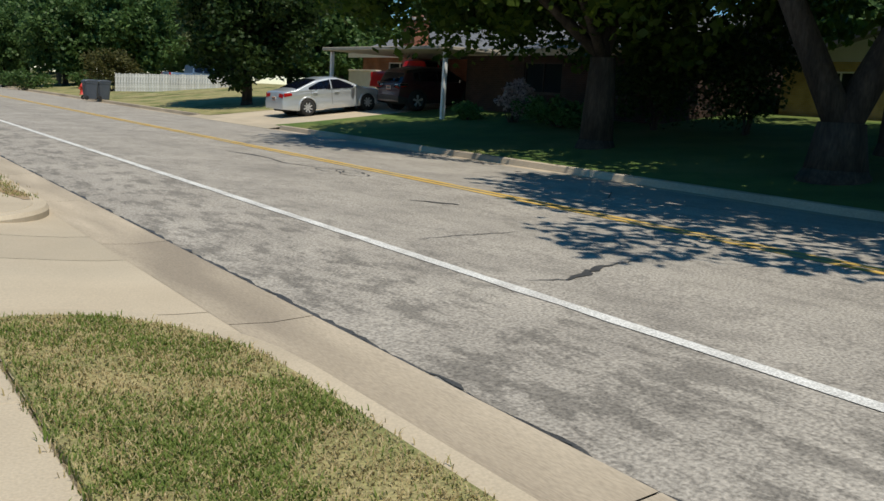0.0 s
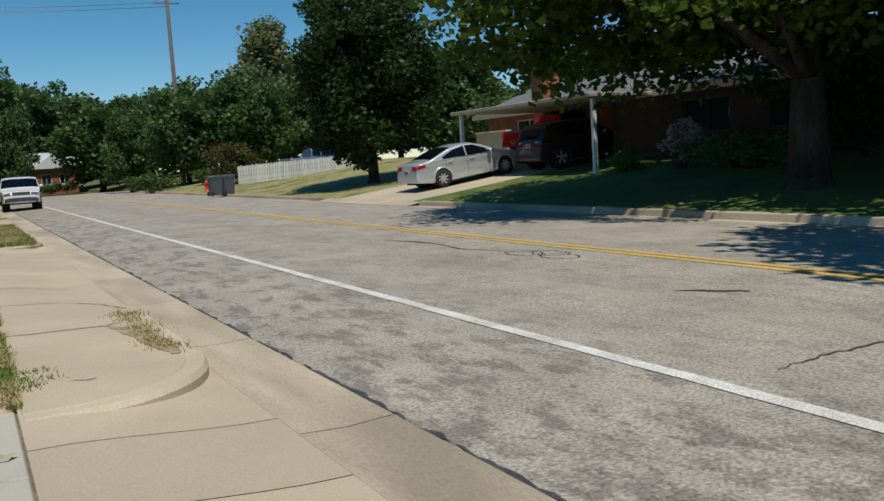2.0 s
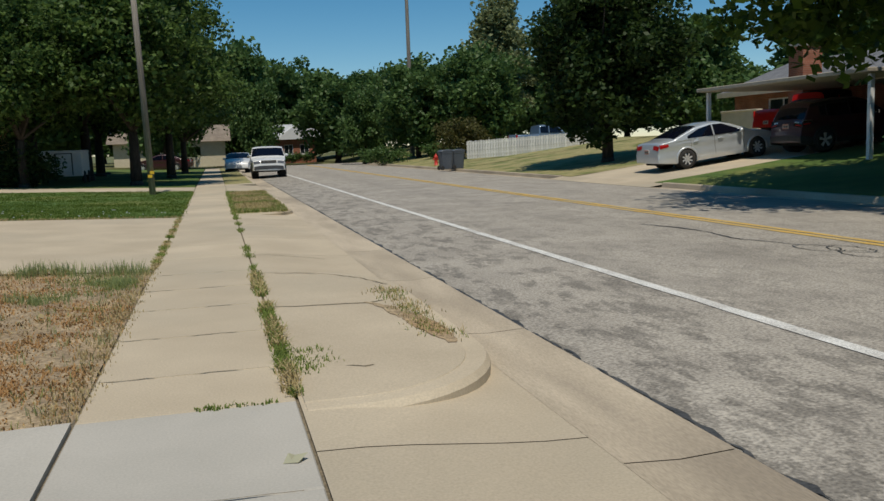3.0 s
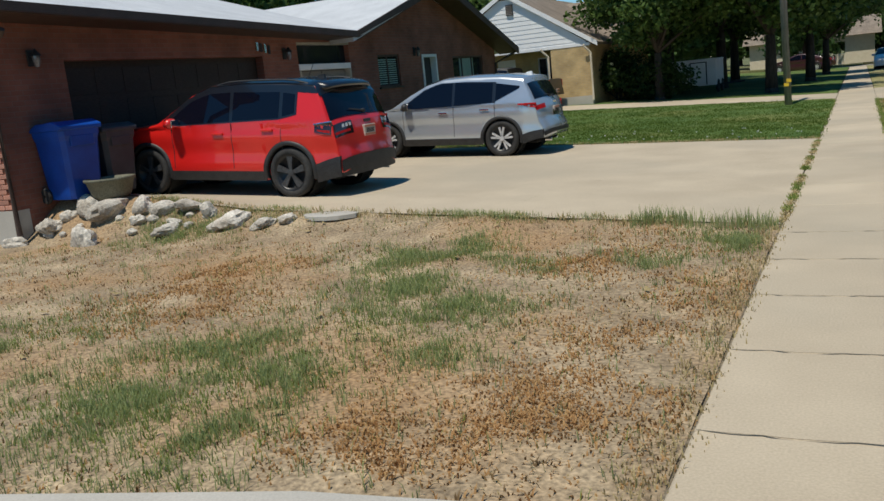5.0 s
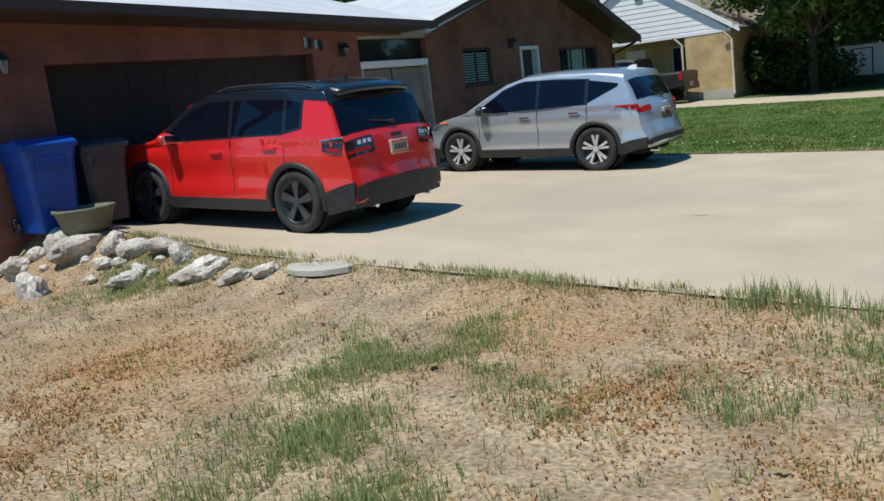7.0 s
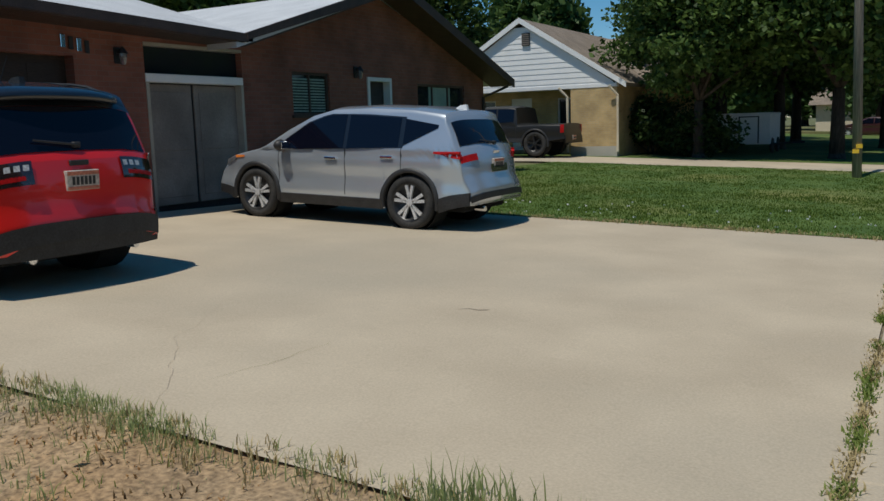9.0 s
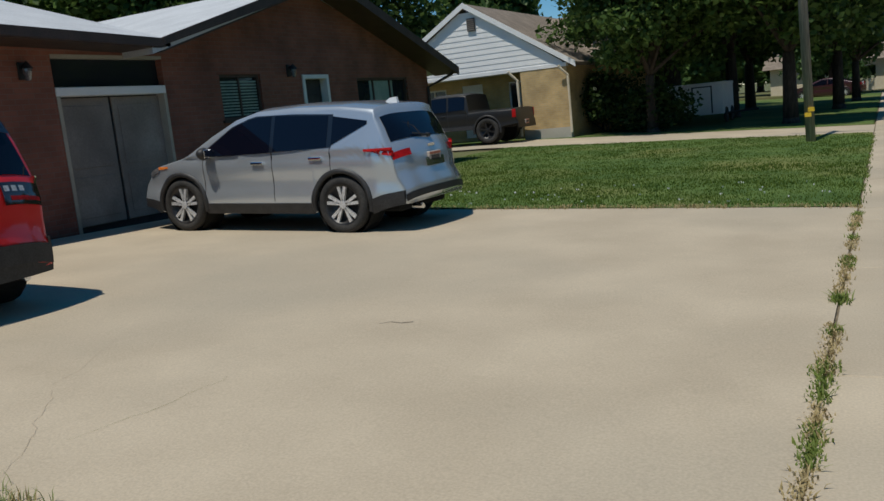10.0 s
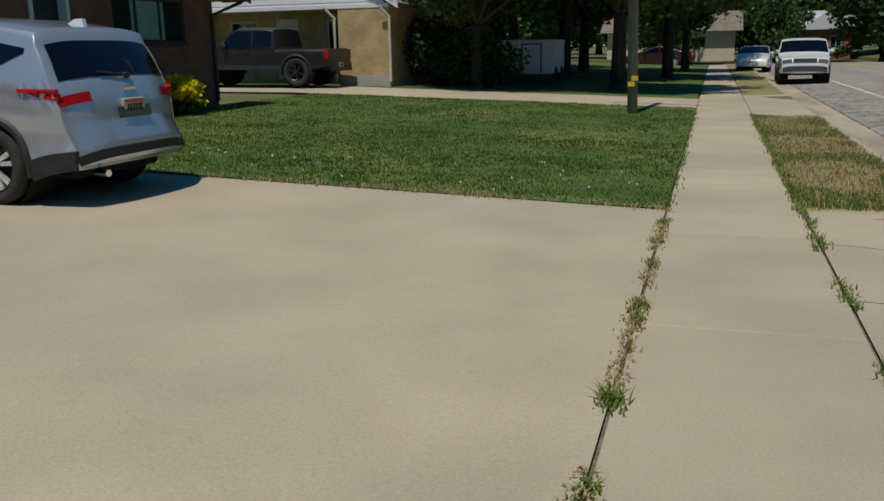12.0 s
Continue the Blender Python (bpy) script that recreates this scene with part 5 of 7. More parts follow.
flat = lambda x, y: 0.010
crack([(1.25, 5.36, 0.6), (1.6, 5.2, 1), (1.85, 5.08, 1), (2.3, 4.4, 1), (2.55, 3.8, 0.8)], 0.022, M["joint"], "dirt-filled seam round the end of the island", 0.004, "concrete_crack", flat)
crack([(1.24, 3.08, 0.6), (1.5, 2.98, 1), (1.8, 2.92, 1), (2.13, 2.86, 1.2), (2.36, 2.95, 0.5)], 0.022, M["joint"], "crack across the concrete island", 0.004, "concrete_crack", flat)
crack([(1.6, 0.66, 0.3), (1.72, 0.6, 1), (1.86, 0.58, 0.4)], 0.02, M["joint"], "short crack in the concrete island", 0.004, "concrete_crack", flat)
crack([(2.12, 2.9, 0.2), (2.34, 2.2, 1.0), (2.40, 1.7, 1.3), (2.44, 1.25, 0.9), (2.44, 0.95, 0.2)], 0.17, M["soil"], "bare dirt in the broken edge of the island", 0.005, "concrete_crack", flat)
crack([(1.3, 7.29, 0.5), (1.8, 7.15, 1), (2.32, 6.93, 0.6)], 0.02, M["joint"], "thin dark seam across the apron", 0.004, "concrete_crack", lambda x, y: apron_z(x, y))
for y in (-2.7, -1.35, 0.85, 2.1, 3.4, 4.6, 5.8):
    crack([(0.02, y + 0.02, 0.7), (0.4, y, 1), (0.8, y + 0.01, 0.8), (1.2, y - 0.01, 1)], 0.007, M["joint"], "dirt-filled joint across the pavement", 0.003, "concrete_crack", lambda x, y: 0.0, 0.012)
drive_top = lambda x, y: land(x, y) + 0.004
crack([(-3.25, 6.5, 0.6), (-3.6, 6.95, 1), (-4.1, 7.45, 0.8), (-4.8, 8.8, 0.2)], 0.0022, M["gutter"], "faint crack in the driveway", 0.004, "concrete_crack", drive_top)
crack([(-3.3, 6.9, 0.4), (-3.22, 7.4, 1), (-3.2, 8.05, 0.3)], 0.0025, M["dry_turf"], "straw-filled crack in the driveway", 0.004, "concrete_crack", drive_top)
crack([(-2.95, 9.3, 0.4), (-2.8, 9.36, 1), (-2.62, 9.38, 0.4)], 0.02, M["gutter"], "dark stain on the driveway", 0.004, "stain", drive_top)


# ---- houses ----
def pierced(x0, x1, y0, y1, z0, z1, axis, holes):
    """A wall with thickness and openings cut through it; holes are (u0, u1, z0, z1) along the wall."""
    u0, u1 = (y0, y1) if axis == "x" else (x0, x1)
    us = sorted({u0, u1, *[v for h in holes for v in h[:2]]})
    zs = sorted({z0, z1, *[v for h in holes for v in h[2:]]})
    bm = bmesh.new()
    for a, b in zip(us, us[1:]):
        for c, d in zip(zs, zs[1:]):
            if any(h[0] <= a and b <= h[1] and h[2] <= c and d <= h[3] for h in holes):
                continue
            if axis == "x":
                box(bm, x0, x1, a, b, c, d)
            else:
                box(bm, a, b, y0, y1, c, d)
    bmesh.ops.remove_doubles(bm, verts=bm.verts, dist=1e-4)
    seen, dead = {}, []
    for f in bm.faces:
        k = tuple(round(v, 3) for v in f.calc_center_median())
        if k in seen:
            dead += [f, seen[k]]
        seen[k] = f
    bmesh.ops.delete(bm, geom=list(set(dead)), context="FACES_ONLY")
    return bm


XF = -10.25  # the front wall of the near house
house = thing("brick_house", pose(0, 0, 0), "red-brown brick house with garage and pale roof", "house")
holes = [(6.6, 11.6, 0.3, 2.74), (12.85, 15.0, 0.3, 3.02), (16.35, 17.5, 1.9, 2.72), (18.82, 19.75, 0.3, 2.70), (20.9, 23.2, 1.75, 2.62)]
# front brick is painted darker than the side wall to stand for shade
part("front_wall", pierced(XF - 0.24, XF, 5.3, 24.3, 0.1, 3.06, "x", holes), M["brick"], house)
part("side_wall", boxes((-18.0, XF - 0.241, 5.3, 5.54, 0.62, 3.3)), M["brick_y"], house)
part("foundation", boxes((-18.02, XF + 0.01, 5.26, 5.5, -0.1, 0.62)), M["concrete_new"], house, "pale concrete foundation")
part("side_wall", boxes((-18.0, XF - 0.241, 24.06, 24.3, 0.1, 3.0)), M["brick_y"], house)
part("rear_wall", boxes((-18.24, -18.0, 5.3, 24.3, 0.1, 3.0)), M["brick"], house)
bm = bmesh.new()
prism(bm, [(14.45, 3.06), (24.3, 2.92), (24.3, 3.0), (19.3, 4.40), (14.6, 3.12)], "x", XF - 0.22, XF - 0.005)
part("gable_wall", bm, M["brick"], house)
# roofs: pale shingle over dark boards
bm = bmesh.new()
prism(bm, [(-9.6, 3.20), (-14.2, 4.62), (-18.9, 3.18), (-18.9, 3.06), (-14.2, 4.48), (-9.6, 3.08)], "y", 4.75, 14.6)
part("roof", bm, M["roof"], house, "pale grey shingle roof")
part("fascia", boxes((-9.595, -9.565, 4.75, 14.45, 3.07, 3.205)), M["fascia"], house, "dark brown fascia board")
bm = bmesh.new()
prism(bm, [(-9.55, 3.10), (-9.55, 3.215), (-14.2, 4.635), (-18.95, 3.20), (-18.95, 3.05), (-14.2, 4.47)], "y", 4.70, 4.75)
part("barge_board", bm, M["fascia"], house, "dark brown barge board")
bm = bmesh.new()
prism(bm, [(14.2, 3.08), (19.3, 4.62), (24.75, 2.78), (24.75, 2.66), (19.3, 4.48), (14.2, 2.96)], "x", -18.5, -9.60)
part("roof", bm, M["roof"], house, "pale grey shingle roof over the gable")
bm = bmesh.new()
prism(bm, [(14.42, 3.10), (14.42, 3.22), (19.3, 4.66), (24.8, 2.80), (24.8, 2.60), (19.3, 4.44)], "x", -9.60, -9.555)
part("barge_board", bm, M["fascia"], house, "dark brown barge board on the gable")
part("soffit", boxes((XF, -9.6, 4.75, 14.4, 3.055, 3.075)), M["fascia"], house)
bm = bmesh.new()
prism(bm, [(14.42, 3.02), (19.3, 4.475), (24.75, 2.655), (24.75, 2.635), (19.3, 4.455), (14.42, 3.0)], "x", XF + 0.002, -9.602)
part("gable_lining", bm, M["fascia"], house, "dark brown boards under the gable")
bm = bmesh.new()
prism(bm, [(5.3, 3.061), (14.3, 3.061), (14.3, 3.07), (5.3, 3.30)], "x", XF - 0.24, XF)
part("wall_head", bm, M["brick"], house)
# the eaves rise a little towards the garage end
for ob in house.children:
    if ob.name.split(".")[0] in ("roof", "fascia", "barge_board", "soffit"):
        for v in ob.data.vertices:
            v.co.z += 0.031 * max(0.0, 14.4 - v.co.y) * min(1.0, max(0.0, (v.co.x + 14.2) / 4.6))
# garage door in panels
gd = part("garage_door", boxes((XF - 0.22, XF - 0.19, 6.6, 11.6, 0.3, 2.74)), M["garage_door"], house, "dark brown panelled garage door")
for r in range(4):
    for c in range(8):
        y0, z0 = 6.72 + c * 0.61, 0.62 + r * 0.53
        part("panel", boxes((XF - 0.19, XF - 0.182, y0, y0 + 0.5, z0, z0 + 0.42), bevel=0.003), M["garage_door"], gd)
# double doors with a dark light above
dd = part("double_door", boxes((XF - 0.2, XF - 0.16, 12.85, 15.0, 0.3, 2.42)), M["black"], house, "weathered grey double doors under a transom")
for a, b in ((12.9, 13.9), (13.95, 14.95)):
    lf = part("door_leaf", boxes((XF - 0.16, XF - 0.125, a, b, 0.48, 2.40), bevel=0.01), M["door_weathered"], dd)
    part("door_panel", boxes((XF - 0.125, XF - 0.113, a + 0.1, b - 0.1, 1.35, 2.28), bevel=0.006), M["door_weathered"], lf)
    part("door_panel", boxes((XF - 0.125, XF - 0.113, a + 0.1, b - 0.1, 0.6, 1.22), bevel=0.006), M["door_weathered"], lf)
part("transom_bar", boxes((XF - 0.18, XF + 0.02, 12.85, 15.0, 2.42, 2.55), bevel=0.01), M["white"], house, "white transom bar")
part("door_frame", boxes((XF - 0.18, XF + 0.015, 12.85, 12.91, 0.3, 2.42), (XF - 0.18, XF + 0.015, 14.94, 15.0, 0.3, 2.42), (XF - 0.18, XF + 0.012, 12.85, 15.0, 2.97, 3.02)), M["carport"], house)
part("transom_window", boxes((XF - 0.15, XF - 0.13, 12.85, 15.0, 2.55, 2.97)), M["window"], house)


def house_window(parent, axis, at, u0, u1, z0, z1, frame_mat, depth=-1, blinds=False, mullions=1):
    """A window in a wall: pane, frame bars, sill and, behind the pane, slatted blinds."""
    def bx(d0, d1, a, b, c, d):
        lo, hi = sorted((at + depth * d0, at + depth * d1))
        return (lo, hi, a, b, c, d) if axis == "x" else (a, b, lo, hi, c, d)
    w = part("window", boxes(bx(0.10, 0.12, u0, u1, z0, z1)), M["window"], parent)
    fr = [bx(0.04, 0.13, u0, u0 + 0.05, z0, z1), bx(0.04, 0.13, u1 - 0.05, u1, z0, z1), bx(0.04, 0.13, u0 + 0.05, u1 - 0.05, z1 - 0.05, z1), bx(0.04, 0.13, u0 + 0.05, u1 - 0.05, z0, z0 + 0.05)]
    for k in range(mullions):
        u = u0 + (u1 - u0) * (k + 1) / (mullions + 1)
        fr.append(bx(0.05, 0.125, u - 0.02, u + 0.02, z0 + 0.05, z1 - 0.05))
    part("window_frame", boxes(*fr), frame_mat, w)
    part("window_sill", boxes(bx(-0.05, 0.03, u0 - 0.05, u1 + 0.05, z0 - 0.05, z0)), frame_mat, w)
    if blinds:
        n = int((z1 - z0 - 0.12) / 0.055)
        for k in range(n):
            z = z0 + 0.07 + k * 0.055
            part("slat", boxes(bx(0.075, 0.098, u0 + 0.06, u1 - 0.06, z, z + 0.03)), M["blind"], w)
    return w


house_window(house, "x", XF, 16.35, 17.5, 1.9, 2.72, M["fascia"], blinds=True)
house_window(house, "x", XF, 20.9, 23.2, 1.75, 2.62, M["fascia"], mullions=2)
part("curtain", boxes((XF - 0.10, XF - 0.085, 21.55, 22.6, 1.82, 2.56)), M["blind"], house, "pale green curtain behind the window")
dw = part("door", boxes((XF - 0.2, XF - 0.15, 18.9, 19.67, 0.5, 2.62)), M["black"], house, "dark front door in a white frame")
part("door_frame", boxes((XF - 0.16, XF + 0.03, 18.82, 18.9, 0.4, 2.70), (XF - 0.16, XF + 0.03, 19.67, 19.75, 0.4, 2.70), (XF - 0.16, XF + 0.03, 18.9, 19.67, 2.62, 2.70)), M["white"], house, "white door frame")
bm = bmesh.new()
for z in (0.75, 1.3, 1.85):
    box(bm, XF - 0.15, XF - 0.135, 19.0, 19.57, z, z + 0.45, bevel=0.01)
part("door_panels", bm, M["black"], dw)
bm = bmesh.new()
rod(bm, (XF - 0.15, 19.58, 1.5), (XF - 0.08, 19.58, 1.5), 0.025)
part("door_handle", bm, M["chrome"], dw)
bm = bmesh.new()
pipe(bm, [(XF + 0.06, 5.22, 0.15), (XF + 0.06, 5.22, 2.7), (XF + 0.1, 5.21, 2.85), (-9.72, 5.16, 3.06), (-9.66, 5.15, 3.12)], 0.045)
part("downspout", bm, M["fascia"], house, "dark brown downspout at the corner")
bm = bmesh.new()
pipe(bm, [(XF + 0.05, 24.2, 0.5), (XF + 0.05, 24.2, 2.35), (-9.7, 24.6, 2.62), (-9.65, 24.65, 2.7)], 0.04)
part("downspout", bm, M["fascia"], house)


def wall_lamp(y, z):
    lamp = thing("wall_lamp", pose(XF, y, z), "small dark lantern with clear glass on brick", "wall lamp", "lanterns on the brick front")
    bm = bmesh.new()
    box(bm, 0, 0.03, -0.06, 0.06, -0.12, 0.12, bevel=0.008)
    rod(bm, (0.02, 0, 0.06), (0.13, 0, 0.10), 0.012)
    part("bracket", bm, M["black"], lamp)
    bm = bmesh.new()
    lathe(bm, [(0.035, -0.14), (0.06, -0.02), (0.06, 0.02)], 10, "z", (0.13, 0, 0.0))
    part("lamp_glass", bm, M["lamp_clear"], lamp)
    bm = bmesh.new()
    lathe(bm, [(0.0, 0.13), (0.03, 0.10), (0.085, 0.02), (0.06, 0.02)], 10, "z", (0.13, 0, 0.0))
    part("lamp_cap", bm, M["black"], lamp)


for yy in (6.0, 12.35, 18.4):
    wall_lamp(yy, 2.78)
num = thing("house_number", pose(XF + 0.012, 11.62, 2.93), "unreadable pale house number bars on brick", "house number")
for k in range(4):
    part("digit", boxes((0, 0.02, -0.22 + k * 0.13, -0.22 + k * 0.13 + 0.075, -0.09 - k * 0.02, 0.09 - k * 0.02), bevel=0.006), M["black"] if k % 2 else M["chrome"], num)

# ---- the gabled neighbour ----
nb = thing("gabled_house", pose(0, 0, 0), "tan brick house with white siding gable", "house")
YN, XR, XL = 33.55, -9.60, -17.2
part("front_wall", boxes((-11.35, XR, YN, YN + 0.25, 0.75, 2.86)), M["tan_brick"], nb)
part("side_wall", boxes((XR - 0.25, XR, YN + 0.25, 45, 0.3, 2.9)), M["tan_brick_x"], nb)
part("side_wall", boxes((-11.35, -11.1, YN + 0.251, 35.4, 0.3, 2.86)), M["tan_brick_x"], nb)
part("porch_wall", pierced(XL, -11.35, 35.4, 35.65, 0.3, 2.9, "y", [(-12.6, -11.75, 1.5, 2.6), (-14.6, -13.7, 0.6, 2.65), (-16.4, -15.3, 1.4, 2.6)]), M["tan_brick"], nb)
part("side_wall", boxes((XL - 0.25, XL, YN, 45, 0.3, 2.9)), M["tan_brick_x"], nb)
part("foundation", boxes((-11.35, XR + 0.02, YN - 0.03, YN + 0.2, 0.2, 0.75)), M["concrete_new"], nb, "grey concrete foundation")
house_window(nb, "y", 35.4, -12.6, -11.75, 1.5, 2.6, M["white"], depth=1)
house_window(nb, "y", 35.4, -16.4, -15.3, 1.4, 2.6, M["white"], depth=1)
part("door", boxes((-14.6, -13.7, 35.46, 35.5, 0.6, 2.65)), M["white"], nb, "white porch door")
APX, APZ, EZ = -13.3, 5.42, 3.0
sid = part("gable_siding", boxes((XL, XR, YN + 0.03, YN + 0.05, 2.86, 3.0)), M["white"], nb, "white horizontal siding on the gable")
k = 0
z = 2.86
while z < APZ - 0.25:
    def reach(zz):
        f = max(0.0, (APZ - 0.05 - max(zz, EZ)) / (APZ - EZ))
        return APX - (APX - XL) * f, APX + (XR - APX) * f
    bm = bmesh.new()
    z1 = z + 0.195
    (l0, r0), (l1, r1) = reach(z), reach(z1)
    vs = [bm.verts.new(p) for p in ((l0, YN + 0.002, z), (r0, YN + 0.002, z), (r1, YN + 0.018, z1), (l1, YN + 0.018, z1))]
    bk = [bm.verts.new((v.co.x, YN + 0.03, v.co.z)) for v in vs]
    bm.faces.new(vs)
    for i in range(4):
        bm.faces.new((vs[i], bk[i], bk[(i + 1) % 4], vs[(i + 1) % 4]))
    bmesh.ops.recalc_face_normals(bm, faces=bm.faces)
    part("board", bm, M["white"], sid)
    z = z1
vent = part("gable_vent", boxes((-13.24, -12.92, YN - 0.06, YN - 0.03, 4.52, 4.98)), M["black"], nb, "small louvred gable vent")
for k in range(6):
    part("slat", boxes((-13.22, -12.94, YN - 0.08, YN - 0.055, 4.55 + k * 0.07, 4.58 + k * 0.07)), M["door_weathered"], vent)
bm = bmesh.new()
prism(bm, [(XR + 0.35, EZ - 0.02), (APX, APZ + 0.10), (XL - 0.35, EZ - 0.02), (XL - 0.35, EZ - 0.14), (APX, APZ - 0.04), (XR + 0.35, EZ - 0.14)], "y", YN - 0.12, 44)
part("roof", bm, M["roof_brown"], nb, "brown shingle roof")
for s0, s1 in (((XR + 0.38, EZ - 0.0), (APX, APZ + 0.13)), ((APX, APZ + 0.13), (XL - 0.38, EZ - 0.0))):
    bm = bmesh.new()
    prism(bm, [s0, s1, (s1[0], s1[1] - 0.2), (s0[0], s0[1] - 0.2)], "y", YN - 0.16, YN - 0.12)
    part("barge_board", bm, M["white"], nb, "white barge board")
part("porch_beam", boxes((XL, XR, YN - 0.02, YN + 0.2, 2.86, 2.98)), M["white"], nb, "white beam over the porch")
part("porch_ceiling", boxes((XL, -11.35, YN + 0.2, 35.4, 2.90, 2.95)), M["white"], nb)
for x in (XR + 0.05, -11.45):
    bm = bmesh.new()
    pipe(bm, [(x, YN - 0.07, 0.55), (x, YN - 0.07, 2.55), (x - 0.22, YN - 0.22, 2.82), (x - 0.25, YN - 0.25, 2.9)], 0.05)
    part("downspout", bm, M["cream"], nb, "cream downspout")
bm = bmesh.new()
prism(bm, [(36.5, 3.0), (41.5, 5.3), (46.5, 3.0), (46.5, 2.9), (36.5, 2.9)], "x", -20, -8.8)
part("rear_roof", bm, M["roof_brown"], nb, "brown shingle cross roof")

# ---- houses across the street ----
rh = thing("ranch_house", pose(0, 0, 0), "low brick ranch house with grey roof and carport", "house")
# front and south walls carry the tree shade in their brick colour
part("front_wall", pierced(22.0, 22.25, 8.5, 18.5, 0.8, 3.2, "x", [(9.5, 11.5, 1.7, 2.8), (13.0, 15.0, 1.7, 2.8)]), M["brick_shaded"], rh, "brick wall with deep shade put into its colour")
house_window(rh, "x", 22.0, 9.5, 11.5, 1.7, 2.8, M["fascia"], depth=1)
house_window(rh, "x", 22.0, 13.0, 15.0, 1.7, 2.8, M["fascia"], depth=1)
part("side_wall", boxes((22.25, 31, 8.5, 8.75, 0.8, 3.2)), M["brick_shaded_y"], rh)
part("side_wall", pierced(24.6, 24.85, 18.5, 31.0, 0.9, 3.2, "x", [(19.5, 21.0, 1.9, 2.9), (26.5, 28.5, 2.0, 2.9)]), M["red_brick_far"], rh)
house_window(rh, "x", 24.6, 19.5, 21.0, 1.9, 2.9, M["white"], depth=1)
house_window(rh, "x", 24.6, 26.5, 28.5, 2.0, 2.9, M["white"], depth=1)
part("end_wall", boxes((22.25, 24.6, 18.25, 18.5, 0.8, 3.2)), M["brick_y"], rh)
part("rear_wall", boxes((31, 31.25, 8.5, 31, 0.8, 3.2)), M["red_brick_far"], rh)
bm = bmesh.new()
prism(bm, [(21.4, 3.22), (26.6, 4.75), (31.8, 3.22), (31.8, 3.08), (26.6, 4.6), (21.4, 3.08)], "y", 8.0, 18.6)
part("roof", bm, M["roof_grey"], rh, "grey shingle roof")
bm = bmesh.new()
prism(bm, [(24.0, 3.3), (28.0, 4.75), (32.0, 3.3), (32.0, 3.18), (28.0, 4.6), (24.0, 3.18)], "y", 18.6, 31.5)
part("roof", bm, M["roof_grey"], rh, "grey shingle roof")
part("fascia", boxes((21.36, 21.4, 8.0, 18.6, 3.0, 3.24), (23.96, 24.0, 18.6, 31.5, 3.1, 3.32)), M["cream"], rh, "cream fascia board")
part("carport_roof", boxes((18.7, 24.0, 15.7, 24.6, 3.03, 3.16), bevel=0.02), M["carport"], rh, "flat tan-grey carport roof")
for y in (15.95, 24.3):
    part("carport_post", boxes((18.98, 19.12, y - 0.07, y + 0.07, 0.45, 3.0), bevel=0.01), M["white"], rh, "white carport post")
chim = part("chimney", boxes((24.0, 24.9, 25.4, 26.3, 0.9, 4.85)), M["red_brick_far"], rh, "red brick chimney")
part("chimney_cap", boxes((23.93, 24.97, 25.33, 26.37, 4.85, 4.97), bevel=0.01), M["concrete_new"], chim)
part("flue", lathe(bmesh.new(), [(0.13, 4.97), (0.14, 5.2), (0.11, 5.2)], 12, "z", (24.3, 25.85, 0)), M["brick_piece"], chim)
part("flue", lathe(bmesh.new(), [(0.13, 4.97), (0.14, 5.15), (0.11, 5.15)], 12, "z", (24.65, 25.85, 0)), M["brick_piece"], chim)
wall = thing("garden_wall", pose(0, 0, 0), "tan rendered garden wall beside the driveway", "wall")
part("wall_panel", boxes((22.6, 22.8, 26.4, 29.0, 0.9, 2.35)), M["cream"], wall)
part("coping", boxes((22.55, 22.85, 26.38, 29.02, 2.35, 2.42), bevel=0.01), M["cream"], wall)

gh = thing("gabled_house", pose(0, 0, 0), "tan brick house with pale siding across the street", "house")
part("front_wall", pierced(27.0, 27.25, -4.0, 7.6, 1.0, 3.2, "x", [(1.5, 3.0, 1.9, 2.9), (5.0, 6.2, 1.9, 2.9)]), M["tan_brick_x"], gh)
house_window(gh, "x", 27.0, 1.5, 3.0, 1.9, 2.9, M["white"], depth=1)
house_window(gh, "x", 27.0, 5.0, 6.2, 1.9, 2.9, M["white"], depth=1)
part("side_wall", boxes((27.25, 36, 7.35, 7.6, 1.0, 3.2)), M["tan_brick"], gh)
bm = bmesh.new()
prism(bm, [(-4.0, 3.2), (7.6, 3.2), (1.8, 4.75)], "x", 27.02, 27.22)
part("gable_siding", bm, M["white"], gh, "pale siding in the gable")
bm = bmesh.new()
prism(bm, [(-4.5, 3.1), (1.8, 4.95), (8.1, 3.1), (8.1, 2.98), (1.8, 4.8), (-4.5, 2.98)], "x", 26.5, 36)
part("roof", bm, M["roof_grey"], gh, "dark grey shingle roof")

# ---- far off ----
fh = thing("brick_cottage", pose(0, 0, 0), "small red brick house with white gable far off", "house")
part("front_wall", pierced(5.9, 12.2, 95.0, 95.3, -0.1, 2.6, "y", [(8.6, 9.6, 0.9, 2.0), (10.4, 11.4, 0.9, 2.0)]), M["red_brick_far"], fh)
house_window(fh, "y", 95.0, 8.6, 9.6, 0.9, 2.0, M["white"], depth=1)
house_window(fh, "y", 95.0, 10.4, 11.4, 0.9, 2.0, M["white"], depth=1)
bm = bmesh.new()
prism(bm, [(7.6, 2.6), (12.6, 2.6), (10.1, 4.3)], "y", 94.6, 95.3)
part("gable_siding", bm, M["white"], fh)
bm = bmesh.new()
prism(bm, [(95.5, 4.2), (99, 4.4), (102, 2.6), (94.7, 2.6)], "x", 4.5, 13.0)
part("roof", bm, M["roof"], fh)
bm = bmesh.new()
prism(bm, [(5.6, 2.6), (8.6, 2.6), (7.1, 3.7)], "y", 94.8, 95.3)
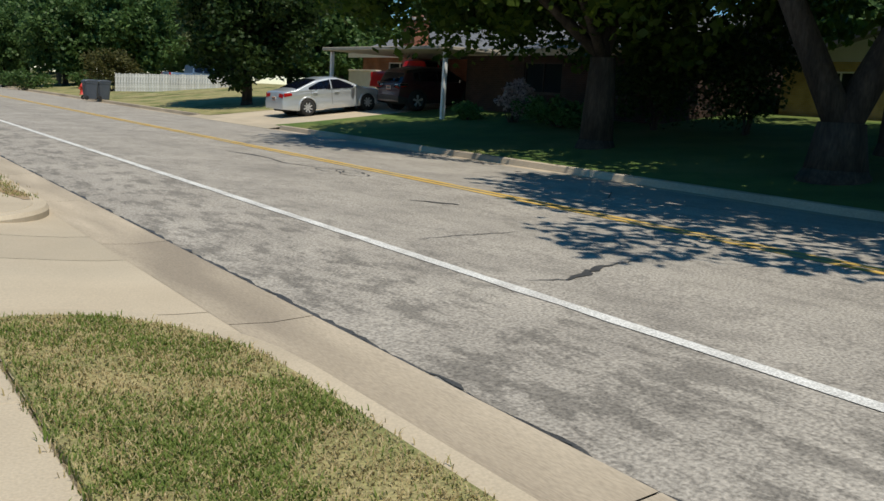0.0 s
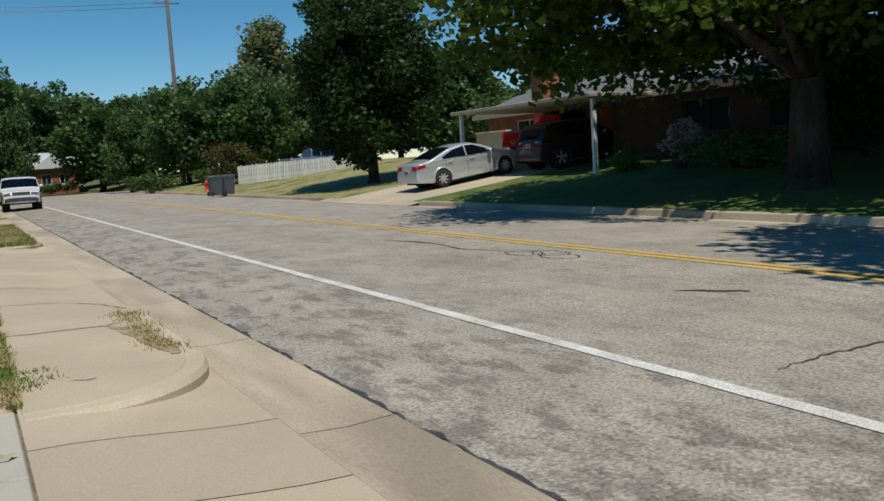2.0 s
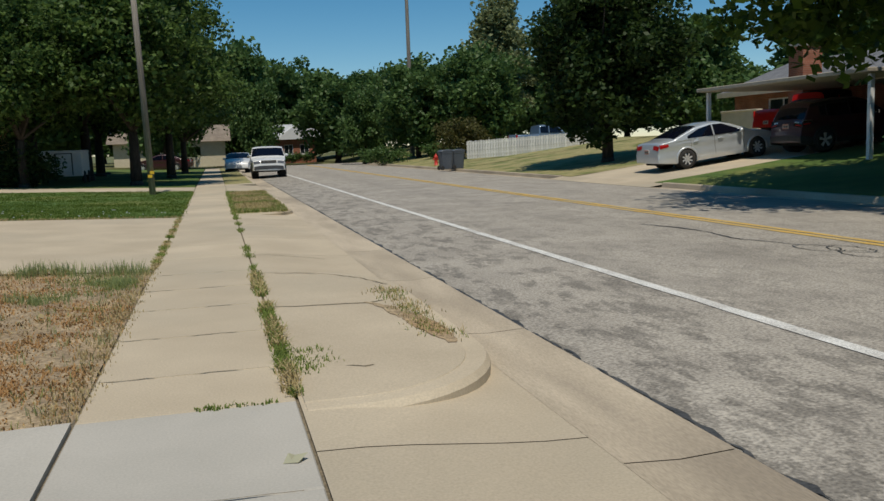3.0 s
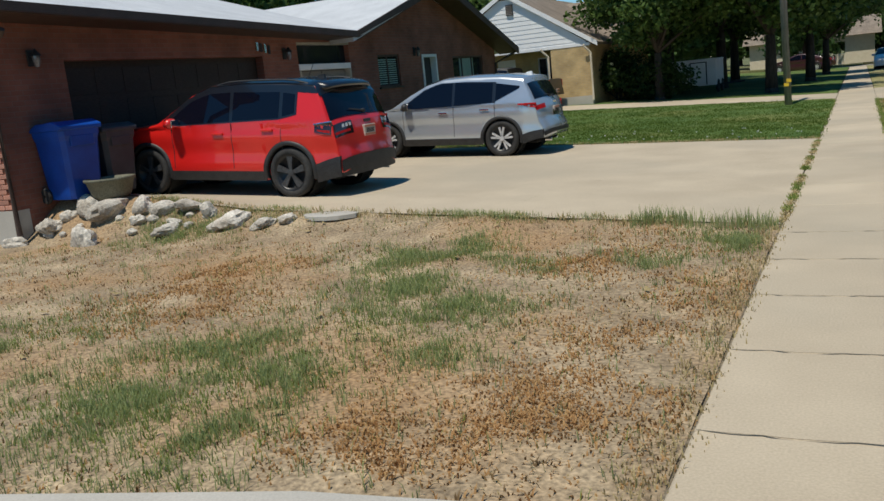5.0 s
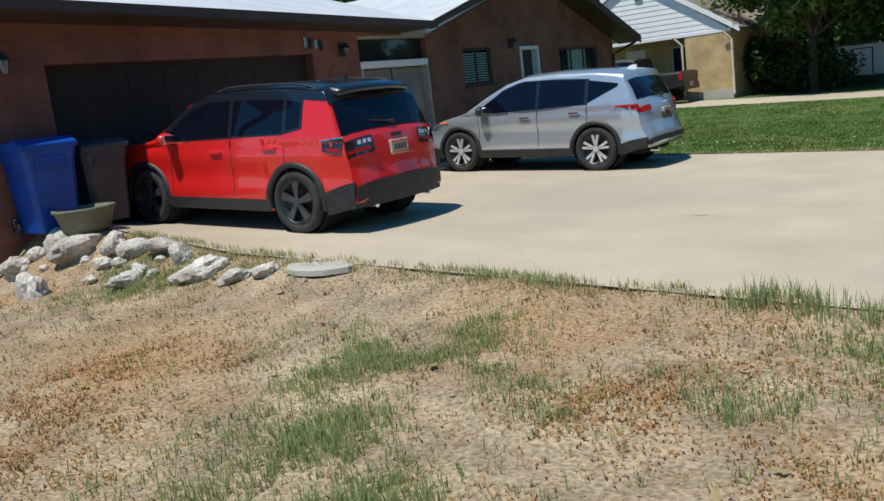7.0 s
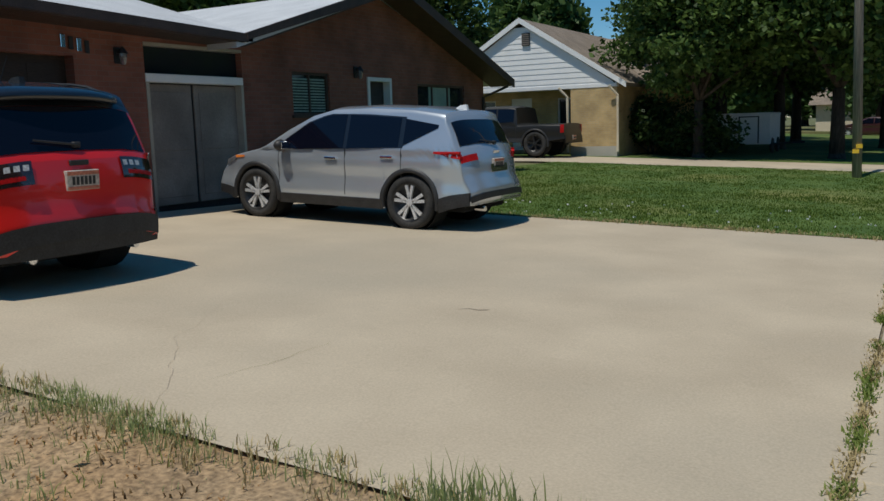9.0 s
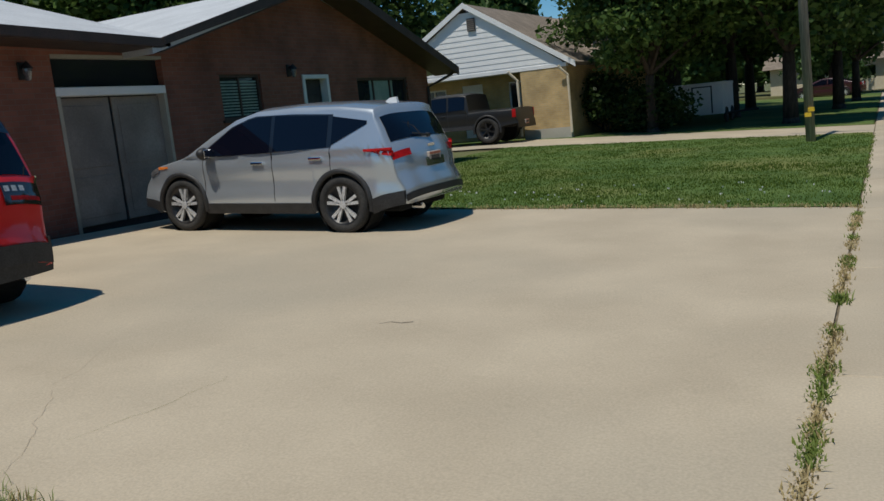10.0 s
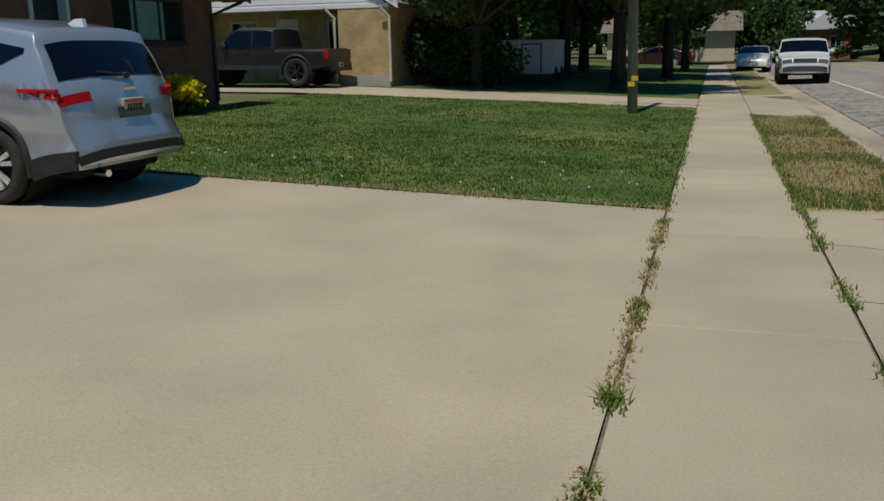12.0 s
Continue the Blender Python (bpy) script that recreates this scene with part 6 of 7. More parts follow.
part("gable_siding", bm, M["white"], fh)
wh = thing("low_house", pose(0, 0, 0), "low pale house half hidden by trees", "house")
part("front_wall", pierced(-9, 2.0, 88.0, 88.3, 0, 2.6, "y", [(-6, -4.5, 1, 2.1), (-2, -0.5, 1, 2.1)]), M["cream"], wh)
bm = bmesh.new()
prism(bm, [(87.4, 2.6), (92, 4.4), (96.6, 2.6)], "x", -9.6, 2.6)
part("roof", bm, M["roof_brown"], wh)


# ---- trees and shrubs ----
def leaf_mesh(name, centres, per, radius, size, mat, parent, seed, flat=0.75, label=""):
    """A crown: clumps of small pointed leaves round each centre."""
    rng = np.random.default_rng(seed)
    c = np.repeat(np.array([p[:3] for p in centres], float), per, axis=0)
    r = np.repeat(np.array([p[3] if len(p) > 3 else radius for p in centres], float), per)
    d = rng.normal(size=c.shape)
    d /= np.linalg.norm(d, axis=1)[:, None]
    d *= (rng.uniform(0, 1, len(c)) ** 0.45 * r)[:, None]
    d[:, 2] *= flat
    p = c + d
    u = rng.normal(size=c.shape)
    u[:, 2] *= 0.6
    u /= np.linalg.norm(u, axis=1)[:, None]
    w = np.cross(u, rng.normal(size=c.shape))
    w /= np.linalg.norm(w, axis=1)[:, None]
    s = (size * rng.uniform(0.55, 1.3, len(c)))[:, None]
    verts = np.stack([p - u * s * 0.5, p + w * s * 0.32, p + u * s * 0.5, p - w * s * 0.32], 1).reshape(-1, 3)
    n = len(c)
    me = bpy.data.meshes.new(name)
    me.vertices.add(n * 4)
    me.vertices.foreach_set("co", verts.astype(np.float32).ravel())
    me.loops.add(n * 4)
    me.loops.foreach_set("vertex_index", np.arange(n * 4, dtype=np.int32))
    me.polygons.add(n)
    me.polygons.foreach_set("loop_start", np.arange(0, n * 4, 4, dtype=np.int32))
    me.polygons.foreach_set("loop_total", np.full(n, 4, dtype=np.int32))
    me.update()
    me.materials.append(mat)
    ob = new(name, me)
    ob.parent = parent
    if label:
        ob["label"] = label
    return ob


def crown_points(n, rx, ry, z0, z1, seed, clump=0.9, hollow=0.45, squeeze=0.0, ox=0.0, oy=0.0, skirt=1.0):
    """Clump centres in a lumpy crown, mostly near its skin."""
    rng = np.random.default_rng(seed)
    out = []
    zc, rz = (z0 + z1) / 2, (z1 - z0) / 2
    while len(out) < n:
        v = rng.normal(size=3)
        v /= np.linalg.norm(v)
        k = rng.uniform(hollow, 1.0) ** 0.7
        lump = 0.82 + 0.34 * noise.noise((v[0] * 1.8 + seed, v[1] * 1.8, v[2] * 1.8))
        f = 1 - squeeze * max(0.0, v[2])
        if v[2] < 0:
            v[2] = -abs(v[2]) ** skirt
        out.append((ox + v[0] * rx * k * lump * f, oy + v[1] * ry * k * lump * f, zc + v[2] * rz * k * lump, clump * rng.uniform(0.6, 1.25)))
    return out


def tree(name, m, label, trunk_r, fork_z, pts, per, size, mat, seed, limbs=9, lean=(0.0, 0.0), forks=None):
    root = thing(name, m, label, "tree")
    rng = np.random.default_rng(seed)
    bm = bmesh.new()
    base = Vector((0, 0, -0.15))
    top = Vector((lean[0], lean[1], fork_z))
    rod(bm, base, base + Vector((0, 0, 0.35)), trunk_r * 1.45, trunk_r * 1.08, 12)
    rod(bm, base + Vector((0, 0, 0.35)), top, trunk_r * 1.08, trunk_r * 0.8, 12)
    starts = [(top, trunk_r * 0.75)]
    if forks:
        starts = []
        for fx, fy, fz, fr in forks:
            rod(bm, top - Vector((0, 0, 0.1)), (fx, fy, fz), fr * 1.15, fr * 0.7, 10)
            starts.append((Vector((fx, fy, fz)), fr * 0.7))
    part("trunk", bm, M["bark"], root, smooth=True)
    bm = bmesh.new()
    for i in rng.choice(len(pts), min(limbs, len(pts)), replace=False):
        s, r = starts[int(rng.integers(len(starts)))]
        e = Vector(pts[i][:3])
        mid = s.lerp(e, 0.5) + Vector((rng.normal(0, 0.25), rng.normal(0, 0.25), 0.3))
        rod(bm, s, mid, r * 0.55, r * 0.3, 6)
        rod(bm, mid, e, r * 0.3, r * 0.06, 6)
    part("branch_frame", bm, M["bark"], root, smooth=True)
    leaf_mesh("crown", pts, per, 0.9, size, mat, root, seed + 1)
    return root


def at(x, y, turn=0.0, s=1.0, sz=None):
    return Matrix.LocRotScale((x, y, land(x, y)), Euler((0, 0, radians(turn))), (s, s, sz or s))


# across the street: the maples that shade the road
maple = tree("maple_tree", at(17.1, 6.4), "large shady maple with dark trunk on a lawn", 0.42, 2.3, crown_points(500, 8.2, 7.0, 1.2, 12.5, 11, 1.05, 0.2, ox=-0.3, oy=2.6, skirt=0.45), 110, 0.27, M["leaf_mid"], 11, 14)
tree("maple_tree", at(16.6, -0.5), "large forked maple shading the street", 0.55, 1.1, crown_points(400, 9.2, 8.4, 3.0, 12.0, 23, 1.2, 0.25, ox=-1.3, oy=-4.8, skirt=0.5), 105, 0.31, M["leaf_mid"], 23, 12, forks=[(-1.2, 1.6, 5.0, 0.27), (1.7, -1.0, 5.2, 0.30)])
# four copies added with trunks out of view, to deepen the shade opposite
copy_thing(maple, at(19.5, -11.5, 0, 1.15))["label"] = "large unseen maple added to shade the street side"
copy_thing(maple, at(20.2, 0.2, 0, 0.8, 1.25))["label"] = "large maple added behind another to shade the lawn"
copy_thing(maple, at(22.6, -4.2, 120, 0.95, 1.1))["label"] = "large maple added behind another to shade the lawn"
copy_thing(maple, at(27.5, -11.0, 40, 1.1))["label"] = "large unseen maple added beside a house for shade"
linden = tree("linden_tree", at(17.7, 30.2), "dense round dark-green tree on the lawn", 0.24, 1.7, crown_points(310, 4.5, 4.5, 0.5, 9.9, 31, 0.9, 0.15, 0.3), 150, 0.25, M["leaf_dark"], 31, 10)
# on this side, past the lawn
ash = tree("ash_tree", at(-2.6, 36.0), "leafy green tree over the pavement", 0.24, 2.4, crown_points(240, 4.4, 4.6, 1.5, 10.8, 41, 1.0, 0.15), 130, 0.27, M["leaf_ash"], 41, 11)
for x, y, turn, s, sz in ((-6.9, 34.3, 130, 0.78, 0.82), (-7.6, 40.5, 60, 1.0, 1.05), (-5.6, 43.5, 200, 1.1, 1.2), (-1.6, 47.0, 300, 1.0, 1.05), (-1.2, 58.0, 140, 0.95, 0.9), (-22.0, 38.0, 20, 1.2, 1.15), (-24.0, 26.0, 220, 1.15, 1.1), (-11.0, 58.0, 120, 1.3, 1.2), (-6.0, 52.0, 10, 1.1, 1.0), (-9.5, 47.0, 170, 1.0, 0.9)):
    copy_thing(ash, at(x, y, turn, s, sz))["label"] = "leafy green tree beyond the neighbouring lawn"
# far woods, nearer trees first
far = tree("broadleaf_tree", at(13.5, 86.0), "dense green tree far along the street", 0.3, 2.0, crown_points(160, 5.2, 5.2, 0.2, 10.5, 51, 1.35, 0.2, 0.15), 110, 0.5, M["leaf_far"], 51, 6)
spots = [(17.5, 66, 0.75, 0.82), (21.5, 62, 0.8, 0.84), (24, 70, 1.0, 0.92), (19.5, 92, 1.1, 1.0), (29.0, 58, 0.85, 0.8), (33, 50, 0.9, 0.9), (3.0, 104, 1.2, 1.6), (-4, 100, 1.2, 1.7), (-14, 92, 1.3, 1.2), (-25, 84, 1.2, 0.7), (9.5, 112, 1.3, 1.45), (17, 108, 1.3, 1.15), (26, 102, 1.3, 1.15), (36, 84, 1.3, 1.0), (44, 68, 1.3, 1.1), (36, 38, 0.9, 0.75), (40, 28, 1.0, 0.7), (42, 14, 1.1, 0.8), (44, 0, 1.1, 0.9), (-24.4, 60, 1.1, 1.25), (-36, 44, 1.2, 1.1), (-34, 20, 1.1, 1.0), (50, 48, 1.3, 0.9), (14.0, 72, 0.55, 0.7), (-3.5, 80, 1.0, 1.3), (5.2, 84, 0.55, 0.9)]
for k, (x, y, s, sz) in enumerate(spots):
    copy_thing(far, at(x, y, 37 * k, s, sz))
rng = random.Random(77)
for k in range(34):
    a = radians(-75 + 150 * k / 33)
    d = rng.uniform(105, 135)
    copy_thing(far, at(d * math.sin(a), 5 + d * math.cos(a), rng.uniform(0, 360), rng.uniform(1.3, 1.7), rng.uniform(0.8, 1.05)))
willow = tree("willow_tree", at(27.4, 74.0), "pale grey-green willow rising over other trees", 0.35, 3.0, crown_points(170, 3.6, 3.6, 1.5, 14.6, 61, 1.2, 0.2, 0.4), 110, 0.45, M["leaf_pale"], 61, 6)


def shrub(name, x, y, rx, ry, h, mat, label, seed, n=40, per=70, size=0.12, clump=0.35):
    root = thing(name, at(x, y), label, "shrub")
    pts = crown_points(n, rx, ry, 0.02, h, seed, clump, 0.3)
    bm = bmesh.new()
    rng = np.random.default_rng(seed)
    for i in range(0, len(pts), max(1, n // 8)):
        rod(bm, (rng.normal(0, 0.08), rng.normal(0, 0.08), -0.05), pts[i][:3], 0.03, 0.008, 5)
    part("stem", bm, M["bark"], root)
    leaf_mesh("foliage", pts, per, clump, size, mat, root, seed)
    return root


shrub("shrub", 20.8, 7.6, 1.5, 1.6, 3.6, M["leaf_dark"], "dense dark evergreen shrub in deep shade", 91, 70, 100, 0.15, 0.65)
shrub("shrub", 21.4, 4.9, 1.6, 1.8, 4.2, M["leaf_dark"], "tall dark evergreen shrub in deep shade", 92, 80, 100, 0.15, 0.65)
shrub("hedge", 19.7, 10.6, 0.9, 2.3, 1.0, M["leaf_hedge"], "bright green low hedge on the shaded lawn", 71, 60, 70)
shrub("shrub", 19.6, 15.0, 0.6, 0.8, 0.55, M["leaf_hedge"], "small bright shrub beside the carport post", 72, 24, 60)
shrub("flowering_shrub", 19.8, 12.9, 0.55, 0.7, 1.75, M["leaf_pink"], "pale pink blossoming shrub against a dark wall", 73, 26, 40, 0.13, 0.3)
shrub("shrub", 17.3, 52.0, 2.6, 1.5, 3.0, M["leaf_olive"], "rounded olive-brown shrub behind bins", 74, 50, 70, 0.2, 0.6)
shrub("shrub", 13.9, 63.0, 2.6, 1.3, 1.5, M["leaf_far"], "low green shrubs beside the far kerb", 75, 40, 60, 0.2, 0.5)
shrub("shrub", 17.6, 60.0, 1.3, 1.2, 1.2, M["leaf_far"], "low rounded green shrub", 76, 30, 60, 0.2, 0.45)
shrub("shrub", -9.0, 36.0, 2.3, 1.6, 2.2, M["leaf_dark"], "dark spreading shrub beside tan brick", 77, 60, 80, 0.17, 0.6)
shrub("shrub", -7.2, 34.8, 1.9, 1.1, 1.7, M["leaf_dark"], "wide dark shrub beside a shaded driveway", 85, 60, 80, 0.16, 0.5)
shrub("shrub", -8.0, 36.8, 1.2, 1.0, 1.3, M["leaf_dark"], "low dark shrub in tree shade", 78, 30, 70, 0.15, 0.45)
shrub("hedge", 9.0, 92.0, 4.0, 0.7, 1.0, M["leaf_far"], "clipped green hedge before a brick house", 79, 40, 50, 0.25, 0.5)
fl = shrub("flower_clump", -9.65, 21.9, 0.5, 0.6, 0.42, M["leaf_mid"], "clump of yellow flowers beside the house", 80, 12, 30, 0.12, 0.22)
leaf_mesh("blossom", crown_points(40, 0.5, 0.55, 0.15, 0.75, 81, 0.18, 0.6), 36, 0.18, 0.11, M["flower_yellow"], fl, 82, label="bright yellow petals")
tufts("clover_flowers", scatter(60, -9, -0.2, 15.6, 18.0, lambda x, y: land(x, y) + 0.05, 83), M["white"], "small white clover heads in the lawn", (0.010, 0.018), 0.009, (2, 4), 0.012, 1.0, 84)

vehicle("pickup_truck", parked(24.5, 54.5, 0, 0.0, 0.80), "dark blue pickup behind a white fence", "truck", pickup(M["blue_paint"]))
litter = raw("dry_leaf", [(1.10, -1.0, 0.012), (1.15, -0.95, 0.002), (1.18, -0.99, 0.035), (1.13, -1.03, 0.006), (1.09, -0.95, 0.03), (1.06, -1.01, 0.002), (1.12, -0.98, 0.028)], [(0, 1, 6), (6, 1, 2), (6, 2, 3), (0, 6, 3), (0, 4, 1), (0, 3, 5), (0, 5, 4)], M["litter"])
tagged(litter, "crumpled pale leaf lying on concrete", "leaf")

# ---- street furniture ----
pole = thing("utility_pole", Matrix.Translation((-1.32, 26.7, 0.05)) @ Euler((0, radians(-1.2), 0)).to_matrix().to_4x4(), "weathered grey wooden utility pole with yellow tags", "utility pole")
bm = bmesh.new()
rod(bm, (0, 0, -0.2), (0, 0, 9.8), 0.112, 0.09, 14)
part("post", bm, M["pole_wood"], pole, smooth=True)
for z, a in ((0.78, -62), (0.66, -100)):
    bm = bmesh.new()
    t = radians(a)
    u, w = Vector((math.cos(t), math.sin(t), 0)), Vector((-math.sin(t), math.cos(t), 0))
    vs = [bm.verts.new(u * r + w * d + Vector((0, 0, z + h))) for r in (0.105, 0.122) for d, h in ((-0.075, -0.05), (0.075, -0.05), (0.075, 0.05), (-0.075, 0.05))]
    for q in ((4, 5, 6, 7), (0, 3, 2, 1), (0, 1, 5, 4), (1, 2, 6, 5), (2, 3, 7, 6), (3, 0, 4, 7)):
        bm.faces.new([vs[i] for i in q])
    part("tag", bm, M["yellow_tag"], pole, "yellow marker plate")
bm = bmesh.new()
box(bm, -1.1, 1.1, -0.06, 0.06, 8.8, 8.92, bevel=0.01)
part("crossarm", bm, M["pole_wood"], pole)
mast = thing("power_pole", pose(17.9, 70.0, 0.6), "tall dark power pole above the trees", "utility pole")
bm = bmesh.new()
rod(bm, (0, 0, -0.3), (0, 0, 20.5), 0.22, 0.12, 10)
part("post", bm, M["pole_wood"], mast)
for z in (15.0, 17.0, 19.0):
    part("crossarm", boxes((-1.0, 1.0, -0.06, 0.06, z, z + 0.12)), M["pole_wood"], mast)
for k, (z, dy) in enumerate(((14.8, 0.0), (15.2, 0.3), (17.0, 0.0), (17.4, 0.3), (19.0, 0.0), (19.4, 0.3))):
    cv = bpy.data.curves.new("overhead_cable", "CURVE")
    cv.dimensions, cv.bevel_depth, cv.bevel_resolution = "3D", 0.028, 1
    sp = cv.splines.new("POLY")
    sp.points.add(24)
    for i in range(25):
        t = i / 24
        sp.points[i].co = (17.9 - 60 * t, 70 + dy - 6 * t, z + 0.6 - 4.0 * t * (1 - t) - 2.0 * t, 1)
    cv.materials.append(M["chrome"])
    tagged(new("overhead_cable", cv), "pale overhead power cable against the sky", "cable", "overhead cables")


def wheelie_bin(m, mat, label, w=0.62, d=0.72, h=1.05, wear=None):
    root = thing("wheelie_bin", m, label, "bin", "wheelie bins")
    bm = bmesh.new()
    rings = []
    for z, k in ((0.06, 0.80), (0.12, 0.83), (h * 0.8, 0.98), (h * 0.86, 1.04), (h * 0.93, 1.05)):
        a, b = w / 2 * k, d / 2 * k
        c = 0.06
        rings.append([bm.verts.new((x, y, z)) for x, y in ((-a + c, -b), (a - c, -b), (a, -b + c), (a, b - c), (a - c, b), (-a + c, b), (-a, b - c), (-a, -b + c))])
    for r0, r1 in zip(rings, rings[1:]):
        for i in range(8):
            bm.faces.new((r0[i], r0[(i + 1) % 8], r1[(i + 1) % 8], r1[i]))
    bm.faces.new(rings[0][::-1])
    bm.faces.new(rings[-1])
    part("tub", bm, mat, root)
    bm = bmesh.new()
    prism(bm, [(-d / 2 * 1.1, h * 0.93), (d / 2 * 1.06, h * 0.93), (d / 2 * 1.06, h * 0.97), (d / 2 * 0.6, h * 1.03), (-d / 2 * 0.6, h * 1.05), (-d / 2 * 1.1, h * 0.99)], "x", -w / 2 * 1.08, w / 2 * 1.08)
    bmesh.ops.bevel(bm, geom=bm.edges[:], offset=0.015, segments=1, affect="EDGES")
    part("lid", bm, mat, root)
    bm = bmesh.new()
    rod(bm, (-w * 0.42, d / 2 * 1.12, h * 0.9), (w * 0.42, d / 2 * 1.12, h * 0.9), 0.018)
    part("handle", bm, mat, root)
    for s in (-1, 1):
        bm = bmesh.new()
        lathe(bm, [(0.02, -0.03), (0.11, -0.03), (0.125, 0), (0.11, 0.03), (0.02, 0.03)], 16, "x", (s * w * 0.47, d / 2 * 0.8, 0.125))
        part("wheel", bm, M["rubber"], root)
    part("front_grip", boxes((-w * 0.3, w * 0.3, -d / 2 * 1.06, -d / 2 * 0.98, h * 0.72, h * 0.86), bevel=0.01), mat, root)
    return root


def lot(x, y, turn, dz=0.0):
    return Matrix.LocRotScale((x, y, land(x, y) + dz), Euler((0, 0, radians(turn))), None)


wheelie_bin(lot(-9.84, 6.04, 82), M["blue_plastic"], "bright blue wheelie bin beside the garage", 0.64, 0.74, 1.14)
wheelie_bin(lot(-9.86, 6.80, 84), M["grey_plastic"], "charcoal wheelie bin next to a blue one", 0.60, 0.68, 1.06)
wheelie_bin(lot(-9.95, 7.95, 85), M["grey_plastic"], "charcoal wheelie bin behind the red car", 0.60, 0.68, 1.02)
wheelie_bin(lot(13.3, 41.6, 95, 0.0), M["slate_plastic"], "slate grey wheelie bin at the far kerb", 0.62, 0.72, 1.08)
wheelie_bin(lot(14.15, 42.2, 95, 0.0), M["slate_plastic"], "slate grey wheelie bin at the far kerb", 0.62, 0.72, 1.08)
pot = thing("plant_pot", lot(-9.2, 6.12, 0), "shallow olive-grey planter bowl on the driveway", "plant pot")
bm = bmesh.new()
lathe(bm, [(0.0, 0.01), (0.24, 0.0), (0.28, 0.05), (0.34, 0.25), (0.37, 0.26), (0.37, 0.30), (0.33, 0.30), (0.30, 0.22), (0.0, 0.2)], 20, "z")
part("bowl", bm, M["pot"], pot, smooth=True)
bm = bmesh.new()
lathe(bm, [(0.0, 0.235), (0.31, 0.225)], 20, "z")
part("compost", bm, M["soil"], pot)


def rock(x, y, s, seed, flat=0.6, label="pale rough rock edging the driveway"):
    rr = random.Random(seed)
    bm = bmesh.new()
    bmesh.ops.create_icosphere(bm, subdivisions=3, radius=1.0)
    turn = Euler((rr.uniform(-0.3, 0.3), rr.uniform(-0.3, 0.3), rr.uniform(0, 6)))
    for v in bm.verts:
        n = noise.noise(v.co * 1.1 + Vector((seed, 0, 0))) + 0.4 * noise.noise(v.co * 3 + Vector((0, seed, 0)))
        v.co *= 1 + 0.42 * n
        v.co = Vector((round(v.co.x * 3.2) / 3.2 * 0.4 + v.co.x * 0.6, v.co.y, v.co.z))
        v.co = turn.to_matrix() @ Vector((v.co.x * s, v.co.y * s * 0.68, v.co.z * s * flat))
    ob = part("rock", bm, M["stone"])
    ob.location = (x, y, land(x, y) + s * flat * 0.18)
    return tagged(ob, label, "rock", "rocks along the driveway")


for k, (x, y, s, f) in enumerate(((-9.95, 5.42, 0.27, 0.45), (-9.75, 5.62, 0.13, 0.7), (-9.45, 5.80, 0.30, 0.5), (-9.0, 5.68, 0.33, 0.5), (-8.5, 5.84, 0.22, 0.6), (-8.1, 5.82, 0.19, 0.6), (-7.73, 5.96, 0.26, 0.4), (-7.3, 5.85, 0.15, 0.95), (-6.8, 5.65, 0.31, 0.38), (-7.66, 5.37, 0.19, 0.45), (-6.22, 5.61, 0.20, 0.4), (-5.95, 5.79, 0.17, 0.4), (-8.67, 4.88, 0.23, 0.9), (-10.2, 5.0, 0.17, 0.6))):
    rock(x, y + 0.13, s, 11 + k * 3, f)
for k in range(16):
    rr = random.Random(500 + k)
    rock(rr.uniform(-9.9, -6.6), rr.uniform(5.35, 5.95), rr.uniform(0.05, 0.11), 71 + k, 0.7, "small pale stone among larger rocks")
bm = bmesh.new()
slab(bm, [(0.4 * math.cos(t) * (1 + 0.12 * math.sin(3 * t)), 0.2 * math.sin(t)) for t in (6.283 * k / 14 for k in range(14))], 0.06, 0.05)
st = part("flat_stone", bm, M["concrete_new"])
st.location = (-5.4, 6.05, land(-5.4, 6.0))
tagged(st, "flat pale concrete stone in dry grass", "stone")

fence = thing("picket_fence", pose(0, 0, 0), "weathered white board fence on a grassy rise", "fence")
fx0, fx1, fy0, fy1 = 16.3, 24.2, 47.5, 45.8
n = 48
for k in range(n):
    t = k / n
    x, y = fx0 + (fx1 - fx0) * t, fy0 + (fy1 - fy0) * t
    z = 0.45 + 0.35 * t
    hgt = 1.12 + 0.05 * noise.noise((k * 0.7, 0, 0))
    bm = bmesh.new()
    prism(bm, [(0, 0), (0.15, 0), (0.15, hgt - 0.04), (0.12, hgt), (0.03, hgt), (0, hgt - 0.04)], "y", 0, 0.022)
    b = part("board", bm, M["fence_white"], fence)
    b.location, b.rotation_euler = (x, y, z), (0, 0.01 * noise.noise((k, 3, 0)), math.atan2(fy1 - fy0, fx1 - fx0))
for hz in (0.3, 0.9):
    bm = bmesh.new()
    rod(bm, (fx0, fy0 + 0.06, 0.45 + hz), (fx1, fy1 + 0.06, 0.8 + hz), 0.035, seg=4)
    part("rail", bm, M["fence_white"], fence)
bank = tagged(sheet("bank", 15.2, 27.5, 42.5, 50, lambda x, y: land(x, y) + 0.03, M["dry_turf"], 8, 8), "dry grassy rise under the fence", "lawn", kind="structure")
hyd = thing("fire_hydrant", pose(14.9, 50.0, 0.05), "red fire hydrant beside the far kerb", "hydrant")
bm = bmesh.new()
lathe(bm, [(0.0, 0.0), (0.17, 0.0), (0.17, 0.05), (0.11, 0.07), (0.11, 0.5), (0.14, 0.52), (0.14, 0.56), (0.10, 0.66), (0.04, 0.72), (0.04, 0.78), (0.0, 0.78)], 16, "z")
part("barrel", bm, M["red_metal"], hyd, smooth=True)
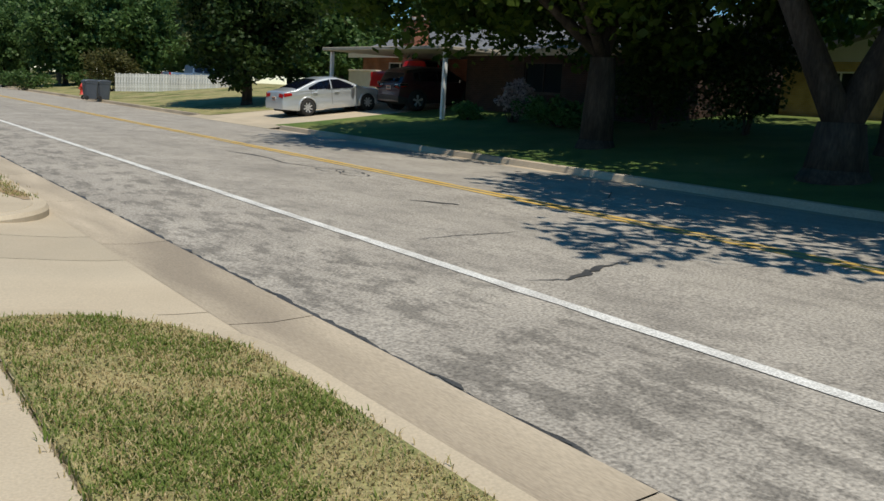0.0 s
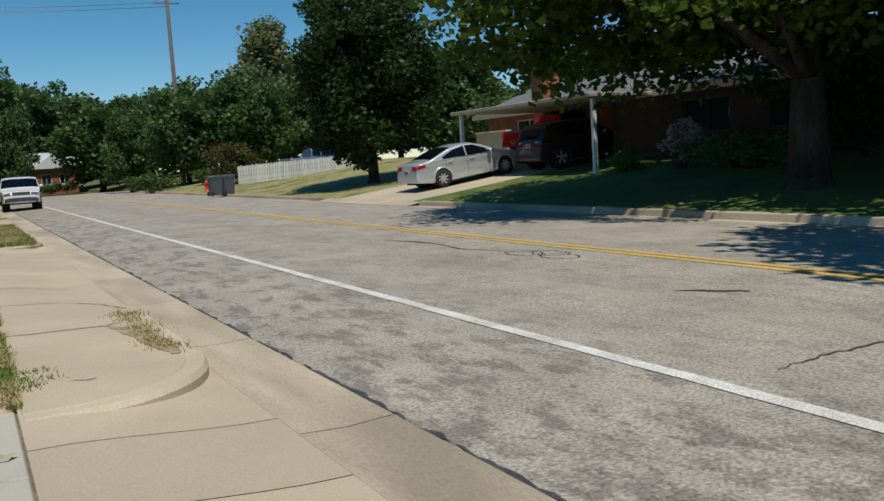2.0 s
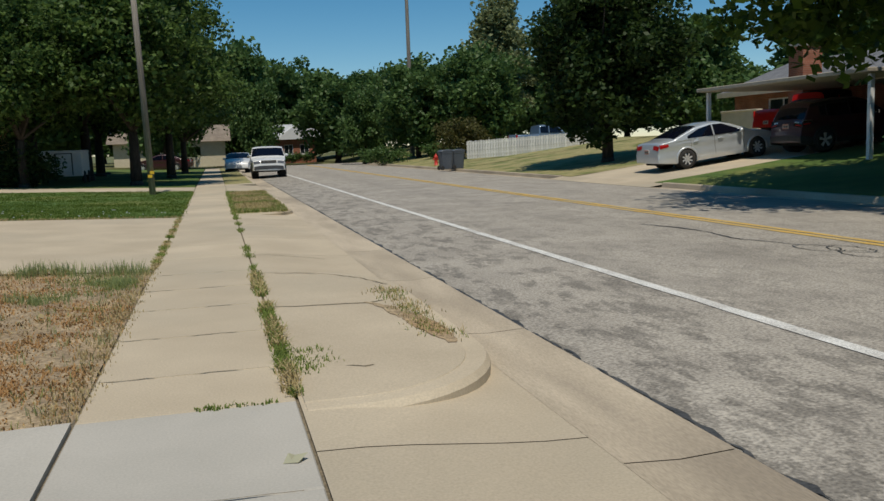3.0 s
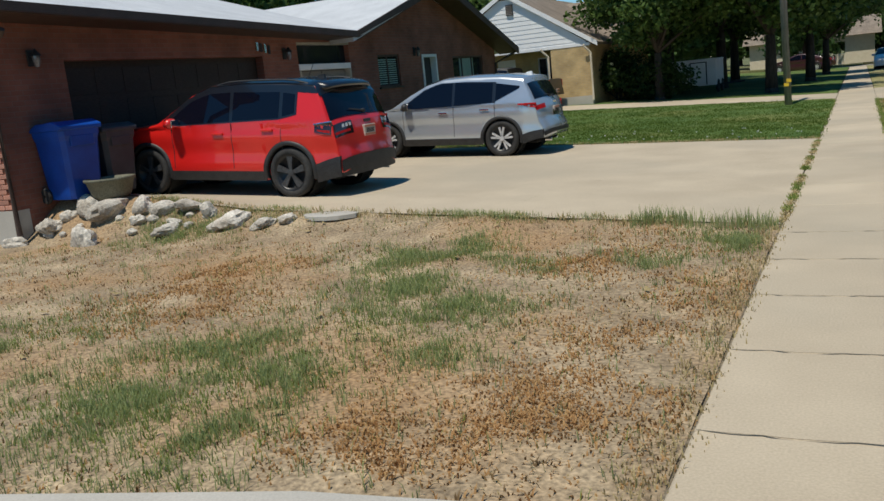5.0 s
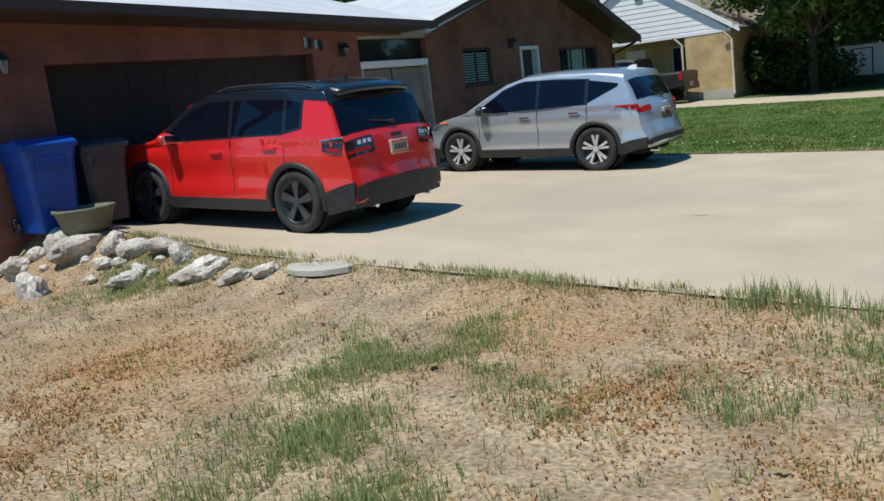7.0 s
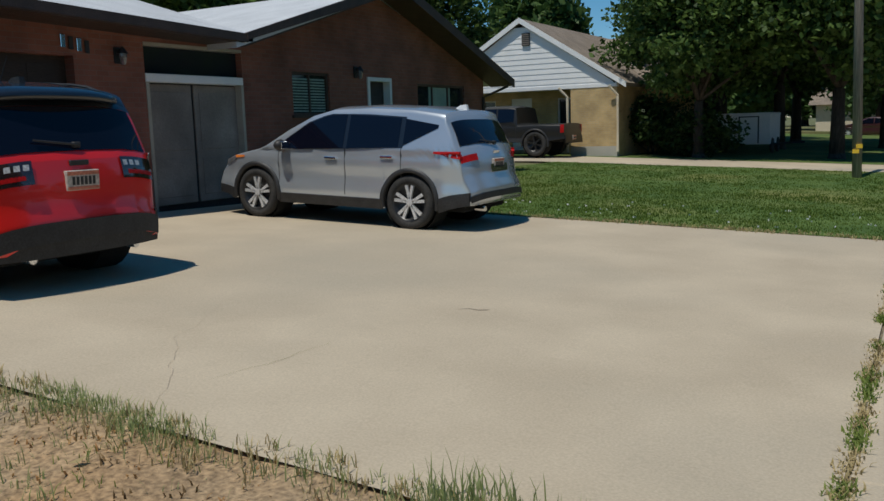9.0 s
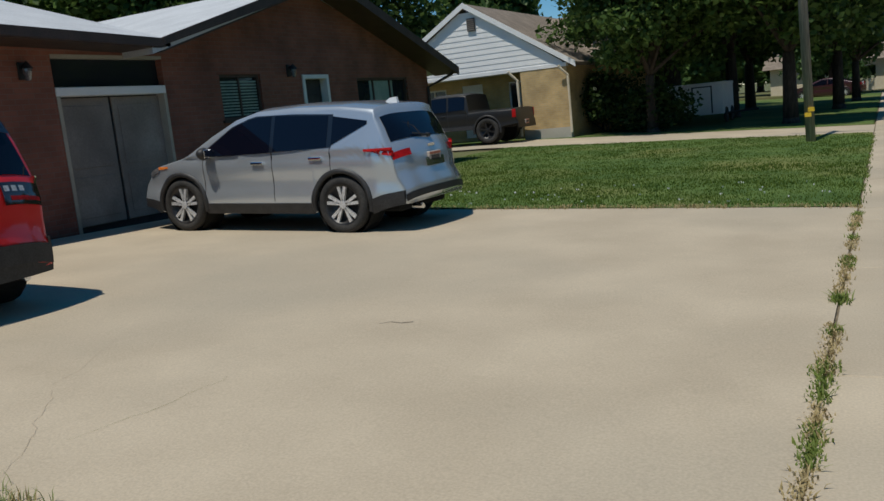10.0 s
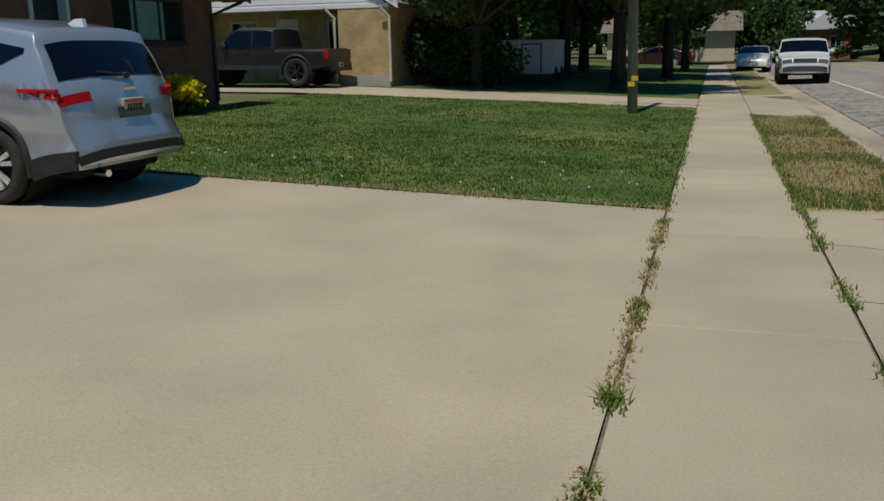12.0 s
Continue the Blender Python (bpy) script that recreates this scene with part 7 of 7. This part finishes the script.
for s in (1, -1):
    bm = bmesh.new()
    rod(bm, (s * 0.08, 0, 0.42), (s * 0.2, 0, 0.42), 0.06)
    part("outlet", bm, M["red_metal"], hyd)

trailer = thing("cargo_trailer", pose(-6.3, 38.8, land(-6.3, 40)), "white box trailer parked under trees", "trailer")
part("box", boxes((-0.9, 1.2, -0.8, 1.6, 0.35, 1.5), bevel=0.03), M["white"], trailer)
part("roof_edge", boxes((-0.92, 1.22, -0.82, 1.62, 1.45, 1.55), bevel=0.03), M["white"], trailer)
part("door", boxes((0.1, 0.75, -0.82, -0.795, 0.42, 1.38)), M["white"], trailer)
part("door_frame", boxes((0.05, 0.1, -0.83, -0.79, 0.4, 1.42), (0.75, 0.8, -0.83, -0.79, 0.4, 1.42), (0.1, 0.75, -0.83, -0.79, 1.38, 1.42)), M["black"], trailer)
for y in (-0.3, 1.0):
    for s in (-0.95, 1.2):
        bm = bmesh.new()
        lathe(bm, [(0.02, -0.05), (0.27, -0.05), (0.3, 0.0), (0.27, 0.05), (0.02, 0.05)], 18, "x", (s, y, 0.3))
        part("wheel", bm, M["rubber"], trailer)
bm = bmesh.new()
rod(bm, (1.2, -0.3, 0.35), (2.3, 0.2, 0.4), 0.04)
part("drawbar", bm, M["black"], trailer)

# fallen dry leaves on the bare lawn
for k in range(40):
    rr = random.Random(300 + k)
    x, y = rr.uniform(-6.5, -0.3), rr.uniform(0.2, 6)
    bm = bmesh.new()
    s = rr.uniform(0.03, 0.06)
    vs = [bm.verts.new(p) for p in ((-s, 0, 0.008), (0, s * 0.5, 0.0), (s, 0, 0.018), (0, -s * 0.5, 0.004))]
    bm.faces.new(vs)
    ob = part("dry_leaf", bm, M["blade_straw"])
    ob.matrix_basis = Matrix.LocRotScale((x, y, lumpy(x, y) + 0.02), Euler((rr.uniform(-0.3, 0.3), rr.uniform(-0.3, 0.3), rr.uniform(0, 6))), None)
    tagged(ob, "curled dry leaf lying on bare soil", "leaf", "dry leaves on the soil")

# ---- bricks of the sunlit side wall, the sun put into their paler colour ----
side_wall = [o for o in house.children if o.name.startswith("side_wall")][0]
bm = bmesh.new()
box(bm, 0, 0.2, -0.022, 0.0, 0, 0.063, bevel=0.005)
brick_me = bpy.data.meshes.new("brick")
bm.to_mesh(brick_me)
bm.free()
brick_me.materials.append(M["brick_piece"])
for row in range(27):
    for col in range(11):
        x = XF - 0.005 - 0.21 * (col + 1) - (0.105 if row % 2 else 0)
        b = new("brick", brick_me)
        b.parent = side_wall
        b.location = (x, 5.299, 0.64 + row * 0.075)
